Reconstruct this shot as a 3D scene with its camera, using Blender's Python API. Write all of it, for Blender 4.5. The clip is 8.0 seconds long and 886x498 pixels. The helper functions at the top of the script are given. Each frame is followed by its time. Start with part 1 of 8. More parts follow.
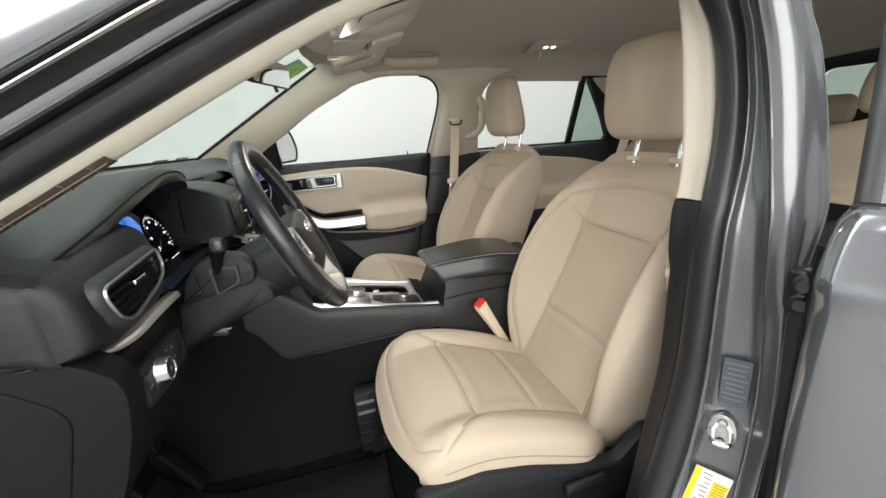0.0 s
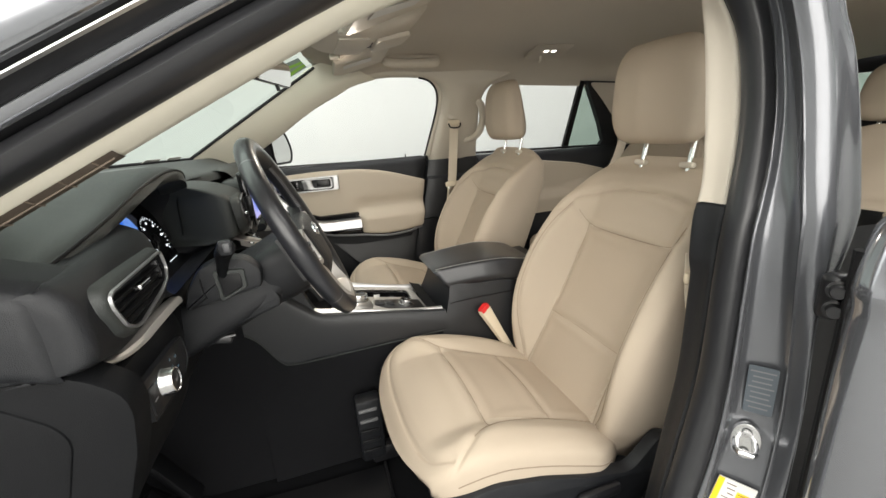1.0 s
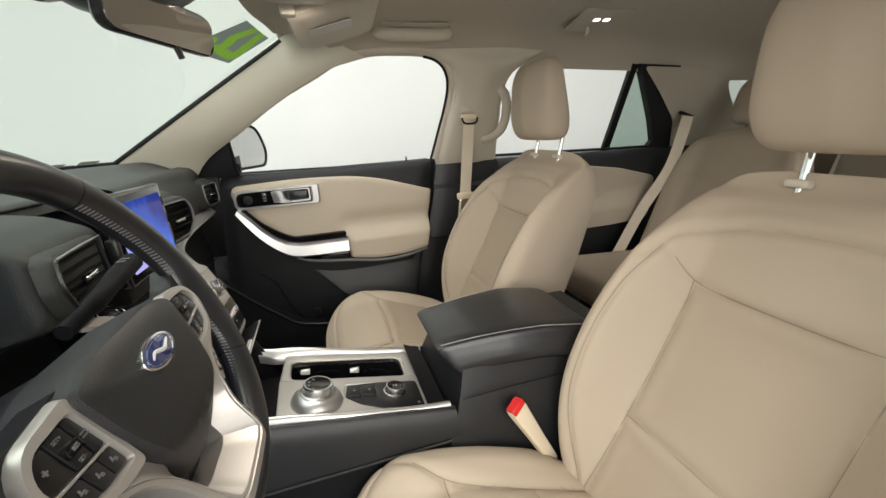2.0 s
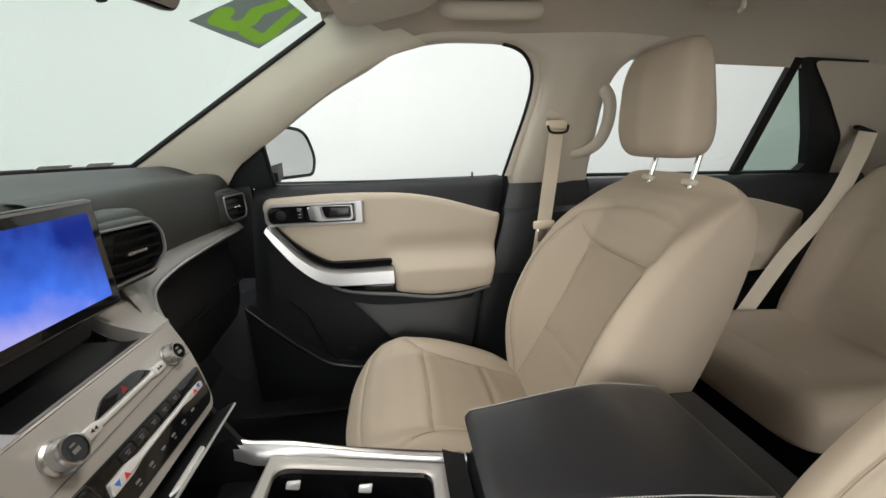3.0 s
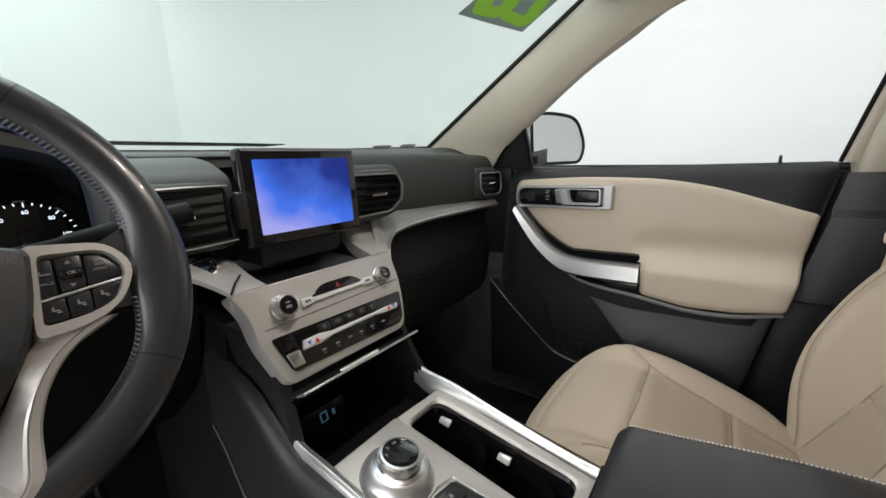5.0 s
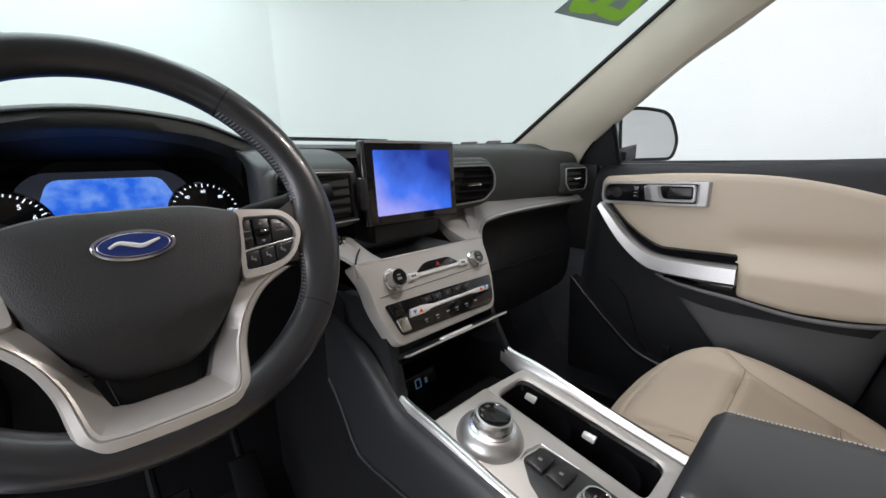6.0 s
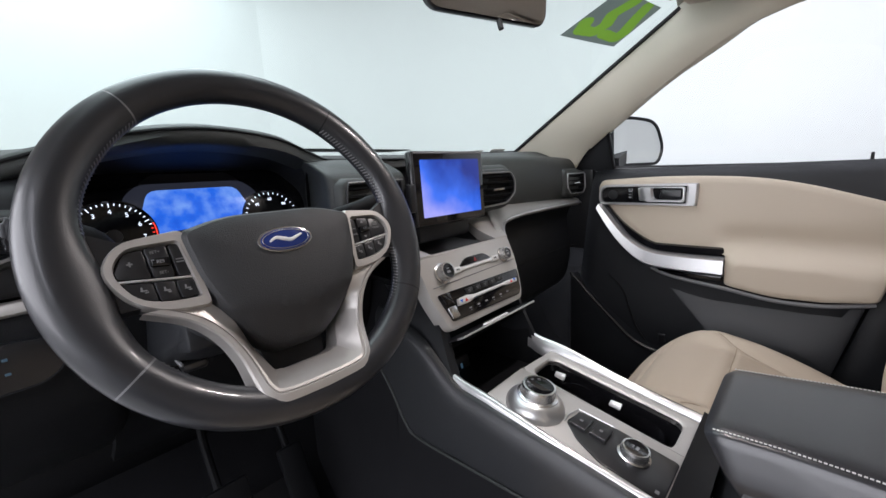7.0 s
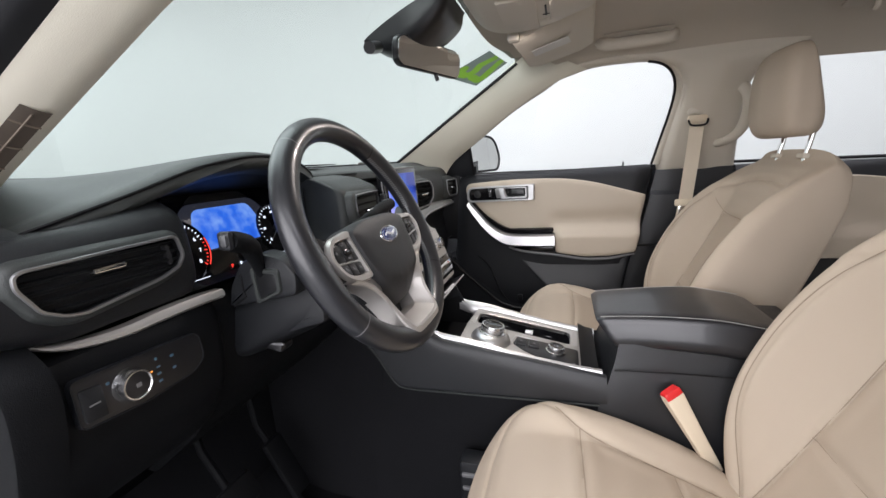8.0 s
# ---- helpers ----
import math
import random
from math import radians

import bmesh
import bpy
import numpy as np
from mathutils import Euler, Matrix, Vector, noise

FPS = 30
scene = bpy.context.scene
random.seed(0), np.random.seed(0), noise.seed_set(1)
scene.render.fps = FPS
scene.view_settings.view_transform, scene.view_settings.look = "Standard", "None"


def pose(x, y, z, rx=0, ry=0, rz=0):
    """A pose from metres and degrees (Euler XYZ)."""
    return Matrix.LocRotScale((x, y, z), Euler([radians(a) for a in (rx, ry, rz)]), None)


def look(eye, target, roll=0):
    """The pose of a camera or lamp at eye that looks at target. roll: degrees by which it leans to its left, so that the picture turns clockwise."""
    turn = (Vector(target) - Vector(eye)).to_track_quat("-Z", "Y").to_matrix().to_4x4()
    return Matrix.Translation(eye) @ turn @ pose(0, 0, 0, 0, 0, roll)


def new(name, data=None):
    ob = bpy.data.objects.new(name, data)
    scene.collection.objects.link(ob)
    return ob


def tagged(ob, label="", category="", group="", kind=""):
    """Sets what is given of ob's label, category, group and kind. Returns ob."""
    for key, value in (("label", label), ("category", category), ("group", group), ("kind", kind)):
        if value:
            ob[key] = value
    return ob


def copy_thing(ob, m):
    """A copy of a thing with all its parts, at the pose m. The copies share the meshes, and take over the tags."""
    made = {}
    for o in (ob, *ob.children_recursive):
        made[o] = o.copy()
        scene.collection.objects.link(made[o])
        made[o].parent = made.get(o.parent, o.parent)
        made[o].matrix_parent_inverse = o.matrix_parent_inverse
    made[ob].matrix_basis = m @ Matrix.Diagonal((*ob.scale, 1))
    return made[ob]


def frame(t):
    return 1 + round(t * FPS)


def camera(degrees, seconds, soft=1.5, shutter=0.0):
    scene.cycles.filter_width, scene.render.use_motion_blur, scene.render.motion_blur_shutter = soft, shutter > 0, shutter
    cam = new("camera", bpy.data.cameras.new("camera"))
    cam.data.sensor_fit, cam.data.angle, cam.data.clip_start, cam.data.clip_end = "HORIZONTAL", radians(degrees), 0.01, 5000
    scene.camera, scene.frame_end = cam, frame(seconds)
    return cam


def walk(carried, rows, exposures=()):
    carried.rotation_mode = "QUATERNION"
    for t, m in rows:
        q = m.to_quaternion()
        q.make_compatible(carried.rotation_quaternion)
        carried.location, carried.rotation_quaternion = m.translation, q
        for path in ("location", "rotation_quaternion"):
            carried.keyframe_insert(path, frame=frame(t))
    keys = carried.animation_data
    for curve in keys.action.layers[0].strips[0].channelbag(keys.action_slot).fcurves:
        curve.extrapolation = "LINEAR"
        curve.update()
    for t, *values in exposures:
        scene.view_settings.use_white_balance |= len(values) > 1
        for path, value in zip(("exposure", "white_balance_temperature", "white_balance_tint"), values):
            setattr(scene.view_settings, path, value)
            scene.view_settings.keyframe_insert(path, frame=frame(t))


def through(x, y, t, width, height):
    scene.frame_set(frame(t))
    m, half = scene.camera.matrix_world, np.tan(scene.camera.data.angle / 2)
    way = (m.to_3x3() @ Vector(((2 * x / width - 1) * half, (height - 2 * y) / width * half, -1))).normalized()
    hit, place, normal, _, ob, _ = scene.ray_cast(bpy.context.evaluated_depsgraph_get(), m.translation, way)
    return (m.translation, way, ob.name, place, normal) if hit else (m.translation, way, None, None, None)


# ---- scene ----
cam = camera(95.7, 8.0)
PATH = [
    (0, (0.020, -1.225, 1.291), (0.532, 0.618, 0.704), -4.84),
    (0.5, (-0.020, -1.231, 1.287), (0.527, 0.607, 0.717), -4.29),
    (1, (-0.017, -1.189, 1.287), (0.551, 0.642, 0.715), -4.11),
    (1.5, (0.035, -1.006, 1.278), (0.607, 0.822, 0.704), -3.89),
    (1.7, (0.070, -0.899, 1.285), (0.630, 0.929, 0.698), -3.87),
    (2.8, (0.205, -0.487, 1.280), (0.510, 1.417, 0.749), -2.41),
    (3, (0.205, -0.437, 1.271), (0.421, 1.485, 0.763), -1.98),
    (3.5, (0.265, -0.374, 1.256), (0.156, 1.562, 0.767), -1.51),
    (4, (0.332, -0.359, 1.239), (-0.162, 1.522, 0.773), -1.65),
    (4.5, (0.356, -0.364, 1.212), (-0.495, 1.391, 0.772), -1.82),
    (5, (0.363, -0.382, 1.192), (-0.775, 1.207, 0.769), -2.10),
    (5.2, (0.374, -0.394, 1.189), (-0.860, 1.123, 0.768), -2.35),
    (6.3, (0.365, -0.486, 1.178), (-1.050, 0.868, 0.774), -1.93),
    (6.5, (0.366, -0.512, 1.178), (-1.050, 0.845, 0.786), -2.32),
    (7, (0.351, -0.590, 1.182), (-0.981, 0.853, 0.804), -2.79),
    (7.3, (0.315, -0.670, 1.192), (-0.830, 0.921, 0.794), -2.71),
    (7.5, (0.287, -0.736, 1.195), (-0.714, 0.950, 0.803), -3.54),
    (7.7, (0.259, -0.807, 1.202), (-0.577, 0.965, 0.798), -3.57),
    (8, (0.222, -0.944, 1.218), (-0.356, 0.926, 0.808), -4.10),
]

walk(cam, [(t, look(eye, target, roll)) for t, eye, target, roll in PATH],
     [(0.0, 0.44, 6500, 10), (1.5, 0.46, 6750, 10), (3.5, 0.45, 6350, 11), (5.0, 0.37, 6300, 12), (6.5, 0.44, 6000, 16), (7.0, 0.46, 5980, 17), (8.0, 0.48, 6150, 17)])

# ---- world and studio light ----
world = bpy.data.worlds.new("world")
scene.world = world
world.use_nodes = True
world.node_tree.nodes["Background"].inputs["Color"].default_value = (0.9, 0.95, 1.0, 1)
world.node_tree.nodes["Background"].inputs["Strength"].default_value = 0.05


def area_lamp(name, eye, target, sx, sy, watts, colour=(1, 1, 1)):
    data = bpy.data.lights.new(name, "AREA")
    data.shape, data.size, data.size_y, data.energy, data.color = "RECTANGLE", sx, sy, watts, colour
    ob = new(name, data)
    ob.matrix_world = look(eye, target)
    return ob


# booth softboxes, assumed and unseen: two over the roof line, one before the bonnet
area_lamp("softbox_overhead", (0.4, 1.0, 3.1), (0.4, 3.45, 1.15), 5.0, 1.8, 55, (1.0, 0.935, 0.955))
area_lamp("softbox_front", (-2.3, 0.0, 3.05), (-2.0, 0.0, 0.0), 1.6, 4.5, 84, (0.97, 1.0, 0.98))
# fill lamp added beside the open doors, no known source
area_lamp("softbox_doors", (-0.3, -3.1, 1.95), (0.2, 0.0, 1.10), 3.6, 2.0, 76, (1.0, 0.98, 0.94))
area_lamp("softbox_overhead", (0.5, -1.9, 3.05), (0.5, -3.7, 1.0), 4.5, 1.4, 100, (1.0, 0.985, 0.97))
# fill lamp added behind the car to brighten the rear cabin
area_lamp("softbox_rear", (3.6, 0.0, 2.9), (2.8, 0.0, 0.8), 1.6, 3.6, 42)


# ---- materials ----
def material(name, colour, rough=0.5, metal=0.0, vary=0.06, vary_scale=6.0, grain=0.0, grain_scale=900.0, bump=0.0,
             bump_scale=900.0, coat=0.0, voronoi=False, sheen=0.0, rough_vary=0.08, spec=0.5, folds=0.0):
    m = bpy.data.materials.new(name)
    m.use_nodes = True
    nt = m.node_tree
    b = nt.nodes["Principled BSDF"]
    b.inputs["Roughness"].default_value = rough
    b.inputs["Metallic"].default_value = metal
    b.inputs["Coat Weight"].default_value = coat
    b.inputs["Sheen Weight"].default_value = sheen
    b.inputs["Specular IOR Level"].default_value = spec
    tc = nt.nodes.new("ShaderNodeTexCoord")
    big = nt.nodes.new("ShaderNodeTexNoise")
    big.inputs["Scale"].default_value = vary_scale
    big.inputs["Detail"].default_value = 6.0
    nt.links.new(tc.outputs["Object"], big.inputs["Vector"])
    fine = nt.nodes.new("ShaderNodeTexNoise")
    fine.inputs["Scale"].default_value = grain_scale
    nt.links.new(tc.outputs["Object"], fine.inputs["Vector"])
    mix = nt.nodes.new("ShaderNodeMath")
    mix.operation = "MULTIPLY_ADD"
    mix.inputs[1].default_value = vary * 2
    mix.inputs[2].default_value = 1.0 - vary
    nt.links.new(big.outputs["Fac"], mix.inputs[0])
    mix2 = nt.nodes.new("ShaderNodeMath")
    mix2.operation = "MULTIPLY_ADD"
    mix2.inputs[1].default_value = grain * 2
    mix2.inputs[2].default_value = 1.0 - grain
    nt.links.new(fine.outputs["Fac"], mix2.inputs[0])
    mul = nt.nodes.new("ShaderNodeMath")
    mul.operation = "MULTIPLY"
    nt.links.new(mix.outputs[0], mul.inputs[0])
    nt.links.new(mix2.outputs[0], mul.inputs[1])
    col = nt.nodes.new("ShaderNodeVectorMath")
    col.operation = "SCALE"
    col.inputs[0].default_value = colour
    nt.links.new(mul.outputs[0], col.inputs["Scale"])
    nt.links.new(col.outputs[0], b.inputs["Base Color"])
    rr = nt.nodes.new("ShaderNodeMath")
    rr.operation = "MULTIPLY_ADD"
    rr.inputs[1].default_value = rough_vary
    rr.inputs[2].default_value = rough - rough_vary / 2
    nt.links.new(big.outputs["Fac"], rr.inputs[0])
    nt.links.new(rr.outputs[0], b.inputs["Roughness"])
    if bump:
        if voronoi:
            tex = nt.nodes.new("ShaderNodeTexVoronoi")
            out = tex.outputs["Distance"]
        else:
            tex = nt.nodes.new("ShaderNodeTexNoise")
            out = tex.outputs["Fac"]
        tex.inputs["Scale"].default_value = bump_scale
        nt.links.new(tc.outputs["Object"], tex.inputs["Vector"])
        bp = nt.nodes.new("ShaderNodeBump")
        bp.inputs["Strength"].default_value = bump
        bp.inputs["Distance"].default_value = 0.0006
        nt.links.new(out, bp.inputs["Height"])
        nt.links.new(bp.outputs["Normal"], b.inputs["Normal"])
        if folds:
            soft = nt.nodes.new("ShaderNodeTexNoise")
            soft.inputs["Scale"].default_value, soft.inputs["Detail"].default_value, soft.inputs["Distortion"].default_value = 7.0, 1.5, 0.2
            nt.links.new(tc.outputs["Object"], soft.inputs["Vector"])
            bp2 = nt.nodes.new("ShaderNodeBump")
            bp2.inputs["Strength"].default_value, bp2.inputs["Distance"].default_value = folds, 0.012
            nt.links.new(soft.outputs["Fac"], bp2.inputs["Height"])
            nt.links.new(bp2.outputs["Normal"], bp.inputs["Normal"])
    return m


def glow(name, colour, strength):
    m = bpy.data.materials.new(name)
    m.use_nodes = True
    b = m.node_tree.nodes["Principled BSDF"]
    b.inputs["Base Color"].default_value = (0.01, 0.01, 0.01, 1)
    b.inputs["Emission Color"].default_value = (*colour, 1)
    b.inputs["Emission Strength"].default_value = strength
    b.inputs["Roughness"].default_value = 0.25
    return m


def vinyl(name, colour, through):
    """Thin sticker vinyl that lets daylight glow through it."""
    m = bpy.data.materials.new(name)
    m.use_nodes = True
    nt = m.node_tree
    b = nt.nodes["Principled BSDF"]
    b.inputs["Base Color"].default_value = (*colour, 1)
    b.inputs["Roughness"].default_value = 0.5
    t = nt.nodes.new("ShaderNodeBsdfTranslucent")
    t.inputs["Color"].default_value = (*colour, 1)
    mix = nt.nodes.new("ShaderNodeMixShader")
    mix.inputs["Fac"].default_value = through
    nt.links.new(b.outputs[0], mix.inputs[1])
    nt.links.new(t.outputs[0], mix.inputs[2])
    nt.links.new(mix.outputs[0], nt.nodes["Material Output"].inputs["Surface"])
    return m


def glass(name, tint, rough=0.0, gloss=0.06):
    m = bpy.data.materials.new(name)
    m.use_nodes = True
    nt = m.node_tree
    nt.nodes.remove(nt.nodes["Principled BSDF"])
    tr = nt.nodes.new("ShaderNodeBsdfTransparent")
    tr.inputs["Color"].default_value = (*tint, 1)
    gl = nt.nodes.new("ShaderNodeBsdfGlossy")
    gl.inputs["Roughness"].default_value = 0.02
    lw = nt.nodes.new("ShaderNodeLayerWeight")
    lw.inputs["Blend"].default_value = 0.5
    pw = nt.nodes.new("ShaderNodeMath")
    pw.operation = "POWER"
    pw.inputs[1].default_value = 5.0
    fr = nt.nodes.new("ShaderNodeMath")
    fr.operation = "MULTIPLY_ADD"
    fr.inputs[1].default_value, fr.inputs[2].default_value = 0.5, gloss * 0.5
    nt.links.new(lw.outputs["Facing"], pw.inputs[0])
    nt.links.new(pw.outputs[0], fr.inputs[0])
    mix = nt.nodes.new("ShaderNodeMixShader")
    nt.links.new(fr.outputs[0], mix.inputs[0])
    nt.links.new(tr.outputs[0], mix.inputs[1])
    nt.links.new(gl.outputs[0], mix.inputs[2])
    nt.links.new(mix.outputs[0], nt.nodes["Material Output"].inputs["Surface"])
    return m


def picture(name, deep, light, haze, scale, strength, slope, base):
    """A lit display: blue sky with soft cloud."""
    m = bpy.data.materials.new(name)
    m.use_nodes = True
    nt = m.node_tree
    b = nt.nodes["Principled BSDF"]
    b.inputs["Base Color"].default_value = (0.005, 0.005, 0.008, 1)
    b.inputs["Roughness"].default_value = 0.12
    tc = nt.nodes.new("ShaderNodeTexCoord")
    no = nt.nodes.new("ShaderNodeTexNoise")
    no.inputs["Scale"].default_value = scale
    no.inputs["Detail"].default_value = 6
    no.inputs["Roughness"].default_value = 0.5
    nt.links.new(tc.outputs["Object"], no.inputs["Vector"])
    tilt = nt.nodes.new("ShaderNodeVectorMath")
    tilt.operation = "DOT_PRODUCT"
    tilt.inputs[1].default_value = slope
    nt.links.new(tc.outputs["Object"], tilt.inputs[0])
    add = nt.nodes.new("ShaderNodeMath")
    add.operation = "MULTIPLY_ADD"
    add.inputs[1].default_value = 0.55
    nt.links.new(no.outputs["Fac"], add.inputs[0])
    off = nt.nodes.new("ShaderNodeMath")
    off.operation = "ADD"
    off.inputs[1].default_value = base
    nt.links.new(tilt.outputs["Value"], off.inputs[0])
    nt.links.new(off.outputs[0], add.inputs[2])
    ramp = nt.nodes.new("ShaderNodeValToRGB")
    ramp.color_ramp.elements[0].position, ramp.color_ramp.elements[0].color = 0.25, (*deep, 1)
    ramp.color_ramp.elements[1].position, ramp.color_ramp.elements[1].color = 0.78, (*haze, 1)
    mid = ramp.color_ramp.elements.new(0.52)
    mid.color = (*light, 1)
    nt.links.new(add.outputs[0], ramp.inputs[0])
    nt.links.new(ramp.outputs[0], b.inputs["Emission Color"])
    b.inputs["Emission Strength"].default_value = strength
    return m


LEATHER = material("beige_leather", (0.455, 0.383, 0.302), 0.58, spec=0.16, vary=0.05, vary_scale=5, bump=0.25, bump_scale=1400, voronoi=True, grain=0.02, folds=0.22)
LEATHER_IN = material("beige_perforated_leather", (0.415, 0.342, 0.266), 0.6, spec=0.16, vary=0.05, vary_scale=5, bump=0.35, bump_scale=1000, voronoi=True, grain=0.03, folds=0.22)
THREAD = material("beige_thread", (0.16, 0.125, 0.095), 0.7, vary=0.1)
WHITE_THREAD = material("grey_thread", (0.5, 0.5, 0.48), 0.7)
LINER = material("headliner_cloth", (0.50, 0.447, 0.375), 0.92, vary=0.04, vary_scale=3, bump=0.5, bump_scale=1600, grain=0.06, sheen=0.15)
BEIGE = material("beige_plastic", (0.58, 0.53, 0.448), 0.6, vary=0.03, vary_scale=4, bump=0.25, bump_scale=1300, voronoi=True)
# lit copy of the beige plastic: windscreen light put into the pillar colour
BEIGE_LIT = material("beige_plastic_lit", (0.68, 0.645, 0.54), 0.55, vary=0.03, vary_scale=4, bump=0.25, bump_scale=1300, voronoi=True)
BEIGE_DOOR = material("beige_vinyl", (0.50, 0.43, 0.34), 0.5, vary=0.04, vary_scale=5, bump=0.25, bump_scale=1200, voronoi=True)
DARK = material("black_grained_plastic", (0.0100, 0.0110, 0.0132), 0.46, spec=0.38, vary=0.12, vary_scale=5, bump=0.5, bump_scale=1200, voronoi=True, grain=0.06)
PAD = material("charcoal_soft_plastic", (0.029, 0.0325, 0.0312), 0.48, spec=0.46, vary=0.1, vary_scale=4, bump=0.5, bump_scale=1000, voronoi=True, grain=0.05)
BLACK = material("black_rubber", (0.006, 0.0062, 0.0072), 0.5, spec=0.3, vary=0.15, vary_scale=9, grain=0.05)
DOOR_BLACK = material("black_door_vinyl", (0.0150, 0.0162, 0.0185), 0.36, vary=0.12, vary_scale=5, bump=0.4, bump_scale=1200, voronoi=True, grain=0.06)
# shaded copy of the silver paint, darkened for the dash ledge
SILVER_SHADED = material("silver_paint_shaded", (0.36, 0.355, 0.345), 0.45, metal=0.5, vary=0.05)
DULL = material("dull_black_plastic", (0.0055, 0.0060, 0.0070), 0.6, spec=0.14, vary=0.1, vary_scale=6, bump=0.4, bump_scale=1100, voronoi=True)
# stitched seams, coloured like a shadowed gap rather than the thread
SEAM = material("dark_seam", (0.27, 0.215, 0.16), 0.8, vary=0.1)
FILM = vinyl("dark_film", (0.09, 0.11, 0.10), 0.6)
SEAL = material("smooth_black_rubber", (0.019, 0.0195, 0.0215), 0.34, vary=0.12, vary_scale=6, grain=0.04)
SATIN = material("black_satin_plastic", (0.011, 0.011, 0.0125), 0.33, vary=0.1, vary_scale=8)
PIANO = material("gloss_black_plastic", (0.006, 0.006, 0.007), 0.08, vary=0.1, rough_vary=0.04)
HIDE = material("black_leather", (0.0165, 0.0172, 0.0200), 0.33, coat=0.2, vary=0.1, vary_scale=8, bump=0.10, bump_scale=1300, voronoi=True, grain=0.05)
SILVER = material("satin_silver_paint", (0.57, 0.57, 0.57), 0.33, metal=0.85, vary=0.04, vary_scale=7, grain=0.02)
LABEL_DARK = material("dark_label_film", (0.07, 0.085, 0.10), 0.35, vary=0.1)
VENT_RIM = material("dull_chrome_paint", (0.34, 0.34, 0.345), 0.32, metal=0.8, vary=0.05)
DIM_RED = material("dull_red_print", (0.22, 0.015, 0.018), 0.4)
BLUE_PRINT = material("blue_print", (0.05, 0.17, 0.65), 0.4)
DEMIST = material("shaded_brown_plastic", (0.075, 0.058, 0.044), 0.7, vary=0.1)
SMOKE = material("smoke_grey_plastic", (0.06, 0.062, 0.066), 0.45, vary=0.06)
SILVER_SPOKE = material("champagne_silver_paint", (0.50, 0.475, 0.45), 0.36, metal=0.6, vary=0.04, vary_scale=7, grain=0.03)
SILVER_WARM = material("warm_silver_paint", (0.47, 0.455, 0.435), 0.46, metal=0.45, vary=0.03, vary_scale=6, grain=0.03)
CHROME = material("chrome", (0.78, 0.78, 0.78), 0.1, metal=1.0, vary=0.02, rough_vary=0.05)
STEEL = material("brushed_steel", (0.6, 0.6, 0.6), 0.25, metal=1.0, vary=0.05)
# darker copy of the car paint; the pillar's dim reflections put into colour
PAINT_SHADED = material("grey_paint_shaded", (0.135, 0.140, 0.152), 0.25, metal=0.6, vary=0.06, vary_scale=5, grain=0.05, grain_scale=2500, coat=0.6)
PAINT = material("grey_metallic_paint", (0.240, 0.248, 0.268), 0.15, metal=0.75, vary=0.06, vary_scale=5, grain=0.06, grain_scale=2500, coat=1.0)
CARPET = material("black_carpet", (0.0108, 0.0111, 0.0124), 0.95, spec=0.06, vary=0.2, vary_scale=7, bump=1.0, bump_scale=700, grain=0.3, grain_scale=600)
WALL = material("white_booth_wall", (0.80, 0.81, 0.80), 0.85, vary=0.025, vary_scale=0.9, bump=0.1, bump_scale=60)
FLOOR = material("grey_booth_floor", (0.32, 0.32, 0.31), 0.5, vary=0.12, vary_scale=1.2, grain=0.15, grain_scale=60, bump=0.4, bump_scale=40)
BELT = material("beige_webbing", (0.69, 0.61, 0.49), 0.75, vary=0.05, vary_scale=20, bump=0.5, bump_scale=700)
CREAM = material("cream_plastic", (0.72, 0.62, 0.47), 0.5, vary=0.04)
RED = material("red_plastic", (0.62, 0.02, 0.02), 0.4)
GREEN = vinyl("lime_vinyl", (0.10, 0.19, 0.02), 0.75)
YELLOW = material("yellow_paper", (0.78, 0.52, 0.01), 0.6)
PAPER = material("white_paper", (0.62, 0.61, 0.58), 0.6)
MARK = material("white_print", (0.7, 0.7, 0.7), 0.6)
PRINT = material("faded_print", (0.13, 0.09, 0.07), 0.6)
BAR = material("bright_silver_paint", (0.74, 0.74, 0.73), 0.28, metal=0.35, vary=0.03)
COVER = material("black_grained_vinyl", (0.0210, 0.0215, 0.0230), 0.46, spec=0.38, vary=0.1, vary_scale=5, bump=0.45, bump_scale=1000, voronoi=True, grain=0.05)
GREY_MARK = material("grey_print", (0.17, 0.17, 0.175), 0.6)
BLUE_BADGE = material("deep_blue_enamel", (0.012, 0.03, 0.16), 0.15, coat=1.0)
MIRROR = material("mirror_silver", (0.88, 0.88, 0.88), 0.02, metal=1.0, vary=0.0, rough_vary=0.0)
RUBBED = material("grey_plastic", (0.16, 0.16, 0.165), 0.5, vary=0.06)
GLASS_G = glass("green_tinted_glass", (0.62, 0.70, 0.66))
GLASS_C = glass("clear_glass", (0.93, 0.95, 0.94))
GLASS_D = glass("privacy_glass", (0.62, 0.70, 0.66))
SCREEN = picture("display_sky", (0.004, 0.02, 0.22), (0.05, 0.16, 0.75), (0.36, 0.36, 0.78), 14.0, 0.8, (0, -2.4, -3.6), 4.37)
CLUSTER = picture("cluster_sky", (0.004, 0.03, 0.50), (0.03, 0.17, 0.85), (0.34, 0.58, 1.0), 42.0, 0.62, (0, 0, 2.0), -2.0)
PANEL_GLOW = glow("grey_panel_glow", (0.10, 0.11, 0.15), 0.14)
LIT = glow("lamp_white", (1.0, 0.95, 0.88), 3.5)
LIT_W = glow("lit_marking_white", (0.85, 0.92, 1.0), 1.1)
LIT_R = glow("lit_marking_red", (1.0, 0.05, 0.03), 1.0)
LIT_B = glow("lit_marking_blue", (0.25, 0.5, 0.7), 0.08)
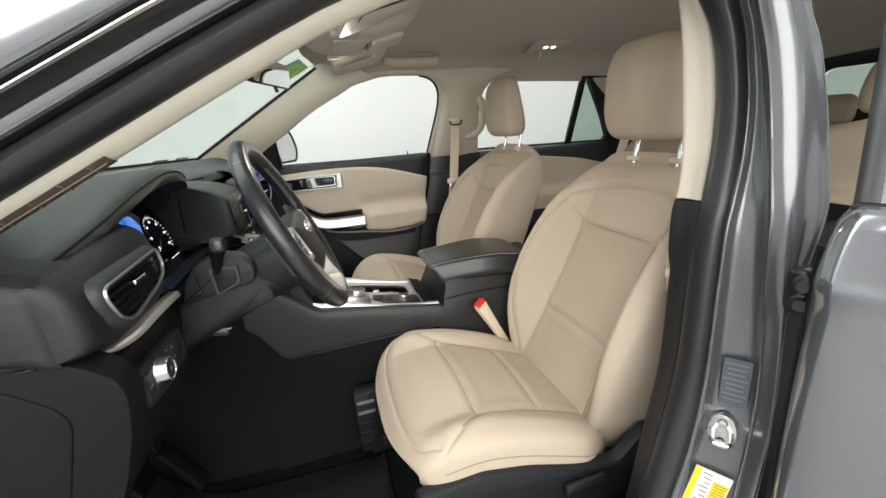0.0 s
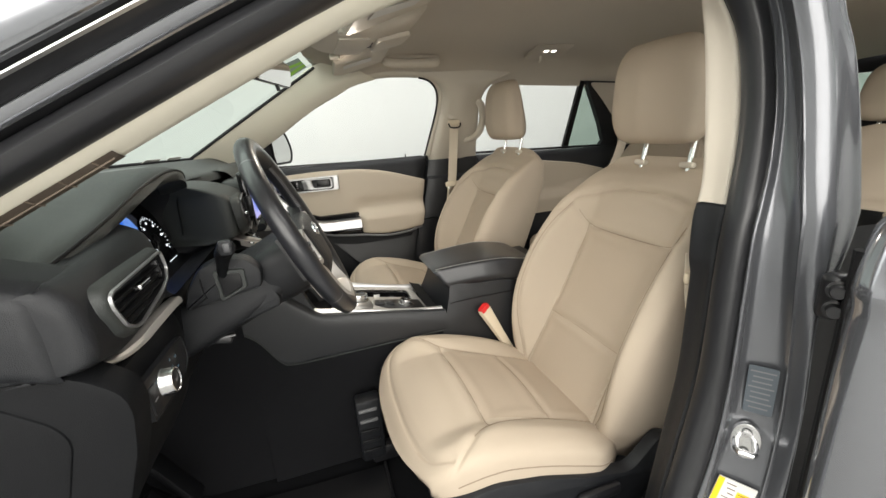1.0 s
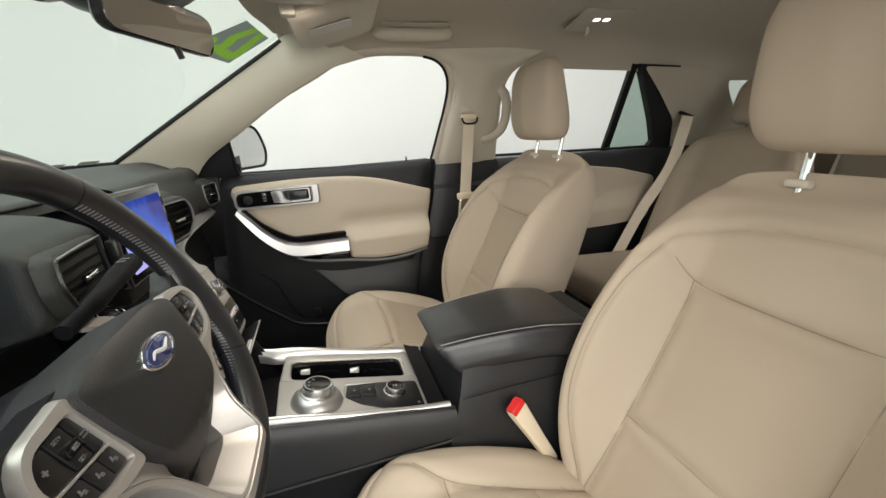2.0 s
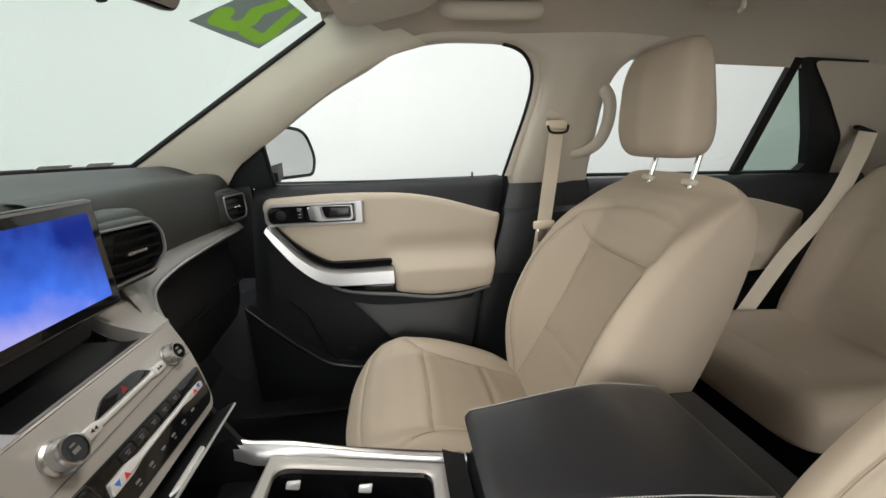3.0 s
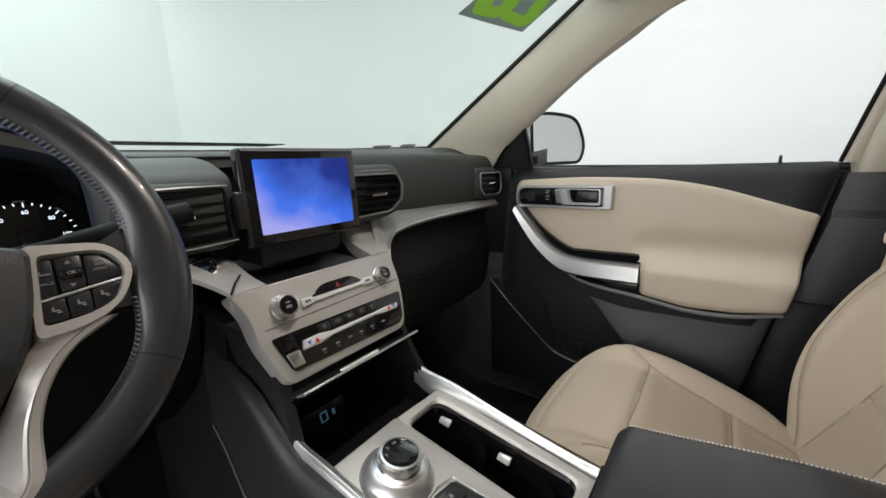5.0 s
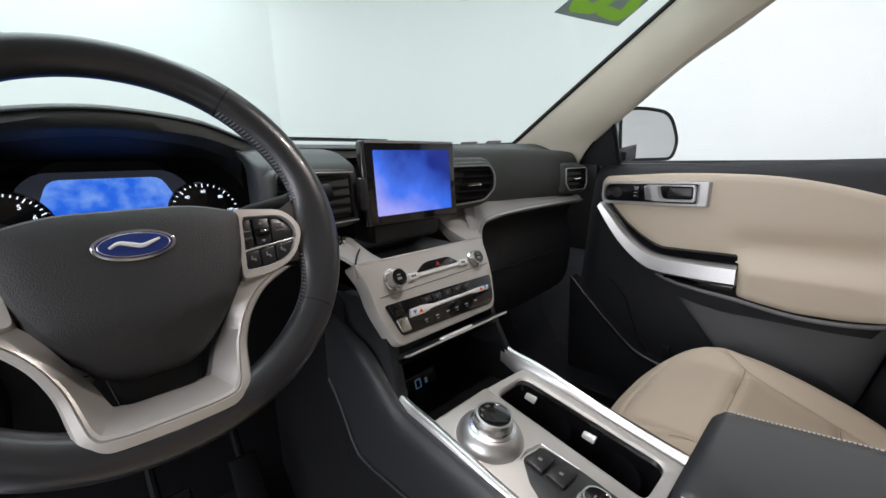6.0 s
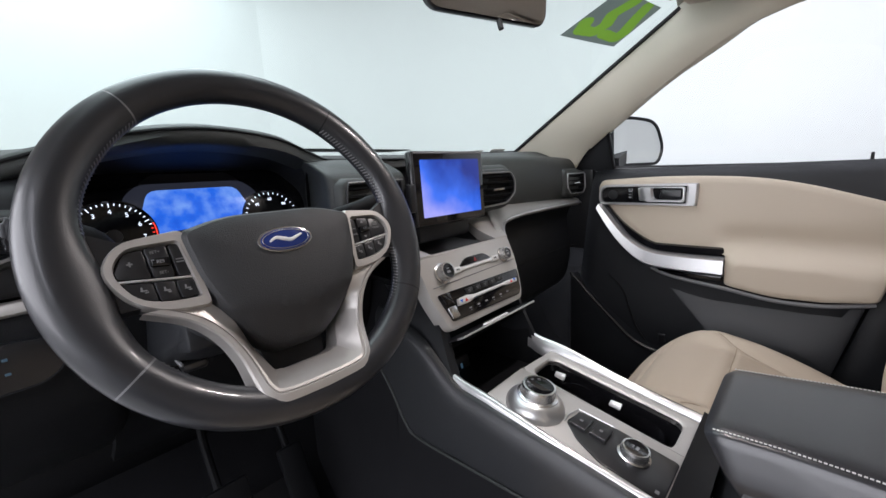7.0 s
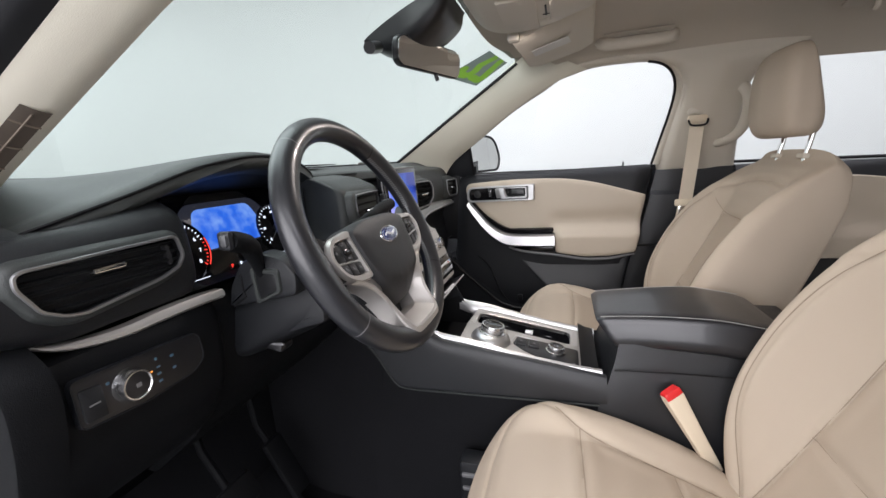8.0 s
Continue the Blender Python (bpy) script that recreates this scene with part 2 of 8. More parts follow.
LIT_O = glow("lit_marking_amber", (1.0, 0.35, 0.05), 1.0)


# ---- mesh helpers ----
def spline(pts, n, closed=False):
    """Catmull-Rom through pts, n points evenly spread by length."""
    p = np.array([tuple(q) for q in pts], float)
    k = len(p)
    if k == 2:
        f = np.linspace(0, 1, n)[:, None]
        return [Vector(q) for q in p[0] * (1 - f) + p[1] * f]
    idx = [(i % k) for i in range(-1, k + 2)] if closed else [0, *range(k), k - 1]
    q = p[idx].copy()
    if not closed:
        q[0], q[-1] = 2 * p[0] - p[1], 2 * p[-1] - p[-2]
    out = []
    for s in range(len(q) - 3):
        a, b, c, d = q[s:s + 4]
        for f in np.linspace(0, 1, 16, endpoint=False):
            out.append(0.5 * (2 * b + (c - a) * f + (2 * a - 5 * b + 4 * c - d) * f * f + (3 * b - a - 3 * c + d) * f ** 3))
    out.append(q[-2])
    out = np.array(out)
    step = np.r_[0, np.cumsum(np.linalg.norm(np.diff(out, axis=0), axis=1))]
    want = np.linspace(0, step[-1], n + 1)[:-1] if closed else np.linspace(0, step[-1], n)
    return [Vector([float(np.interp(w, step, out[:, a])) for a in range(p.shape[1])]) for w in want]


def poly(pts, n):
    """Points evenly along a straight-sided line."""
    p = np.array([tuple(q) for q in pts], float)
    step = np.r_[0, np.cumsum(np.linalg.norm(np.diff(p, axis=0), axis=1))]
    return [Vector([float(np.interp(w, step, p[:, a])) for a in range(p.shape[1])]) for w in np.linspace(0, step[-1], n)]


def sheet(rows, wrap=False, caps=False, bm=None):
    """Quads over rows of points; wrap closes each row, caps fills first and last row."""
    bm = bm or bmesh.new()
    vs = [[bm.verts.new(p) for p in r] for r in rows]
    n = len(vs[0])
    for a, b in zip(vs[:-1], vs[1:]):
        for j in range(n if wrap else n - 1):
            k = (j + 1) % n
            bm.faces.new((a[j], a[k], b[k], b[j]))
    if caps:
        bm.faces.new(list(reversed(vs[0])))
        bm.faces.new(vs[-1])
    return bm


def smooth_table(xs, ys):
    """A smooth function through some (x, y) pairs."""
    p = spline([(x, y, 0) for x, y in zip(xs, ys)], 240)
    px, py = [q.x for q in p], [q.y for q in p]
    return lambda x: float(np.interp(x, px, py))


def loft(sections, n, m, straight=False):
    """A smooth sheet: each section a few points, n along a section, m across the sections."""
    rows = [(poly if straight else spline)(s, n) for s in sections]
    cols = [spline([r[j] for r in rows], m) for j in range(n)]
    return [[cols[j][i] for j in range(n)] for i in range(m)]


def slab(rows, off):
    """A sheet with a second sheet at the offset vector, closed round the rim."""
    off = Vector(off)
    loop = [[p for p in r] + [p + off for p in reversed(r)] for r in rows]
    return sheet(loop, wrap=True, caps=True)


def box(c, s, bevel=0.004, rot=None, seg=2, bm=None):
    b = bmesh.new()
    bmesh.ops.create_cube(b, size=1.0)
    bmesh.ops.scale(b, vec=s, verts=b.verts)
    if bevel:
        bmesh.ops.bevel(b, geom=list(b.edges), offset=min(bevel, min(s) * 0.49), segments=seg, profile=0.5, affect="EDGES")
    m = Matrix.Translation(c) @ (rot.to_4x4() if rot else Matrix())
    bmesh.ops.transform(b, matrix=m, verts=b.verts)
    return merge(bm, b)


def merge(bm, b):
    if bm is None:
        return b
    me = bpy.data.meshes.new("tmp")
    b.to_mesh(me)
    b.free()
    bm.from_mesh(me)
    bpy.data.meshes.remove(me)
    return bm


def prism(outline, m, depth, bevel=0.003, seg=2, bm=None, back=False):
    """An outline in the plane of the matrix m, pushed out along its z, its front rim rounded."""
    b = bmesh.new()
    lo = [b.verts.new((x, y, 0)) for x, y in outline]
    hi = [b.verts.new((x, y, depth)) for x, y in outline]
    n = len(lo)
    b.faces.new(list(reversed(lo)))
    top = b.faces.new(hi)
    for i in range(n):
        b.faces.new((lo[i], lo[(i + 1) % n], hi[(i + 1) % n], hi[i]))
    bmesh.ops.recalc_face_normals(b, faces=b.faces)
    if bevel:
        bmesh.ops.bevel(b, geom=list(top.edges), offset=bevel, segments=seg, profile=0.5, affect="EDGES")
    bmesh.ops.transform(b, matrix=m, verts=b.verts)
    return merge(bm, b)


def ring(outer, inner, m, depth, bm=None, lift=0.0):
    """A frame between two outlines of the same count of points."""
    o = [Vector((x, y)) for x, y in outer]
    i = [Vector((x, y)) for x, y in inner]
    mid = [a.lerp(c, 0.5) for a, c in zip(o, i)]
    rows = [[m @ Vector((p.x, p.y, h)) for p in r] for r, h in ((o, 0), (o, depth * 0.7), ([a.lerp(c, 0.18) for a, c in zip(o, i)], depth),
                                                               (mid, depth + lift), ([a.lerp(c, 0.85) for a, c in zip(o, i)], depth), (i, depth * 0.7), (i, 0))]
    return sheet(rows, wrap=True, bm=bm)


def rounded(pts, r, n=5):
    """A polygon with its corners rounded; r one radius or one for each corner."""
    out = []
    k = len(pts)
    rs = r if isinstance(r, (list, tuple)) else [r] * k
    for i in range(k):
        p, a, c = Vector(pts[i]), Vector(pts[i - 1]), Vector(pts[(i + 1) % k])
        q = min(rs[i], (a - p).length * 0.48, (c - p).length * 0.48)
        s, e = p + (a - p).normalized() * q, p + (c - p).normalized() * q
        for f in np.linspace(0, 1, n):
            out.append(tuple(s.lerp(p, f).lerp(p.lerp(e, f), f)))
    return out


def inset(pts, d):
    """The outline moved inwards by about d, towards its left side."""
    k = len(pts)
    area = sum(pts[i - 1][0] * pts[i][1] - pts[i][0] * pts[i - 1][1] for i in range(k))
    sgn = 1 if area > 0 else -1
    out = []
    for i in range(k):
        a, c = Vector(pts[i - 2]), Vector(pts[(i + 2) % k])
        t = (c - a).normalized()
        out.append((pts[i][0] - t.y * d * sgn, pts[i][1] + t.x * d * sgn))
    return out


def tube(path, r, seg=10, bm=None, closed=False, flat=1.0):
    """A round bar along points; r one radius or one for each point."""
    p = [Vector(q) for q in path]
    rs = r if isinstance(r, (list, tuple)) else [r] * len(p)
    rows = []
    up = Vector((0.123, 0.31, 0.94))
    for i, q in enumerate(p):
        t = (p[(i + 1) % len(p)] - p[i - 1]) if closed or 0 < i < len(p) - 1 else (p[1] - p[0] if i == 0 else p[-1] - p[-2])
        t.normalize()
        s = t.cross(up).normalized()
        u = s.cross(t)
        up = u
        rows.append([q + s * math.cos(a) * rs[i] + u * math.sin(a) * rs[i] * flat for a in np.linspace(0, 2 * math.pi, seg, endpoint=False)])
    if closed:
        rows.append(rows[0])
    bm = sheet(rows, wrap=True, caps=not closed, bm=bm)
    return bm


def lathe(profile, m, seg=32, bm=None):
    """(radius, height) points turned about the z of m."""
    rows = [[m @ Vector((max(r, 1e-5) * math.cos(a), max(r, 1e-5) * math.sin(a), h)) for a in np.linspace(0, 2 * math.pi, seg, endpoint=False)] for r, h in profile]
    return sheet(rows, wrap=True, bm=bm)


def aim(at, normal, up=(0, 0, 1)):
    """A matrix at a place whose z is the normal and whose y is nearest to up."""
    z = Vector(normal).normalized()
    x = Vector(up).cross(z).normalized()
    y = z.cross(x)
    m = Matrix((x, y, z)).transposed().to_4x4()
    m.translation = at
    return m


def thing(name, at, label, category, group="", kind=""):
    ob = new(name)
    ob.location = at
    ob.empty_display_size = 0.05
    return tagged(ob, label, category, group, kind)


def part(name, bm, mat, parent=None, label="", sharp=38, clean=True):
    me = bpy.data.meshes.new(name)
    if clean:
        bmesh.ops.remove_doubles(bm, verts=bm.verts, dist=1e-5)
    bmesh.ops.recalc_face_normals(bm, faces=bm.faces)
    bm.to_mesh(me)
    bm.free()
    for f in me.polygons:
        f.use_smooth = True
    me.set_sharp_from_angle(angle=radians(sharp))
    me.materials.append(mat)
    ob = new(name, me)
    if parent is not None:
        ob.parent = parent
        ob.matrix_parent_inverse = Matrix.Translation(-parent.location) if parent.parent is None else Matrix()
    return tagged(ob, label)


def solo(name, bm, mat, label, category, group="", kind="", sharp=38):
    return tagged(part(name, bm, mat, None, "", sharp), label, category, group, kind)


def words(text, m, size, mat, name, parent, depth=0.0004):
    """Raised lettering as a mesh; the text's middle lies at m."""
    cu = bpy.data.curves.new("lettering", "FONT")
    cu.body, cu.size, cu.extrude, cu.align_x, cu.align_y = text, size, depth, "CENTER", "CENTER"
    ob = bpy.data.objects.new("lettering", cu)
    scene.collection.objects.link(ob)
    me = bpy.data.meshes.new_from_object(ob.evaluated_get(bpy.context.evaluated_depsgraph_get()))
    bpy.data.objects.remove(ob)
    bpy.data.curves.remove(cu)
    me.transform(m)
    me.materials.clear()
    me.materials.append(mat)
    out = new(name, me)
    out.parent = parent
    out.matrix_parent_inverse = Matrix.Translation(-parent.location) if parent.parent is None else Matrix()
    return out


def bars(spots, m, mat, name, parent, depth=0.0006):
    """Small plain bars (x, y, width, height) on a plane, for marks too small to read."""
    for x, y, w, h in spots:
        ob = part(name, prism([(x - w / 2, y - h / 2), (x + w / 2, y - h / 2), (x + w / 2, y + h / 2), (x - w / 2, y + h / 2)], m, depth, 0), mat, parent)
    return ob


# ---- studio booth ----
solo("floor", box((0.6, 0, -0.05), (9.0, 8.0, 0.1), 0), FLOOR, "grey ribbed booth floor", "floor", kind="structure")
solo("wall_driver_side", box((0.6, -3.75, 1.7), (9.0, 0.1, 3.4), 0), WALL, "plain white booth wall", "wall", kind="structure")
solo("wall_passenger_side", box((1.15, 3.45, 1.7), (7.9, 0.1, 3.4), 0), WALL, "plain white booth wall", "wall", kind="structure")
solo("wall_front", box((-3.35, -1.27, 1.7), (0.1, 4.86, 3.4), 0), WALL, "plain white booth wall ahead of the bonnet", "wall", kind="structure")
FOLD = spline([(-3.30, 1.16, 0), (-3.12, 2.0, 0), (-2.7, 2.75, 0), (-2.0, 3.25, 0), (-1.2, 3.42, 0)], 30)
solo("wall_corner", slab([FOLD, [p + Vector((0, 0, 3.4)) for p in FOLD]], (-0.1, 0.06, 0)), WALL,
     "plain white curved booth wall", "wall", kind="structure")
solo("wall_rear", box((5.05, 0, 1.7), (0.1, 7.4, 3.4), 0), WALL, "plain white booth wall behind the car", "wall", kind="structure")
solo("ceiling_booth", box((0.6, 0, 3.45), (9.0, 8.0, 0.1), 0), WALL, "plain white booth ceiling", "ceiling", kind="structure")


def gy(z):
    """Half-width of the side glass at a height."""
    return 0.878 - 0.62 * (z - 1.155)


XZ = Matrix(((1, 0, 0, 0), (0, 0, -1, 0), (0, 1, 0, 0), (0, 0, 0, 1)))


def side(y):
    """A plane of constant y seen from the cabin's middle: x along the car, y up, z towards the middle."""
    return Matrix.Translation((0, y, 0)) @ XZ


# ---- body shell ----
body = thing("car_body", (0.6, 0, 0.2), "dark grey metallic car body with beige and black cabin trim", "car", kind="structure")

# roof skin and headliner
def roof_edge(x):
    return float(np.interp(x, (0.05, 0.14, 0.2, 0.28, 0.36, 0.5, 0.6, 0.7, 0.9, 1.35, 1.6, 2.0, 2.8), (1.572, 1.535, 1.514, 1.522, 1.530, 1.528, 1.518, 1.497, 1.482, 1.463, 1.45, 1.43, 1.38)))


def roof_rows(lift, wide=0.0):
    rows = []
    for x in (0.0, 0.06, 0.13, 0.2, 0.28, 0.36, 0.5, 0.7, 0.9, 1.1, 1.35, 1.6, 2.0, 2.4, 2.8):
        e = roof_edge(max(x, 0.05))
        y0 = gy(e) if x > 0.14 else 0.665
        crown = float(np.interp(x, (0, 0.15, 0.6, 1.4, 2.8), (1.572, 1.592, 1.612, 1.605, 1.50)))
        half = [(y0 + wide, e - 0.012 + lift * 0.6), (y0 - 0.012 + wide, e + 0.012 + lift), (y0 - 0.05, e + 0.035 * (crown - e) / 0.1 + lift), (y0 - 0.14, e + (crown - e) * 0.72 + lift), (0.30, crown - 0.012 + lift)]
        bow = 0.055 * (1 - x / 0.2) if x < 0.2 else 0.0
        pts = [Vector((x - bow * (1 - (y / 0.66) ** 2) + bow, y, z)) for y, z in half] + [Vector((x, 0, crown + lift))]
        pts += [Vector((p.x, -p.y, p.z)) for p in reversed(pts[:-1])]
        rows.append(spline(pts, 41))
    return rows


solo("ceiling", sheet(roof_rows(0.0)), LINER, "beige woven cloth headliner", "headliner", kind="structure", sharp=60)
part("roof_panel", sheet(roof_rows(0.075, 0.02)), PAINT, body)

# pillar trims of the passenger side
def a_trim(sgn):
    win = [(-0.30, 0.85, 1.165), (-0.24, 0.828, 1.235), (-0.115, 0.778, 1.313), (0.03, 0.723, 1.405), (0.128, 0.691, 1.457), (0.20, 0.670, 1.486), (0.30, 0.657, 1.512)]
    scr = [(-0.56, 0.722, 1.17), (-0.473, 0.717, 1.238), (-0.30, 0.700, 1.347), (-0.12, 0.682, 1.458), (-0.02, 0.672, 1.520), (0.055, 0.661, 1.568), (0.12, 0.62, 1.592)]
    secs = []
    for a, b in zip(scr, win):
        a, b = Vector(a), Vector(b)
        m1, m2 = a.lerp(b, 0.22), a.lerp(b, 0.72)
        m1 += Vector((0.0, -0.016, 0.004))
        m2 += Vector((0.0, -0.026, 0.0))
        secs.append([Vector((p.x, p.y * sgn, p.z)) for p in (a + Vector((-0.01, 0.03, 0.0)), a, m1, m2, b + Vector((0.004, -0.014, -0.002)), b, b + Vector((0, 0.03, 0.01)))])
    return sheet(loft(secs, 22, 40))


part("a_pillar_trim", a_trim(1), BEIGE_LIT, body, "smooth beige windscreen pillar trim")


def b_trim():
    secs = []
    for z, xf, xr, d in ((1.135, 0.577, 0.850, 0.055), (1.20, 0.582, 0.838, 0.06), (1.29, 0.594, 0.826, 0.064), (1.38, 0.607, 0.815, 0.064), (1.44, 0.606, 0.828, 0.060), (1.48, 0.585, 0.868, 0.05), (1.505, 0.535, 0.93, 0.03), (1.53, 0.46, 1.0, 0.012)):
        y = gy(z)
        secs.append([Vector(p) for p in ((xf - 0.004, y + 0.02, z), (xf, y, z), (xf + 0.022, y - d * 0.75, z), (xf + 0.06, y - d, z), ((xf + xr) / 2, y - d - 0.01, z), (xr - 0.05, y - d, z), (xr - 0.015, y - d * 0.7, z), (xr, y, z), (xr + 0.01, y + 0.02, z))])
    return sheet(loft(secs, 34, 30))


part("b_pillar_trim", b_trim(), BEIGE, body, "beige centre pillar trim")
low = []
for z, xf, y in ((0.36, 0.36, 0.86), (0.62, 0.445, 0.85), (0.80, 0.488, 0.85), (0.835, 0.497, 0.847), (0.848, 0.50, 0.815), (0.90, 0.512, 0.812), (1.045, 0.546, 0.812), (1.06, 0.549, 0.835), (1.10, 0.558, 0.835), (1.14, 0.566, 0.838)):
    low.append([Vector(p) for p in ((xf, y + 0.06, z), (xf + 0.004, y, z), (xf + 0.03, y - 0.012, z), (xf + 0.16, y - 0.012, z), (xf + 0.27, y, z), (xf + 0.28, y + 0.06, z))])
part("b_pillar_lower_trim", sheet([spline(s, 14) for s in low]), DOOR_BLACK, body, "black grained lower pillar trim")

part("pillar_filler", box((0.575, 0.895, 0.78), (0.11, 0.03, 0.76), 0.004), BLACK, body)
part("pillar_filler", box((-0.30, 0.862, 1.02), (0.14, 0.03, 0.29), 0.004), BLACK, body)
# sill, floor pan, bulkhead, tail
solo("carpet", sheet(loft([[(-0.62, y, 0.62), (-0.52, y, 0.42), (-0.38, y, 0.355), (0.1, y, 0.35), (0.7, y, 0.37), (1.2, y, 0.39), (1.7, y, 0.42), (2.9, y, 0.62)] for y in (-0.80, -0.4, 0, 0.4, 0.86)], 40, 24)), CARPET,
     "black cut-pile cabin carpet", "carpet", kind="structure")
part("bulkhead", slab([[Vector((-0.66, -0.9, 0.25)), Vector((-0.66, 0.95, 0.25))], [Vector((-0.66, -0.9, 1.0)), Vector((-0.66, 0.95, 1.0))], [Vector((-0.93, -0.9, 1.2)), Vector((-0.93, 0.95, 1.2))]], (-0.05, 0, 0)), BLACK, body)
part("floor_pan", box((1.1, 0, 0.22), (3.8, 1.84, 0.06), 0.01), BLACK, body)
part("driver_sill", sheet(loft([[(x, -0.72, 0.37), (x, -0.745, 0.43), (x, -0.78, 0.445), (x, -0.88, 0.43), (x, -0.93, 0.38), (x, -0.94, 0.22)] for x in (-0.6, 0.2, 0.7, 1.3, 1.75)], 24, 12)), PAINT, body)
part("sill_cover", sheet(loft([[(x, -0.70, 0.39), (x, -0.735, 0.447), (x, -0.80, 0.452), (x, -0.83, 0.438)] for x in (-0.42, 0.1, 0.4)], 14, 8)), DARK, body)
part("passenger_side_panel", slab([[Vector((-0.9, 0.97, 0.25)), Vector((2.9, 0.97, 0.25))], [Vector((-0.9, 0.98, 0.7)), Vector((2.9, 0.98, 0.7))], [Vector((-0.9, 0.93, 1.10)), Vector((2.9, 0.93, 1.06))]], (0, 0.02, 0)), PAINT, body)
part("bonnet", slab([[Vector((-2.0, y, 0.98 - abs(y) * 0.08)), Vector((-1.4, y, 1.08 - abs(y) * 0.06)), Vector((-0.95, y, 1.15 - abs(y) * 0.03))] for y in np.linspace(-0.9, 0.93, 9)], (0, 0, -0.03)), PAINT, body)
part("nose", slab([[Vector((-2.0, y, 0.25)), Vector((-2.0, y, 0.95))] for y in (-0.9, 0.0, 0.93)], (0.04, 0, 0)), PAINT, body)
part("driver_wing", slab([[Vector((-2.0, -0.92, 0.25)), Vector((-0.62, -0.93, 0.25))], [Vector((-2.0, -0.92, 0.95)), Vector((-0.62, -0.92, 1.12))]], (0, -0.03, 0)), PAINT, body)

# tailgate with its window, and the rear quarters
part("tailgate", box((2.93, 0, 0.80), (0.06, 1.7, 0.72), 0.01), BEIGE, body)
tail_o = rounded([(-0.72, 1.13), (0.72, 1.13), (0.62, 1.50), (-0.62, 1.50)], 0.05)
tail_i = rounded([(-0.58, 1.20), (0.58, 1.20), (0.52, 1.42), (-0.52, 1.42)], 0.06)
YZ = Matrix(((0, 0, -1, 2.86), (1, 0, 0, 0), (0, 1, 0, 0), (0, 0, 0, 1)))
part("tailgate_frame", ring(tail_o, tail_i, YZ, 0.03), DARK, body)
gate_o = rounded([(-0.86, 1.09), (0.86, 1.09), (0.74, 1.58), (-0.74, 1.58)], 0.05)
part("tailgate_surround", ring(gate_o, tail_o, Matrix.Translation((0.03, 0, 0)) @ YZ, 0.03), LINER, body, "beige tailgate surround")
tg = solo("tailgate_window", prism(tail_i, Matrix.Translation((0.02, 0, 0)) @ YZ, 0.004, 0), GLASS_D, "green-tinted rear window glass", "window", kind="structure")
tg.visible_shadow = False
for sgn in (1, -1):
    x0 = 1.50 if sgn > 0 else 1.62
    pts_o = [(x0 - 0.11, 1.462), (2.86, 1.40), (2.86, 0.5), (1.95, 0.5), (x0 + 0.36, 0.95), (x0 + 0.275, 1.105), (x0 + 0.19, 1.25), (x0 + 0.02, 1.375)]
    pts_i = [(1.87, 1.405), (2.55, 1.385), (2.62, 1.20), (2.35, 1.19), (2.16, 1.20), (2.08, 1.25), (2.00, 1.30), (1.93, 1.35)]
    outer, inner = rounded(pts_o, 0.03, 4), rounded(pts_i, 0.04, 4)
    # walk both outlines so that their points pair up
    rows = []
    for pts, dy in ((outer, 0.0), (inner, 0.0), (inner, 0.05)):
        rows.append([Vector((x, sgn * (gy(max(z, 1.0)) - 0.04 - (0.05 if z < 1.0 else 0) + dy), z)) for x, z in pts])
    part("rear_quarter_trim", sheet(rows, wrap=True), LINER, body, "beige rear quarter trim")
    g = solo("quarter_window", sheet([[Vector((p.x, p.y, p.z)) for p in rows[2][:16]], [Vector((p.x, p.y, p.z)) for p in reversed(rows[2][16:])]]), GLASS_D, "green-tinted rear quarter glass", "window", kind="structure")
    g.visible_shadow = False

# windscreen, black edge band, stickers
def screen_pt(u, v):
    """u -1..1 across, v 0 at the base to 1 at the roof."""
    y = u * (0.725 - 0.06 * v)
    x0, x1 = -0.86 + 0.385 * u ** 2, 0.0 + 0.06 * u ** 2
    z0, z1 = 1.238, 1.568
    bow = 0.02 * math.sin(math.pi * v) * (1 - u * u)
    return Vector((x0 + (x1 - x0) * v - bow, y, z0 + (z1 - z0) * v + bow))


ws = solo("windscreen", sheet([[screen_pt(u, v) for u in np.linspace(-1.02, 1.02, 40)] for v in np.linspace(-0.06, 1.03, 20)]), GLASS_G, "green-tinted windscreen glass", "windscreen", kind="structure")
ws.visible_shadow = False


def screen_band(f, n, wid=0.012, lift=0.006):
    rows = []
    for i in range(n):
        p, q, r = f(i / (n - 1)), f(min(1, (i + 1) / (n - 1))), f(max(0, (i - 1) / (n - 1)))
        rows.append(p + Vector((0.004, 0, -lift)))
    return tube(rows, wid / 2, 6)


part("screen_seal", screen_band(lambda f: screen_pt(0.985, 0.0 + f), 30), BLACK, body, "black windscreen edge seal")
part("screen_seal", screen_band(lambda f: screen_pt(-0.985, 0.0 + f), 30), BLACK, body, "black windscreen edge seal")
part("cowl_edge", screen_band(lambda f: screen_pt(-1 + 2 * f, 0.015), 40, 0.018), BLACK, body, "black strip at the windscreen base")


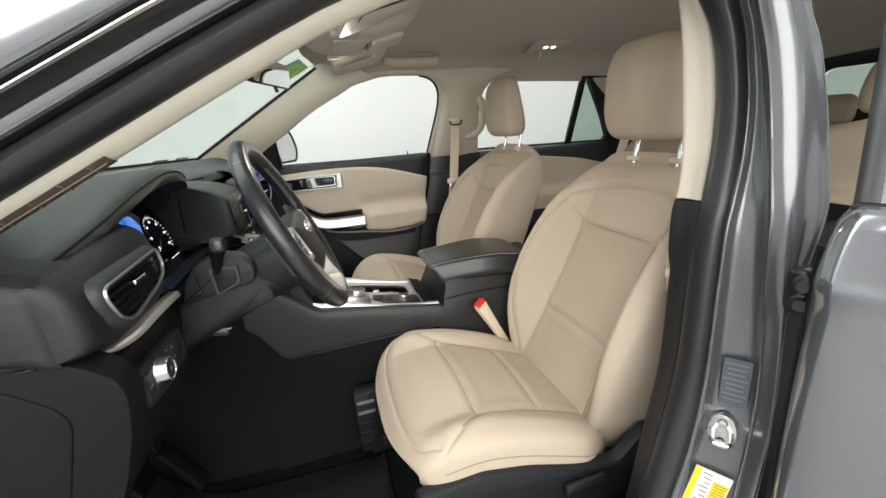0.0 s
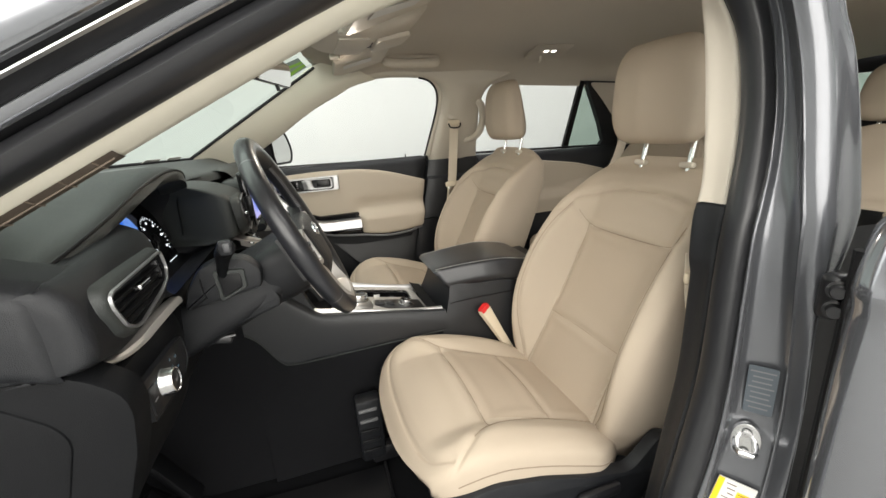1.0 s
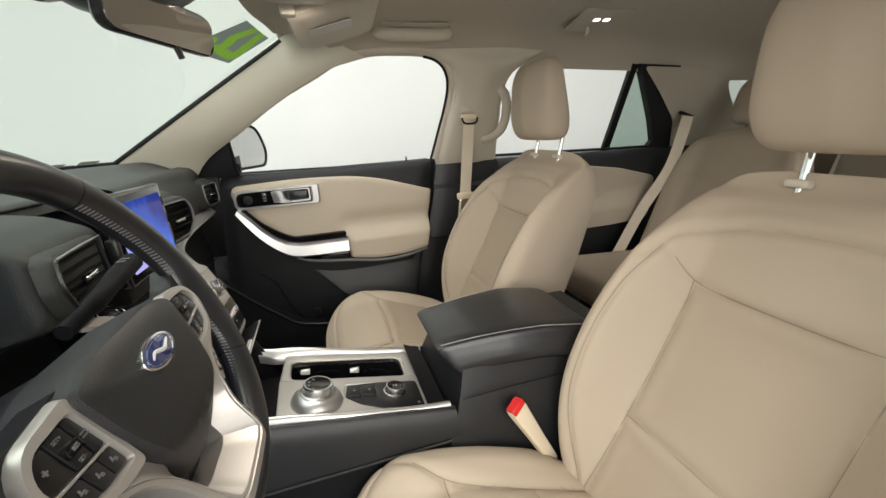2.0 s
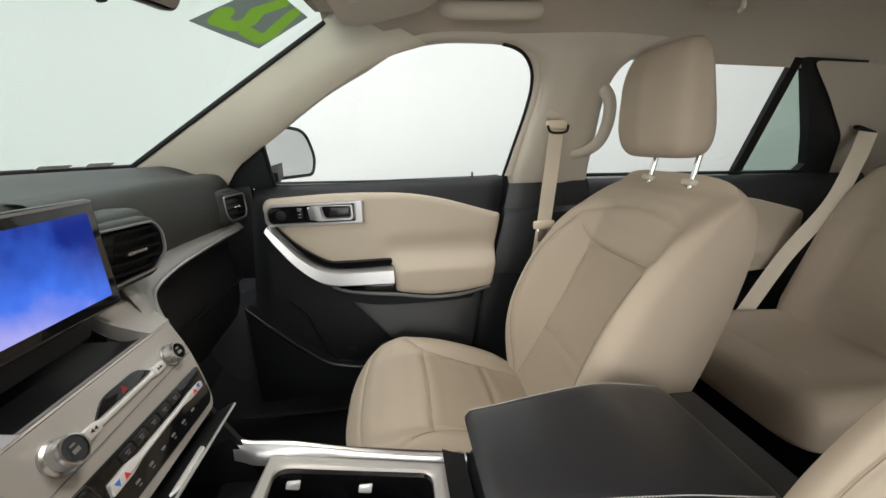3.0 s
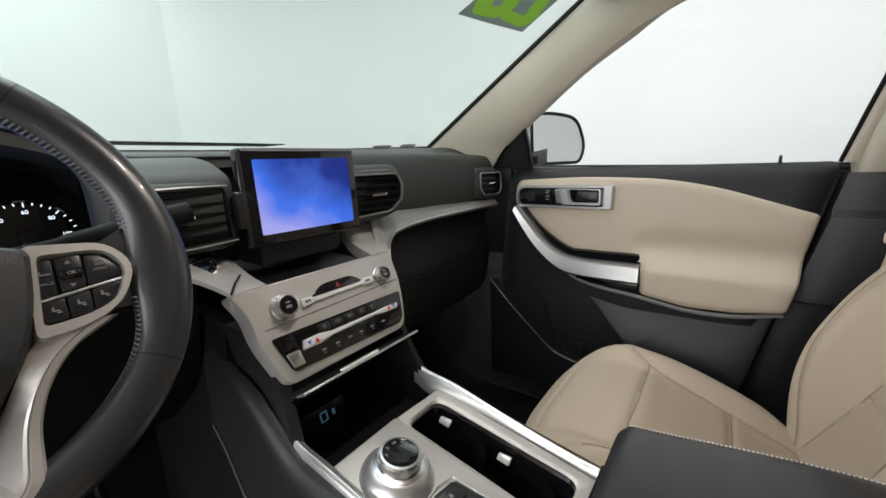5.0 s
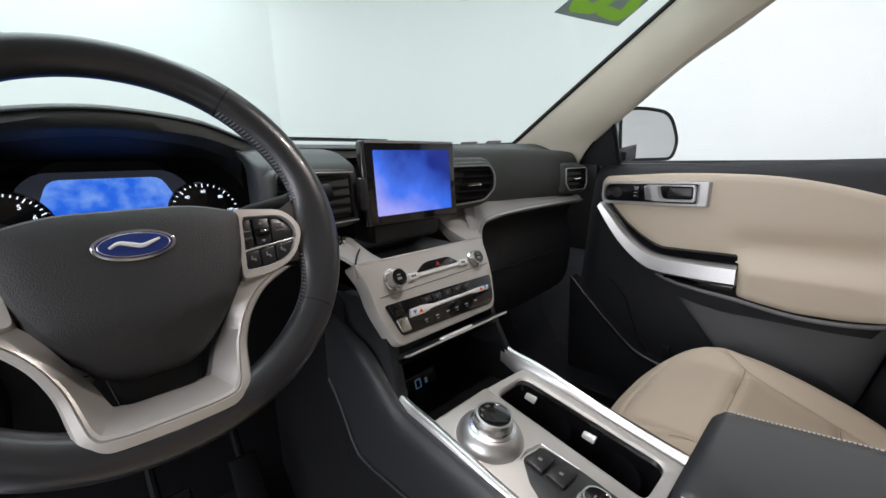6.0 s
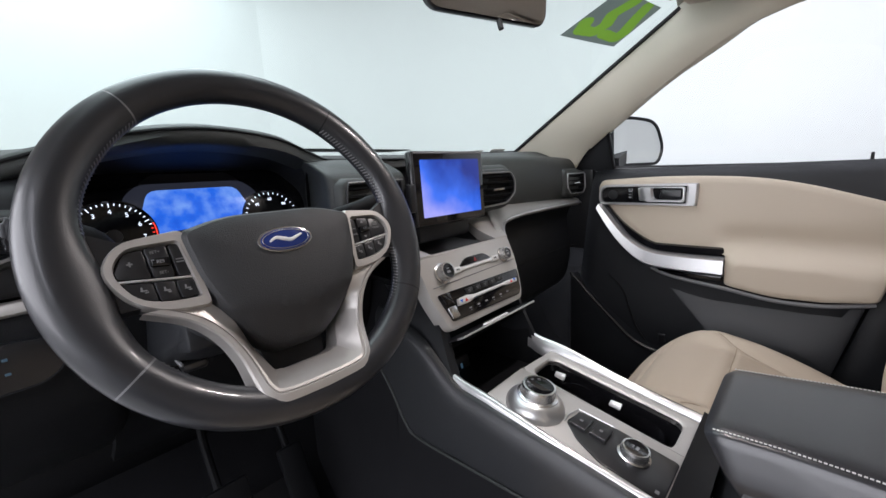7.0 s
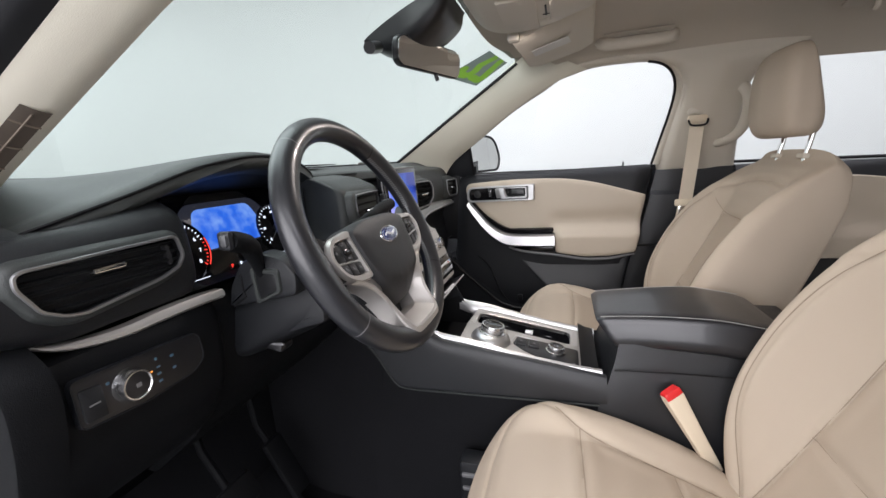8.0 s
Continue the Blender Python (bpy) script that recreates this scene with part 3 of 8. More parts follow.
stick = thing("window_sticker", screen_pt(0.75, 0.88), "dark film windscreen sticker with lime green numerals seen from behind", "sticker")
GLYPHS = [np.array([(p[0], p[1]) for p in poly(q, 60)]) for q in ([(0.645, 0.850), (0.665, 0.818), (0.730, 0.822), (0.742, 0.86), (0.712, 0.90), (0.735, 0.96)], [(0.785, 0.825), (0.855, 0.818), (0.862, 0.85), (0.822, 0.960)])]
us, vs = np.linspace(0.61, 0.895, 110), np.linspace(0.782, 0.975, 90)
sheets = {0: {}, 1: {}, 2: {}}
meshes = {k: bmesh.new() for k in sheets}
for i in range(109):
    for j in range(89):
        c = np.array(((us[i] + us[i + 1]) / 2, (vs[j] + vs[j + 1]) / 2))
        d = [np.min(np.hypot((g[:, 0] - c[0]) * 0.67, (g[:, 1] - c[1]) * 0.93)) for g in GLYPHS]
        k = 1 if d[0] < 0.019 else 2 if d[1] < 0.019 else 0
        q = []
        for a, b in ((i, j), (i + 1, j), (i + 1, j + 1), (i, j + 1)):
            if (a, b) not in sheets[k]:
                sheets[k][(a, b)] = meshes[k].verts.new(screen_pt(us[a], vs[b]) + Vector((0.001, 0, -0.004)))
            q.append(sheets[k][(a, b)])
        meshes[k].faces.new(q)
part("film", meshes[0], FILM, stick, "dark grey translucent film")
for k in (1, 2):
    part("numeral", meshes[k], GREEN, stick, "lime green numeral shape")
for u0, u1, v0, v1 in ((0.80, 0.86, 0.02, 0.05), (0.89, 0.94, 0.025, 0.055)):
    b_st = thing("windscreen_label", screen_pt(u0, v0), "small white permit label at the windscreen base", "label", "windscreen labels")
    part("paper", slab([[screen_pt(u, v) + Vector((0.002, 0, -0.003)) for u in np.linspace(u0, u1, 4)] for v in np.linspace(v0, v1, 3)], (0, 0, -0.001)), PAPER, b_st)

# ---- side glass of the passenger side ----
def pane(name, outline, mat, label):
    rows = [[Vector((x, gy(z) + 0.006, z)) for x, z in outline], [Vector((x, gy(z) + 0.010, z)) for x, z in outline]]
    ob = solo(name, sheet(rows, wrap=True, caps=True), mat, label, "window", kind="structure")
    ob.visible_shadow = False
    return ob


pane("window_1", [(-0.27, 1.17), (0.585, 1.145), (0.62, 1.39), (0.60, 1.47), (0.54, 1.52), (0.25, 1.52), (0.0, 1.41), (-0.2, 1.27)], GLASS_C, "clear front passenger window glass")
pane("window_2", [(0.82, 1.145), (1.42, 1.13), (1.36, 1.48), (0.86, 1.50), (0.80, 1.42)], GLASS_C, "clear rear passenger window glass")
pane("window_3", [(1.40, 1.13), (1.72, 1.115), (1.50, 1.455), (1.36, 1.475)], GLASS_D, "green-tinted fixed quarter glass")


# ---- passenger front door ----
door = thing("front_door", (0.15, 0.9, 0.42), "closed front door with black and beige inner panel", "door")
def door_x(z, s):
    f = float(np.interp(z, (0.45, 0.62, 0.81, 1.0, 1.165), (-0.30, -0.285, -0.262, -0.245, -0.226)))
    r = float(np.interp(z, (0.45, 0.62, 1.05, 1.16), (0.395, 0.437, 0.535, 0.558)))
    return f + (r - f) * s


prof = [(0.45, 0.86), (0.52, 0.83), (0.62, 0.82), (0.74, 0.822), (0.80, 0.823), (0.90, 0.822), (1.0, 0.822), (1.10, 0.825), (1.135, 0.832), (1.155, 0.848), (1.163, 0.868), (1.160, 0.884)]
rows = []
for s in np.linspace(0, 1, 26):
    edge = 0.02 * max(0, (abs(s - 0.5) - 0.47) / 0.03)
    rows.append([Vector((door_x(z, s), y + edge, z)) for z, y in [tuple(p) for p in spline(prof, 34)]])
part("door_panel", slab(rows, (0, 0.06, 0)), DARK, door, "black grained door panel", sharp=50)
# silver-edged window seal along the waist
part("window_seal", tube([(x, 0.880, 1.168 - 0.018 * (x + 0.22) / 0.8) for x in np.linspace(-0.24, 0.575, 12)], 0.006, 8), BLACK, door)
part("window_seal", tube([(x, 0.8755, 1.1655 - 0.018 * (x + 0.22) / 0.8) for x in np.linspace(-0.20, 0.56, 12)], 0.0022, 6), RUBBED, door, "grey lip of the window seal")
OPENING = spline([(-0.235, 1.237), (-0.115, 1.312), (0.03, 1.401), (0.149, 1.459), (0.230, 1.4985), (0.325, 1.5155), (0.416, 1.5170), (0.504, 1.512), (0.556, 1.4945), (0.588, 1.459), (0.599, 1.410), (0.594, 1.345), (0.580, 1.266), (0.562, 1.163)], 120)
edge_rows, channel = [], []
for i, p in enumerate(OPENING):
    t = OPENING[min(i + 1, 119)] - OPENING[max(i - 1, 0)]
    n = Vector((-t.y, t.x)).normalized()
    edge_rows.append([Vector((p.x + n.x * o, gy(p.y) + d, p.y + n.y * o)) for o, d in ((-0.001, 0.016), (0.0, 0.0), (0.003, -0.010), (0.009, -0.017), (0.018, -0.019), (0.030, -0.014))])
    if i > 78:
        channel.append(Vector((p.x - n.x * 0.002, gy(p.y) - 0.001, p.y - n.y * 0.002)))
part("window_surround", sheet(edge_rows[:52]), BEIGE_LIT, body, "beige trim edge of the window opening, lightened for screen light", sharp=60)
part("window_surround", sheet(edge_rows[51:]), BEIGE, body, "beige trim edge round the window opening", sharp=60)
part("window_channel", tube(channel, 0.0048, 8), BLACK, door, "black rubber window channel")
part("lock_pin", lathe([(0, 0.014), (0.003, 0.013), (0.0035, 0), (0.0035, -0.01)], Matrix.Translation((0.455, 0.866, 1.166)), 12), BLACK, door)

beige_top = [(-0.198, 1.095), (-0.185, 1.127), (0.0, 1.135), (0.10, 1.134), (0.23, 1.128), (0.345, 1.107), (0.535, 1.047), (0.512, 0.90), (0.496, 0.824), (0.40, 0.808), (0.30, 0.805), (0.187, 0.822), (0.184, 0.905), (-0.02, 0.912), (-0.105, 0.975), (-0.17, 1.045)]


def puffed(outline, y0, swell, n=14, push=None, centre=None):
    """A soft pad filling an outline on the door: concentric rings rising from the panel."""
    cx, cz = centre or (np.mean([p[0] for p in outline]), np.mean([p[1] for p in outline]))
    rows = []
    rows.append([Vector((x, y0, z)) for x, z in outline])
    for f, h in ((0.0, 0.55), (0.012, 0.85), (0.03, 1.0)):
        rows.append([Vector((x + (cx - x) * f, y0 - swell * h, z + (cz - z) * f)) for x, z in outline])
    for f in np.linspace(0.12, 0.998, n):
        rows.append([Vector((x + (cx - x) * f, y0 - swell * (1 + 0.15 * math.sin(f * math.pi / 2)), z + (cz - z) * f)) for x, z in outline])
    if push:
        for r in rows[1:]:
            for p in r:
                p.y -= push(p.x, p.z)
    return sheet(rows, wrap=True)


def ramp(a, b, x):
    t = min(1.0, max(0.0, (x - a) / (b - a)))
    return t * t * (3 - 2 * t)


def rest_swell(x, z):
    """The armrest grows out of the insert in one soft fold, with a hollow above it."""
    return ramp(0.14, 0.215, x) * (0.044 * ramp(0.945, 0.885, z) - 0.010 * math.exp(-((z - 0.955) / 0.03) ** 2))


dense = []
ring0 = rounded(beige_top, [0.03, 0.03, 0.04, 0.04, 0.06, 0.06, 0.008, 0.008, 0.012, 0.02, 0.02, 0.008, 0.004, 0.02, 0.06, 0.04], 6)
for a, b in zip(ring0, ring0[1:] + ring0[:1]):
    k = max(1, int(math.dist(a, b) / 0.012))
    dense += [(a[0] + (b[0] - a[0]) * i / k, a[1] + (b[1] - a[1]) * i / k) for i in range(k)]
part("upper_insert", puffed(dense, 0.828, 0.022, 30, rest_swell, (0.262, 0.962)), BEIGE_DOOR, door, "beige vinyl door insert flowing into the armrest", sharp=60)
part("armrest_lip", tube(spline([(-0.01, 0.793, 0.846), (0.03, 0.785, 0.832), (0.10, 0.775, 0.822), (0.187, 0.768, 0.814), (0.30, 0.765, 0.798), (0.40, 0.768, 0.800), (0.492, 0.78, 0.816)], 40), 0.0055, 8), RUBBED, door, "satin grey lip under the armrest")
# pull handle swoosh
upper = spline([(-0.176, 1.052), (-0.14, 1.008), (-0.095, 0.955), (-0.045, 0.918), (0.01, 0.902), (0.09, 0.899), (0.184, 0.899)], 30)
lower = spline([(-0.185, 1.035), (-0.155, 0.985), (-0.11, 0.925), (-0.05, 0.872), (0.0, 0.853), (0.09, 0.848), (0.184, 0.847)], 30)
rows = []
for a, b in zip(upper, lower):
    m1, m2 = a.lerp(b, 0.12), a.lerp(b, 0.85)
    rows.append([Vector(p) for p in ((a.x, 0.828, a.y), (a.x, 0.778, a.y), (m1.x, 0.765, m1.y), (m2.x, 0.760, m2.y), (b.x, 0.772, b.y), (b.x, 0.828, b.y))])
part("pull_handle", sheet(rows, caps=True), SILVER, door, "satin silver pull handle")
slot = spline([(-0.158, 1.048), (-0.10, 0.985), (-0.02, 0.932), (0.04, 0.926), (0.176, 0.926)], 20)
rows = [[Vector((a.x, 0.800, a.y)), Vector((a.x + 0.004, 0.792, a.y - 0.004)), Vector((b.x, 0.792, b.y)), Vector((b.x, 0.80, b.y - 0.004))] for a, b in zip(slot, spline([(-0.170, 1.045), (-0.112, 0.975), (-0.04, 0.920), (0.02, 0.905), (0.182, 0.902)], 20))]
part("switch_strip", slab(rows, (0, 0.02, 0)), PIANO, door, "gloss black strip over the pull handle")
part("pull_recess", prism(rounded([(0.01, 0.846), (0.183, 0.846), (0.183, 0.828), (0.06, 0.828)], 0.006), side(0.828), 0.05, 0.004), PIANO, door)
# inner handle bezel
bez_o = rounded([(-0.186, 1.046), (0.104, 1.046), (0.106, 1.114), (-0.186, 1.112)], [0.022, 0.006, 0.006, 0.03], 6)
bez_i = rounded([(-0.176, 1.054), (0.076, 1.053), (0.078, 1.106), (-0.176, 1.104)], [0.016, 0.008, 0.008, 0.022], 6)
bez = part("handle_bezel", ring(bez_o, bez_i, side(0.804), 0.014), SILVER, door, "satin silver handle bezel")
part("bezel_plate", prism(bez_i, side(0.804), 0.006, 0), PIANO, bez)
part("bezel_end", prism(rounded([(0.074, 1.05), (0.102, 1.05), (0.103, 1.11), (0.076, 1.11)], 0.004), side(0.804), 0.011, 0.002), SILVER, bez)
cup_o = rounded([(-0.048, 1.056), (0.073, 1.056), (0.073, 1.104), (-0.06, 1.104)], [0.02, 0.01, 0.008, 0.012], 6)
cup_i = rounded([(-0.012, 1.064), (0.066, 1.064), (0.066, 1.099), (-0.020, 1.101)], [0.012, 0.008, 0.006, 0.01], 6)
part("handle_cup", ring(cup_o, cup_i, side(0.804), 0.016), SILVER, bez, "bright silver door release surround")
part("release_lever", prism(rounded([(0.0, 1.068), (0.064, 1.068), (0.064, 1.096), (0.006, 1.096)], 0.006), side(0.804), 0.012, 0.004), SATIN, bez)
part("lock_button", prism(rounded([(-0.094, 1.062), (-0.076, 1.062), (-0.076, 1.100), (-0.094, 1.100)], 0.003), side(0.804), 0.010, 0.002), PIANO, bez)
part("cup_flank", prism(rounded([(-0.056, 1.060), (-0.014, 1.060), (-0.022, 1.101), (-0.062, 1.101)], 0.004), side(0.804), 0.0125, 0.002), SILVER, bez)
bars([(-0.085, 1.090, 0.009, 0.003), (-0.085, 1.080, 0.009, 0.003), (-0.085, 1.071, 0.009, 0.003)], side(0.7938), RUBBED, "lock_mark", bez)
part("tweeter_grille", lathe([(0, 0.003), (0.014, 0.002), (0.016, 0)], side(0.797) @ Matrix.Translation((-0.14, 1.079, 0)), 24), SATIN, bez)
# lower door forms
part("lower_bulge", puffed(rounded([(0.00, 0.818), (0.18, 0.812), (0.345, 0.797), (0.485, 0.808), (0.43, 0.60), (0.24, 0.565), (0.155, 0.66)], 0.016, 5), 0.834, 0.004, 16, lambda x, z: 0.045 * ramp(0.80, 0.63, z)), DOOR_BLACK, door, "black grained lower panel")
part("map_pocket", puffed(rounded([(-0.292, 0.79), (-0.20, 0.706), (-0.12, 0.635), (-0.04, 0.578), (0.10, 0.548), (0.39, 0.55), (0.36, 0.45), (-0.29, 0.45)], 0.014, 5), 0.85, 0.055, 8), DOOR_BLACK, door, "black door pocket")
part("pocket_lip", tube(spline([(-0.288, 0.80, 0.79), (-0.20, 0.792, 0.708), (-0.12, 0.788, 0.638), (-0.04, 0.785, 0.580), (0.10, 0.785, 0.550)], 30), 0.006, 8), SATIN, door, "smooth pocket lip")
part("pocket_step", tube(spline([(-0.155, 0.819, 0.798), (-0.105, 0.815, 0.75), (-0.085, 0.812, 0.70), (-0.055, 0.808, 0.63), (-0.02, 0.805, 0.585)], 24), 0.004, 6), BLACK, door)
part("lamp_reflector", box((0.03, 0.806, 0.608), (0.022, 0.008, 0.03), 0.003), SATIN, door)
part("sail_panel", slab([[Vector((-0.345, 0.855, 1.155)), Vector((-0.335, 0.85, 1.20))], [Vector((-0.25, 0.858, 1.155)), Vector((-0.25, 0.84, 1.235))], [Vector((-0.165, 0.866, 1.16)), Vector((-0.165, 0.805, 1.285))]], (0, 0.02, 0)), DARK, door, "black triangular mirror sail panel")
part("sail_edge", tube([(-0.165, 0.862, 1.165), (-0.165, 0.80, 1.288)], 0.006, 8), BLACK, door)

# door mirror outside the passenger window
mir = thing("door_mirror", (-0.17, 1.0, 1.18), "door mirror with dark shell outside the passenger window", "mirror")
mo = rounded([(-0.13, -0.095), (0.10, -0.095), (0.128, -0.03), (0.09, 0.075), (-0.03, 0.09), (-0.13, 0.085)], [0.03, 0.03, 0.04, 0.05, 0.04, 0.03], 6)
mm = aim((-0.155, 1.085, 1.263), (0.86, -0.46, 0.05))
rows = [[mm @ Vector((x * f, y * f, h)) for x, y in mo] for f, h in ((0.97, 0.0), (1.0, -0.01), (1.02, -0.04), (0.93, -0.085), (0.70, -0.115), (0.3, -0.125))]
part("shell", sheet(rows, wrap=True, caps=True), PAINT, mir)
part("rim", ring(mo, inset(mo, 0.011), mm, 0.006), BLACK, mir)
part("mirror_glass", prism(inset(mo, 0.006), mm, 0.002, 0), MIRROR, mir, "bright mirror glass")
part("mount", sheet([[Vector(p) for p in ((-0.28, 0.90, 1.165), (-0.16, 0.90, 1.165), (-0.16, 0.90, 1.20), (-0.28, 0.90, 1.20))], [Vector(p) for p in ((-0.27, 1.05, 1.18), (-0.18, 1.05, 1.18), (-0.18, 1.05, 1.23), (-0.27, 1.05, 1.23))]], wrap=True, caps=True), BLACK, mir)

# ---- passenger rear door ----
rdoor = thing("rear_door", (1.2, 0.9, 0.42), "closed rear door with black waist and beige inner panel", "door")
prof = [(0.5, 0.86), (0.7, 0.83), (0.9, 0.825), (1.05, 0.83), (1.12, 0.84), (1.145, 0.865), (1.142, 0.885)]
rows = [[Vector((x + 0.3 * max(0, 0.9 - z) * (1 if x > 1.4 else 0), y, z - 0.02 * (x - 0.85))) for z, y in [tuple(p) for p in spline(prof, 24)]] for x in np.linspace(0.845, 1.90, 20)]
part("door_panel", slab(rows, (0, 0.05, 0)), DOOR_BLACK, rdoor, "black grained door panel")
part("upper_insert", puffed(rounded([(0.88, 1.09), (1.20, 1.085), (1.45, 1.05), (1.66, 0.995), (1.60, 0.80), (1.40, 0.79), (0.88, 0.79)], 0.03, 5), 0.84, 0.025, 20, lambda x, z: 0.028 * ramp(0.93, 0.86, z)), BEIGE_DOOR, rdoor, "beige vinyl door insert")
part("window_divider", slab([[Vector((1.355, gy(1.47) - 0.012, 1.475)), Vector((1.382, gy(1.47) - 0.012, 1.472))], [Vector((1.398, gy(1.13) - 0.012, 1.13)), Vector((1.432, gy(1.13) - 0.012, 1.13))]], (0, 0.02, 0)), BLACK, rdoor, "black window divider bar")
part("window_frame", slab([[Vector((1.375, gy(1.47) - 0.03, 1.472)), Vector((1.58, gy(1.46) - 0.03, 1.462))], [Vector((1.575, gy(1.25) - 0.03, 1.26)), Vector((1.76, gy(1.25) - 0.03, 1.27))], [Vector((1.655, gy(1.15) - 0.03, 1.16)), Vector((1.90, gy(1.12) - 0.03, 1.12))], [Vector((1.64, gy(1.11) - 0.03, 1.118)), Vector((1.94, 0.86, 1.02))], [Vector((1.63, gy(1.11) - 0.03, 1.09)), Vector((1.90, 0.85, 0.95))]], (0, 0.03, 0)), DARK, rdoor, "black rear window frame")
part("window_seal", tube([(x, 0.872, 1.153 - 0.026 * (x - 0.84)) for x in np.linspace(0.83, 1.72, 8)], 0.006, 8), BLACK, rdoor)

# ---- seats ----
def smooth(a, b, x):
    t = min(1.0, max(0.0, (x - a) / (b - a)))
    return t * t * (3 - 2 * t)


def near(p, lines):
    """Distance from a 2D point to the nearest of some straight-sided lines."""
    best = 9.0
    for line in lines:
        for (ax, ay), (bx, by) in zip(line[:-1], line[1:]):
            dx, dy = bx - ax, by - ay
            t = min(1, max(0, ((p[0] - ax) * dx + (p[1] - ay) * dy) / (dx * dx + dy * dy + 1e-12)))
            best = min(best, math.hypot(p[0] - ax - t * dx, p[1] - ay - t * dy))
    return best


def mirrored(line):
    return [(a, -b) for a, b in line]


def seam_cut(d, deep=0.0042, wide=0.0038):
    return deep * math.exp(-(d / wide) ** 2) - 0.0030 * math.exp(-((d - 0.018) / 0.014) ** 2)


SIDE_SEAM = [tuple(p) for p in spline([(0.135, 0.25), (0.19, 0.215), (0.25, 0.168), (0.32, 0.150), (0.42, 0.142), (0.56, 0.142)], 26)]
FRONT_SEAM = [tuple(p) for p in spline([(0.150, -0.226), (0.112, -0.19), (0.095, -0.10), (0.092, 0.0), (0.095, 0.10), (0.112, 0.19), (0.150, 0.226)], 40)]
CUSHION_SEAMS = [SIDE_SEAM, mirrored(SIDE_SEAM), [(0.248, -0.168), (0.252, 0.0), (0.248, 0.168)], [(0.405, -0.143), (0.410, 0.0), (0.405, 0.143)], FRONT_SEAM]


SEAT_LINE = smooth_table((0.04, 0.06, 0.10, 0.16, 0.25, 0.33, 0.41, 0.51, 0.56, 0.62), (0.628, 0.651, 0.682, 0.701, 0.698, 0.679, 0.650, 0.608, 0.580, 0.548))
BOLSTER = smooth_table((0, 0.1, 0.18, 0.25, 0.33, 0.42, 0.50, 0.57, 0.63, 0.70), (0.030, 0.074, 0.097, 0.104, 0.103, 0.090, 0.062, 0.028, 0.0, -0.01))
BACK_WIDE = smooth_table((0, 0.05, 0.15, 0.28, 0.40, 0.48, 0.53, 0.57, 0.60, 0.625, 0.645, 0.655, 0.66), (0.205, 0.228, 0.250, 0.258, 0.252, 0.242, 0.233, 0.224, 0.215, 0.203, 0.179, 0.149, 0.098))
LUMBAR = smooth_table((0, 0.1, 0.2, 0.35, 0.45, 0.7), (1.2, 1.0, 0.6, 0.2, -0.3, -0.3))


def cushion_top(x, y):
    z = SEAT_LINE(x)
    a = abs(y)
    z += 0.024 * smooth(0.14, 0.205, a) * smooth(0.08, 0.2, x) * (1 - 0.6 * smooth(0.4, 0.6, x))
    z += 0.010 * (1 - (a / 0.15) ** 2) * (1 if a < 0.15 else 0) * smooth(0.1, 0.2, x)
    return z


def cushion_point(x, y, cut=True):
    z = cushion_top(x, y)
    if cut:
        z -= seam_cut(near((x, y), CUSHION_SEAMS))
    return z


CUSHION_LOW = smooth_table((0.05, 0.15, 0.22, 0.32, 0.43, 0.55, 0.63), (0.634, 0.638, 0.636, 0.615, 0.577, 0.535, 0.52))


def cushion_rows(cy):
    rows = []
    for i in range(124):
        t = i / 123
        x = 0.058 + 0.56 * (t ** 1.9)
        grow = (1 - (1 - min(1, (x - 0.05) / 0.13)) ** 2.6) ** (1 / 2.6)
        w = 0.252 * (0.80 + 0.20 * grow) - 0.10 * smooth(0.45, 0.63, x)
        lift = (1 - (1 - min(1, (x - 0.0575) / 0.06)) ** 2.4) ** (1 / 2.4)
        zb = CUSHION_LOW(x)
        loop = []
        for a in np.linspace(-1, 1, 112):
            c = math.sin(a * math.pi / 2)
            y = w * c
            s = (1 - abs(c) ** 6.5) ** (1 / 6.5) if abs(c) < 1 else 0.0
            xx = x + 0.045 * (1 - smooth(0.06, 0.4, x)) * (abs(c) ** 2.6)
            top = cushion_point(xx, y)
            loop.append(Vector((xx, y + cy, zb + 0.012 * (1 - lift) + (top - zb) * s * (0.35 + 0.65 * lift))))
        for a in np.linspace(1, -1, 14)[1:-1]:
            c = math.sin(a * math.pi / 2)
            xx = x + 0.045 * (1 - smooth(0.06, 0.4, x)) * (abs(c) ** 2.6)
            loop.append(Vector((xx + 0.02 * (1 - lift), y * 0 + w * 0.97 * c + cy, zb - 0.012 * (1 - c * c))))
        rows.append(loop)
    return rows


def skirt_seam(rows, sgn):
    """The lower stitched seam along one side of a cushion."""
    line = []
    for row in rows[34:112:3]:
        half = row[56:112] if sgn > 0 else row[55::-1]
        low, high = half[-1].z, max(p.z for p in half)
        want = low + (high - low) * 0.40
        for a, b in zip(half[:-1], half[1:]):
            if a.z >= want >= b.z and a.z > b.z:
                p = a.lerp(b, (a.z - want) / (a.z - b.z))
                line.append(p + Vector((0, 0.0003 * sgn, 0)))
                break
    return tube(line, 0.0012, 5)


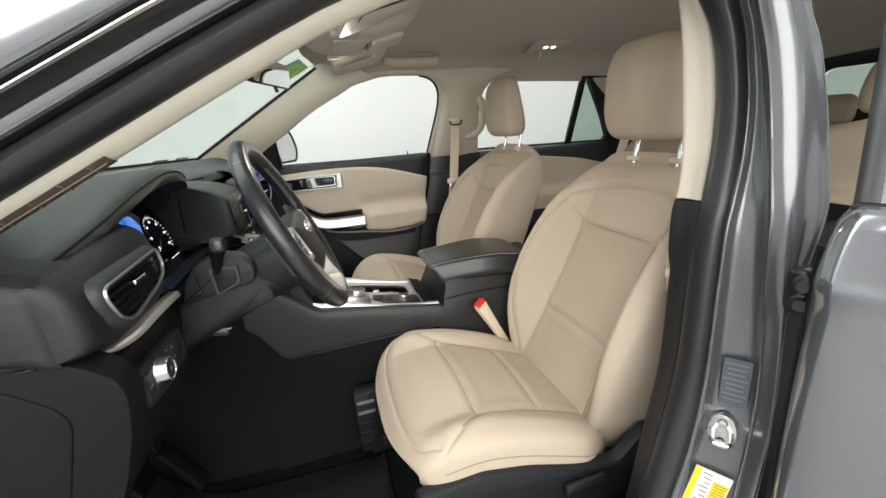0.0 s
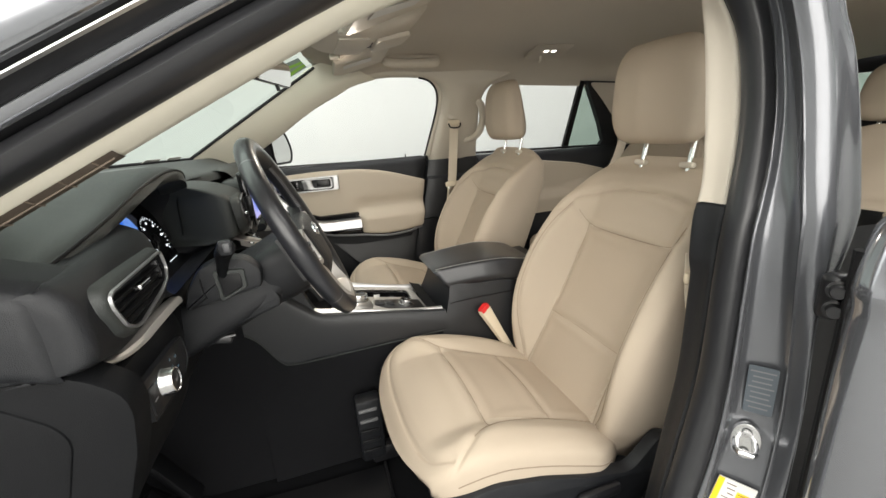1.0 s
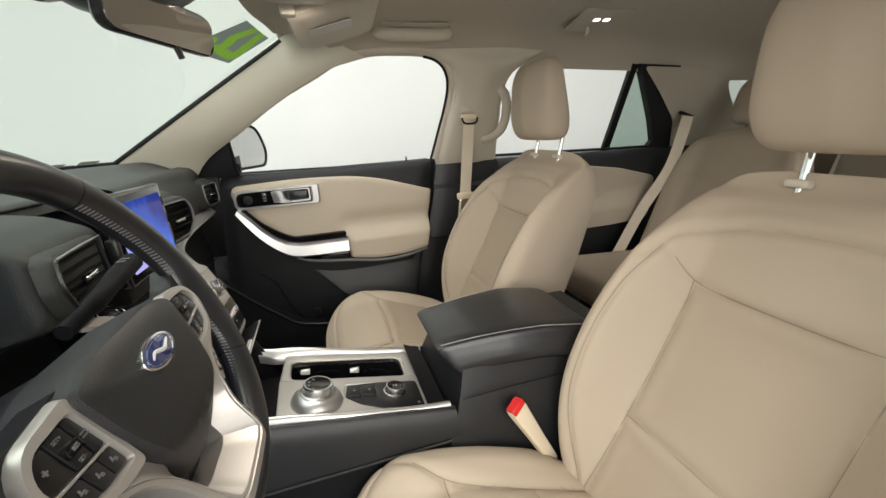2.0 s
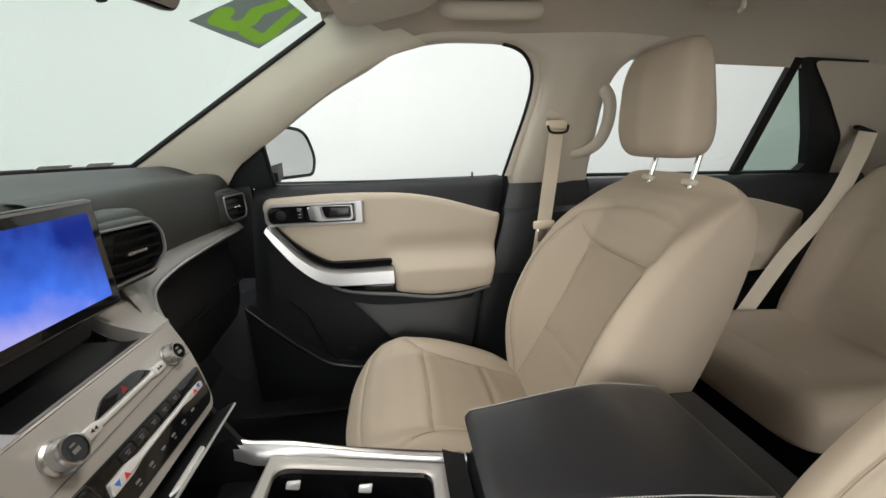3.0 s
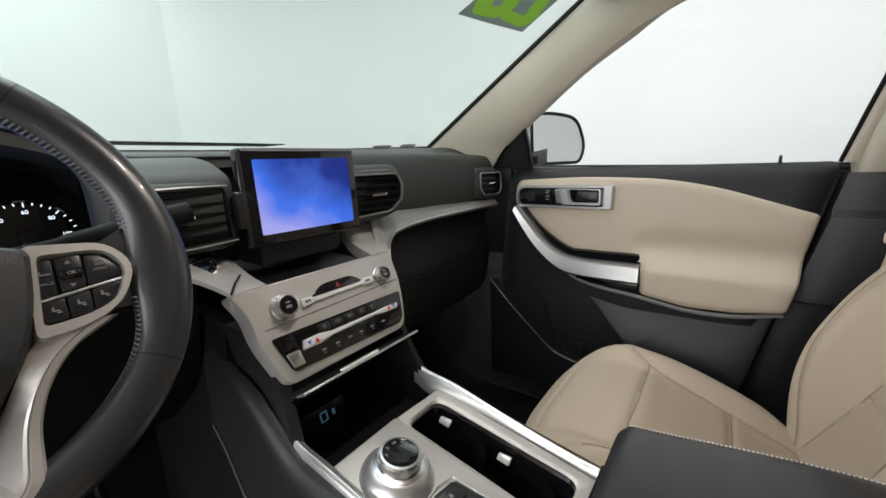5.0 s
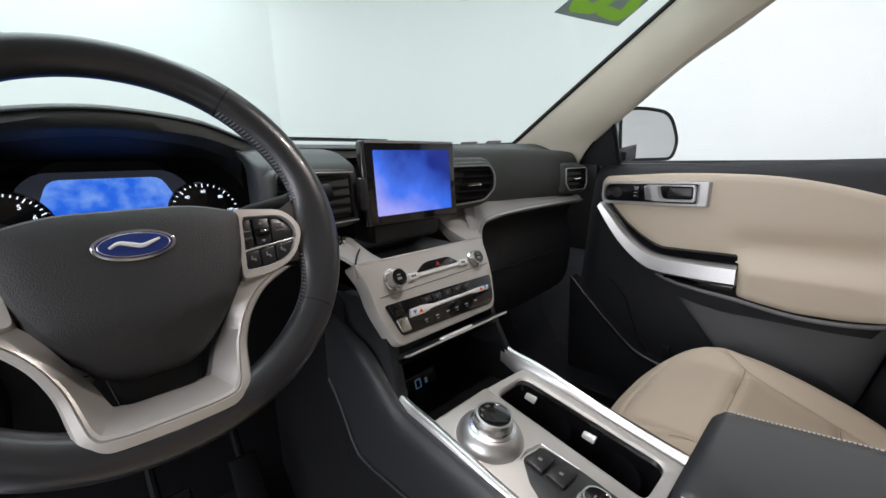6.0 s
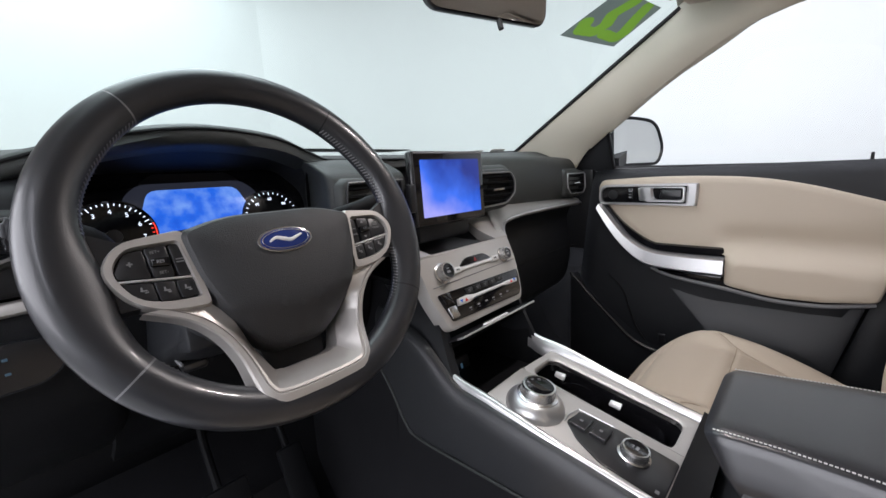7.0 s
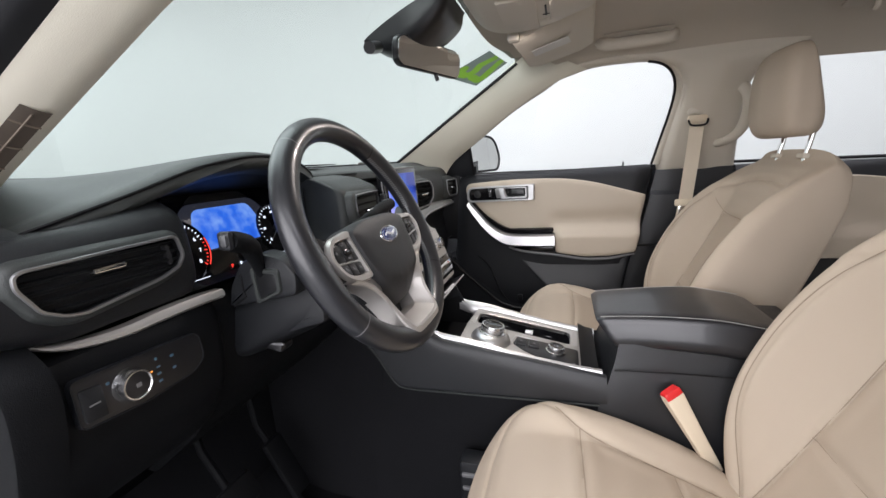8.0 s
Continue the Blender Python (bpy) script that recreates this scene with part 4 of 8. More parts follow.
BACK_UP, BACK_OUT = Vector((0.447, 0, 0.894)), Vector((-0.894, 0, 0.447))
BACK_AT = Vector((0.517, 0, 0.60))
RIB = [tuple(p) for p in spline([(0.0, 0.150), (0.10, 0.142), (0.25, 0.137), (0.40, 0.137), (0.448, 0.140)], 16)]
TOPSEAM = [tuple(p) for p in spline([(0.488, -0.182), (0.462, -0.158), (0.446, -0.130), (0.441, -0.05), (0.441, 0.05), (0.446, 0.130), (0.462, 0.158), (0.488, 0.182)], 30)]
ARC = [tuple(p) for p in spline([(0.46, -0.205), (0.52, -0.180), (0.553, -0.11), (0.562, 0.0), (0.553, 0.11), (0.52, 0.180), (0.46, 0.205)], 30)]
WING = [tuple(p) for p in spline([(0.0, 0.158), (0.06, 0.183), (0.15, 0.203), (0.28, 0.209), (0.40, 0.204), (0.49, 0.190)], 16)]
BACK_SEAMS = [RIB, mirrored(RIB), WING, mirrored(WING), TOPSEAM, [(0.176, -0.14), (0.180, 0.0), (0.176, 0.14)]]


def back_front(s, y):
    a = abs(y)
    s = max(0.0, s)
    n = smooth(0.130, 0.222, a) * BOLSTER(s)
    n += 0.010 * (1 - min(1, a / 0.14) ** 2) * LUMBAR(s)
    n += 0.012 * smooth(0.43, 0.50, s) * (1 - smooth(0.0, 0.24, a))
    n -= 0.018 * smooth(0.5, 0.65, s) ** 2
    return n


def back_mesh(cy):
    rows = []
    for i in range(118):
        t = i / 117
        s = 0.71 * (1 - (1 - t) ** 1.15) - 0.05
        w = BACK_WIDE(max(0.0, s)) + 0.5 * min(0.0, s)
        th = float(np.interp(s, (0, 0.3, 0.55, 0.63, 0.66), (0.13, 0.115, 0.10, 0.075, 0.03)))
        end = 1 - smooth(0.60, 0.66, s) * 0.55
        loop = []
        for a in np.linspace(-1, 1, 112):
            c = math.sin(a * math.pi / 2)
            y = w * c
            e = (1 - abs(c) ** 7) ** (1 / 7) if abs(c) < 1 else 0.0
            n = back_front(s, y) - seam_cut(near((s, y), BACK_SEAMS)) - 1.3 * seam_cut(near((s, y), [ARC]), 0.004, 0.005)
            base = -th * 0.55
            n = base + (n - base) * (0.25 + 0.75 * e) * end
            loop.append(BACK_AT + BACK_UP * s + BACK_OUT * n + Vector((0, y + cy, 0)))
        for a in np.linspace(1, -1, 26)[1:-1]:
            c = math.sin(a * math.pi / 2)
            e = (1 - abs(c) ** 5) ** (1 / 5)
            loop.append(BACK_AT + BACK_UP * s + BACK_OUT * (-th * 0.55 - th * 0.5 * e * end) + Vector((0, w * c + cy, 0)))
        rows.append(loop)
    return sheet(rows, wrap=True, caps=True)


def headrest_mesh(cy, x0, z0, h=0.235, wide=0.14, deep=0.105, lean=0.28, rear=0.95):
    rows = []
    for i in range(46):
        t = i / 45
        v = math.sin((t - 0.5) * math.pi) * 0.5 + 0.5
        env = (1 - abs(2 * v - 1) ** 4.2) ** (1 / 3.0) if 0 < v < 1 else 0.0
        w = wide * float(np.interp(v, (0, 0.25, 0.45, 0.8, 1), (0.96, 1.0, 1.0, 0.95, 0.88))) * (0.55 + 0.45 * env)
        d = deep * float(np.interp(v, (0, 0.3, 0.7, 1), (1.0, 1.06, 0.98, 0.80))) * (0.25 + 0.75 * env)
        x = x0 + lean * v * h
        loop = []
        for a in np.linspace(0, 2 * math.pi, 56, endpoint=False):
            c, s = math.cos(a), math.sin(a)
            n = 4.6 if s < 0 else 2.4
            k = (abs(c) ** n + abs(s) ** n) ** (-1 / n)
            px = d * 0.5 * k * s
            if s < 0:
                px *= 1.0 + 0.16 * (1 - abs(c * k)) ** 2
            else:
                px *= rear * (1.12 - 0.92 * v)
            loop.append(Vector((x + px, cy + w * k * c, z0 + h * v)))
        rows.append(loop)
    return sheet(rows, wrap=True, caps=True)


def panel_faces(ob, inside):
    """Give the perforated leather to the faces of the middle panel."""
    bpy.context.view_layer.update()
    ob.data.materials.append(LEATHER_IN)
    m = ob.matrix_world
    for f in ob.data.polygons:
        if inside(m @ f.center):
            f.material_index = len(ob.data.materials) - 1


def seat(cy, label):
    ob = thing("front_seat", (0.3, cy, 0.36), label, "seat", "front seats")
    rows = cushion_rows(cy)
    cu = part("cushion", sheet(rows, wrap=True, caps=True), LEATHER, ob, "beige leather seat cushion", sharp=70)
    panel_faces(cu, lambda p: p.x > 0.25 and abs(p.y - cy) < 0.146 and p.z > cushion_top(p.x, p.y - cy) - 0.02)
    for sgn in (-1, 1):
        part("seam", skirt_seam(rows, sgn), SEAM, cu)
    for line in CUSHION_SEAMS[:-1]:
        part("seam", tube([(x, y + cy, cushion_point(x, y, False) - 0.0016) for x, y in poly(line, 40) if abs(y) < 0.212 and x > 0.15], 0.0008, 5), SEAM, cu)
    bk = part("backrest", back_mesh(cy), LEATHER, ob, "beige leather backrest with raised bolsters", sharp=70)
    panel_faces(bk, lambda p: abs(p.y - cy) < 0.137 and (p - BACK_AT).dot(BACK_UP) < 0.442 and (p - BACK_AT).dot(BACK_OUT) > -0.03)
    for line in BACK_SEAMS:
        part("seam", tube([BACK_AT + BACK_UP * s + BACK_OUT * (back_front(s, y) - 0.0016) + Vector((0, y + cy, 0)) for s, y in poly(line, 40)], 0.0007, 5), SEAM, bk)
    hr = part("headrest", headrest_mesh(cy + (0.008 if cy < 0 else 0.0), 0.808, 1.217, 0.232, 0.123 if cy < 0 else 0.127, 0.118, -0.02), LEATHER, ob, "beige leather headrest", sharp=70)
    for dy in (-0.07, 0.07):
        part("post", tube([(0.816, cy + dy, 1.14), (0.842, cy + dy, 1.27)], 0.0058, 14), CHROME, hr, "chrome headrest post")
        part("post_collar", box((0.8205, cy + dy, 1.1665), (0.026, 0.036, 0.014), 0.005, rot=Euler((0, radians(12), 0)).to_matrix()), BEIGE, hr)
    # frame, rails and side valances
    part("seat_frame", box((0.25, cy, 0.575), (0.26, 0.44, 0.11), 0.02), DARK, ob)
    part("seat_pan", box((0.42, cy, 0.50), (0.34, 0.44, 0.05), 0.02), DARK, ob)
    for sgn in (-1, 1):
        prof = rounded([(0.085, 0.640), (0.12, 0.52), (0.52, 0.475), (0.66, 0.52), (0.68, 0.60), (0.60, 0.635), (0.53, 0.570), (0.43, 0.592), (0.32, 0.630), (0.22, 0.652)], 0.02, 5)
        part("side_valance", prism(prof, side(cy + sgn * 0.235) @ (Matrix() if sgn < 0 else Matrix.Translation((0, 0, -0.028))), 0.028, 0.008), DARK, ob, "black plastic seat side cover")
        part("rail", box((0.33, cy + sgn * 0.19, 0.40), (0.60, 0.035, 0.05), 0.006), SATIN, ob)
        part("rail_leg", box((0.12, cy + sgn * 0.19, 0.465), (0.05, 0.03, 0.12), 0.006), SATIN, ob)
        part("rail_leg", box((0.52, cy + sgn * 0.19, 0.465), (0.05, 0.03, 0.12), 0.006), SATIN, ob)
    part("recliner_lever", box((0.44, cy - 0.272, 0.555), (0.10, 0.016, 0.028), 0.007), SATIN, ob)
    return ob


seat_d = seat(-0.395, "beige leather driver seat with stitched panels")
seat_p = copy_thing(seat_d, pose(0.302, 0.415, 0.368))
tagged(seat_p, "beige leather passenger seat beside the closed door")

# seat base wiring block on the floor under the driver seat
blk = thing("floor_duct", (0.05, -0.22, 0.36), "black slotted rear heater outlet under the driver seat", "air outlet")
part("body", box((0.035, -0.200, 0.49), (0.070, 0.05, 0.20), 0.010), DARK, blk)
for k in range(5):
    part("slat", box((0.032, -0.227, 0.430 + 0.033 * k), (0.050, 0.008, 0.010), 0.003), RUBBED if k > 2 else SATIN, blk)

# buckles
def buckle(at, up, label):
    ob = thing("seat_belt_buckle", at, label, "buckle", "seat belt buckles")
    a = Vector(at)
    u = Vector(up).normalized()
    m = aim(a, (0.35, -0.85, 0.2), u)
    rows = []
    for h, w, d in ((-0.12, 0.013, 0.006), (-0.05, 0.014, 0.008), (0.0, 0.0160, 0.010), (0.05, 0.0185, 0.011), (0.062, 0.0175, 0.010)):
        rows.append([m @ Vector((x * w, h, z * d)) for x, z in rounded([(-1, -1), (1, -1), (1, 1), (-1, 1)], 0.35, 4)])
    part("stalk", sheet(rows, wrap=True, caps=True), CREAM, ob, "cream plastic buckle body")
    rows = [[m @ Vector((x * w, h, z * d + 0.0012)) for x, z in rounded([(-1, -1), (1, -1), (1, 1), (-1, 1)], 0.35, 4)] for h, w, d in ((0.054, 0.0175, 0.0108), (0.064, 0.0172, 0.0105), (0.067, 0.015, 0.0085))]
    part("release_button", sheet(rows, wrap=True, caps=True), RED, ob, "red release button")
    return ob


buckle((0.443, -0.165, 0.709), (-0.465, 0.0, 0.885), "cream seat belt buckle with red button beside the console")

# ---- dashboard ----
dash = thing("dashboard", (-0.4, 0, 0.75), "charcoal dashboard with silver trim, vents and cluster hood", "dashboard")
EDGE = [(-0.305, -0.757, 1.169), (-0.285, -0.70, 1.182), (-0.262, -0.60, 1.212), (-0.245, -0.50, 1.243), (-0.238, -0.40, 1.256), (-0.246, -0.30, 1.247), (-0.262, -0.235, 1.227), (-0.288, -0.185, 1.2165), (-0.296, -0.11, 1.216), (-0.285, 0.0, 1.216), (-0.264, 0.10, 1.215), (-0.262, 0.25, 1.213), (-0.262, 0.45, 1.211), (-0.268, 0.62, 1.207), (-0.29, 0.79, 1.198)]
secs = []
for x, y, z in EDGE:
    base = screen_pt(max(-1, min(1, y / 0.725)), 0.0)
    zz = 1.232
    secs.append([Vector((base.x - 0.03, y, zz - 0.012)), Vector((base.x + 0.05, y, zz + (0.004 if abs(y) < 0.7 else 0))), Vector(((base.x + x) / 2, y, max(zz, (zz + z) / 2) + 0.004)), Vector((x - 0.045, y, z + 0.004)), Vector((x - 0.012, y, z + 0.001)), Vector((x, y, z - 0.010)), Vector((x - 0.004, y, z - 0.022)), Vector((x - 0.05, y, z - 0.030))])
part("top_pad", sheet(loft(secs, 40, 96)), PAD, dash, "charcoal soft dashboard top", sharp=70)
part("pad_seam", tube([Vector((x - 0.0025, y, z - 0.004)) for x, y, z in [tuple(p) for p in spline(EDGE[:10], 90)]], 0.0022, 6), BLACK, dash, "dark seam along the cluster hood")
under = [Vector((x - 0.012, y, z - 0.016)) for x, y, z in [tuple(p) for p in spline(EDGE[6:], 60)]]
part("pad_underside", sheet([[p, p + Vector((-0.012, 0, -0.03)), p + Vector((-0.016, 0, -0.10))] for p in under]), DARK, dash, "black underside of the dashboard lip")
# speaker grille strip near the screen
part("top_grille", slab([[Vector((-0.52, y, 1.2415)), Vector((-0.44, y, 1.2415))] for y in (-0.16, 0.16)], (0, 0, 0.002)), SATIN, dash)

# passenger fascia: pad, ledge, glovebox
def fascia(ys, prof):
    return [[Vector((x + dx, y, z + dz)) for x, z in prof] for y, dx, dz in ys]


stations = [(0.115, 0.02, 0.0), (0.22, 0.012, 0.0), (0.32, 0.004, 0.0), (0.45, -0.002, 0.0), (0.60, -0.006, -0.003), (0.70, -0.016, -0.006), (0.80, -0.03, -0.008)]
secs = fascia(stations, [(-0.300, 1.2195), (-0.268, 1.212), (-0.250, 1.192), (-0.241, 1.165), (-0.238, 1.130), (-0.241, 1.100), (-0.249, 1.080), (-0.262, 1.070)])
part("face_pad", sheet(loft(secs, 24, 40)), PAD, dash, "charcoal soft passenger fascia")
ledge_line = [(-0.095, 0.124, 0.958), (-0.115, 0.132, 0.995), (-0.134, 0.141, 1.018), (-0.154, 0.162, 1.036), (-0.180, 0.198, 1.049), (-0.203, 0.25, 1.056), (-0.222, 0.36, 1.060), (-0.233, 0.52, 1.060), (-0.243, 0.735, 1.057), (-0.252, 0.79, 1.054)]
rows = []
for p in spline(ledge_line, 50):
    k = float(np.interp(p.y, (0.13, 0.16, 0.22, 0.35, 0.55, 0.79), (0.6, 1.5, 1.5, 0.95, 0.6, 0.4)))
    rows.append([p + Vector(o) for o in ((-0.03 * k, 0, 0.034 * k), (-0.018 * k, 0, 0.024 * k), (-0.006, 0, 0.012), (-0.001, 0, 0.004), (0.001, 0, -0.003), (-0.004, 0, -0.009), (-0.02, 0, -0.012))])
part("ledge", sheet(rows), SILVER_SHADED, dash, "satin silver dash ledge")
part("trim_strip", tube([p + Vector((0.0015, 0, -0.001)) for p in spline(ledge_line[2:], 60)], 0.0036, 8), SILVER, dash, "bright silver trim line")
secs = fascia([(0.13, 0.06, 0.0), (0.20, 0.02, 0.0), (0.30, 0.0, 0.0), (0.50, -0.01, 0.0), (0.80, -0.03, 0.0)],
              [(-0.235, 1.055), (-0.262, 1.035), (-0.275, 1.0), (-0.270, 0.95), (-0.262, 0.90), (-0.268, 0.82), (-0.30, 0.75), (-0.40, 0.70), (-0.60, 0.72)])
part("glovebox", sheet(loft(secs, 34, 24)), DARK, dash, "black glovebox face")
part("glovebox_gap", tube([(-0.2615, y, 0.905) for y in np.linspace(0.25, 0.76, 8)], 0.002, 6), BLACK, dash)


def vent(outline, m, slats, label, tab=(0.0, 0.0), rim=VENT_RIM):
    """An air vent: bright rim, dark well, slats and a tab."""
    v = part("air_vent", ring(outline, inset(outline, 0.0034), m, 0.006), rim, dash, label)
    ins = inset(outline, 0.004)
    mx, my = sum(p[0] for p in ins) / len(ins), sum(p[1] for p in ins) / len(ins)
    collar = [[m @ Vector((x, y, h)) for x, y in inset(outline, -d)] for d, h in ((0.0, 0.003), (0.003, 0.002), (0.006, -0.002), (0.009, -0.014))]
    part("vent_collar", sheet(collar, wrap=True), PAD, v)
    well = [[m @ Vector((x, y, h)) for x, y in ins] for h in (0.003, -0.0118)] + [[m @ Vector((mx + (x - mx) * 0.01, my + (y - my) * 0.01, -0.0118)) for x, y in ins]]
    part("vent_well", sheet(well, wrap=True), BLACK, v)
    xs = [p[0] for p in ins]
    ys = [p[1] for p in ins]
    y0, y1 = min(ys), max(ys)
    for k in range(slats):
        y = y0 + (y1 - y0) * (k + 0.6) / slats
        cross = sorted(a[0] + (b[0] - a[0]) * (y - a[1]) / (b[1] - a[1]) for a, b in zip(ins, ins[1:] + ins[:1]) if (a[1] - y) * (b[1] - y) < 0)
        if len(cross) < 2:
            continue
        x0, x1 = cross[0] + 0.001, cross[-1] - 0.001
        part("slat", sheet([[m @ Vector(p) for p in ((x, y + 0.0015, 0.002), (x, y + 0.003, -0.003), (x, y - 0.001, -0.011), (x, y - 0.003, -0.010), (x, y - 0.0012, 0.001))] for x in (x0, x1)], wrap=True, caps=True), DULL, v)
    if tab:
        cx, cy = (min(xs) + max(xs)) / 2 + tab[0], (y0 + y1) / 2 + tab[1]
        part("vent_tab", prism(rounded([(cx - 0.016, cy - 0.0030), (cx + 0.016, cy - 0.0022), (cx + 0.016, cy + 0.0032), (cx - 0.016, cy + 0.0026)], 0.0015), m @ Matrix.Translation((0, 0, 0.002)), 0.008, 0.002), CHROME, v, "bright vent tab")
    return v


REAR = lambda at, yaw, tilt: aim(at, (math.cos(radians(yaw)) * math.cos(radians(tilt)), math.sin(radians(yaw)) * math.cos(radians(tilt)), math.sin(radians(tilt))))
# outer passenger vent
part("vent_pod", box((-0.272, 0.706, 1.126), (0.07, 0.128, 0.092), 0.018, seg=4), PAD, dash, "charcoal vent housing")
vent(rounded([(-0.050, 0.034), (-0.052, -0.012), (-0.034, -0.034), (0.040, -0.034), (0.054, -0.016), (0.054, 0.034)], 0.008, 4), REAR((-0.2315, 0.704, 1.1235), -8, 4), 4, "passenger air vent with bright rim")
# centre vents beside the display
part("vent_pod", box((-0.225, 0.165, 1.142), (0.08, 0.17, 0.10), 0.022, seg=4), PAD, dash, "charcoal vent housing")
vent(rounded([(-0.06, 0.036), (-0.06, -0.042), (0.02, -0.036), (0.048, -0.014), (0.052, 0.016), (0.040, 0.036)], 0.009, 4), REAR((-0.168, 0.163, 1.140), -14, 6), 5, "centre air vent with bright rim")
cowl = []
for y, dx, dz in ((-0.214, -0.150, 0.006), (-0.228, -0.105, 0.006), (-0.240, -0.062, 0.005), (-0.247, -0.030, 0.004), (-0.2475, -0.012, 0.002), (-0.240, -0.003, 0.0), (-0.225, 0.0, 0.0), (-0.16, 0.0, 0.0), (-0.10, 0.0, 0.0)):
    cowl.append([Vector((x + dx, y, z + dz)) for x, z in ((-0.330, 1.213), (-0.285, 1.2115), (-0.240, 1.204), (-0.212, 1.193), (-0.193, 1.183), (-0.1855, 1.170), (-0.184, 1.140), (-0.184, 1.105), (-0.192, 1.092), (-0.235, 1.082))])
part("vent_cowl", sheet(loft(cowl, 40, 44)), PAD, dash, "charcoal cowl between cluster and centre vent", sharp=70)
vent(rounded([(-0.066, 0.034), (-0.072, 0.0), (-0.062, -0.03), (-0.03, -0.04), (0.058, -0.04), (0.058, 0.034)], 0.009, 4), REAR((-0.178, -0.168, 1.138), 6, 6), 5, "black centre air vent with bright edge lines", rim=SATIN)
lv = REAR((-0.178, -0.168, 1.138), 6, 6)
for pts in ([(-0.064, 0.0335), (0.0, 0.0345), (0.060, 0.0335)], [(-0.060, -0.0295), (-0.035, -0.039), (0.0, -0.0405), (0.060, -0.0395)]):
    part("vent_line", tube([lv @ Vector((x, y, 0.0065)) for x, y in pts], 0.0013, 6), VENT_RIM, dash, "thin bright vent line")
part("vent_wheel", box((-0.172, -0.100, 1.138), (0.016, 0.013, 0.05), 0.004), SATIN, dash)

# driver side: vent pod, trim, switch panel, knee panel
lip = lambda y: float(np.interp(y, [p[1] for p in EDGE], [p[2] for p in EDGE]))
end = lambda y: smooth(-0.735, -0.766, y)
pod = loft([[Vector(p) for p in ((-0.36 + 0.085 * end(y), y, lip(y) - 0.012 - 0.004 * end(y)), (-0.31 + dx + 0.045 * end(y), y, lip(y) - 0.016), (-0.260 + dx, y, 1.177 + dz), (-0.238 + dx, y, 1.157 + dz), (-0.231 + dx, y, 1.12), (-0.236 + dx, y, 1.090 + 0.008 * end(y)), (-0.262 + dx, y, 1.072 + 0.020 * end(y)), (-0.36 + 0.085 * end(y), y, 1.068 + 0.024 * end(y)))] for y, dx, dz in ((-0.7725, -0.022, -0.006), (-0.7715, -0.012, -0.003), (-0.767, -0.005, -0.001), (-0.755, -0.001, 0.001), (-0.70, 0.0, 0.003), (-0.64, 0.0, 0.008), (-0.58, 0.0, 0.016), (-0.555, -0.004, 0.016), (-0.545, -0.02, 0.012))], 34, 40)
part("vent_pod", slab([[p for p in r] for r in pod], (-0.02, 0, 0)), DARK, dash, "black grained driver vent housing")
vm = REAR((-0.2265, -0.655, 1.129), 0, 3)
vent(rounded([(-0.082, 0.022), (-0.083, 0.010), (-0.070, -0.016), (-0.052, -0.026), (-0.036, -0.029), (0.045, -0.018), (0.070, -0.010), (0.080, 0.004), (0.076, 0.026), (0.070, 0.030), (0.0, 0.028), (-0.074, 0.026)], 0.005, 4), vm, 5, "driver air vent with bright rim", (-0.006, 0.0095))
part("vent_wheel", prism(rounded([(0.060, -0.004), (0.066, -0.003), (0.065, 0.020), (0.059, 0.020)], 0.002, 3), vm @ Matrix.Translation((0, 0, -0.008)), 0.010, 0.002), SATIN, dash)
trimL = [(-0.236, -0.518, 1.064), (-0.238, -0.55, 1.065), (-0.241, -0.60, 1.064), (-0.246, -0.65, 1.061), (-0.252, -0.695, 1.066), (-0.260, -0.722, 1.077), (-0.272, -0.738, 1.090)]
wd = [0.013, 0.014, 0.014, 0.013, 0.011, 0.007, 0.003]
rows = []
for i, p in enumerate(spline(trimL, 40)):
    w = float(np.interp(i / 39, np.linspace(0, 1, 7), wd))
    rows.append([p + Vector(o) for o in ((-0.012, 0, w * 0.55), (0.0, 0, w * 0.5), (0.003, 0, w * 0.2), (0.003, 0, -w * 0.2), (-0.002, 0, -w * 0.5), (-0.014, 0, -w * 0.55))])
part("trim_blade", sheet(rows, caps=True), SILVER_WARM, dash, "satin silver trim blade")
knee = loft([[Vector(p) for p in ((-0.30, y, 1.062), (-0.252 + dx, y, 1.058), (-0.241 + dx, y, 1.046), (-0.237 + dx, y, 1.02), (-0.240 + dx, y, 0.965), (-0.254 + dx, y, 0.92), (-0.30 + dx, y, 0.86), (-0.40, y, 0.80))] for y, dx in ((-0.766, -0.02), (-0.758, -0.006), (-0.73, 0.0), (-0.65, 0.0), (-0.57, 0.002), (-0.53, -0.004), (-0.515, -0.025))], 30, 30)
part("box_back", box((-0.42, -0.47, 1.10), (0.02, 0.62, 0.21), 0.004), BLACK, dash)
part("knee_panel", slab(knee, (-0.02, 0, 0)), DULL, dash, "black panel below the driver vent")
steer_panel = loft([[Vector(p) for p in ((-0.34, y, 1.075), (-0.262, y, 1.06), (-0.25, y, 1.02), (-0.262, y, 0.95), (-0.30, y, 0.86), (-0.42, y, 0.76))] for y in (-0.54, -0.40, -0.25, -0.14)], 24, 18)
part("knee_panel", slab(steer_panel, (-0.02, 0, 0)), DULL, dash, "black panel under the steering column")
# dash end cap on the door side
def end_panel(outline, y, r=0.02):
    return prism(rounded(outline, r, 5), Matrix.Translation((0, y, 0)) @ XZ, 0.04, 0.004)


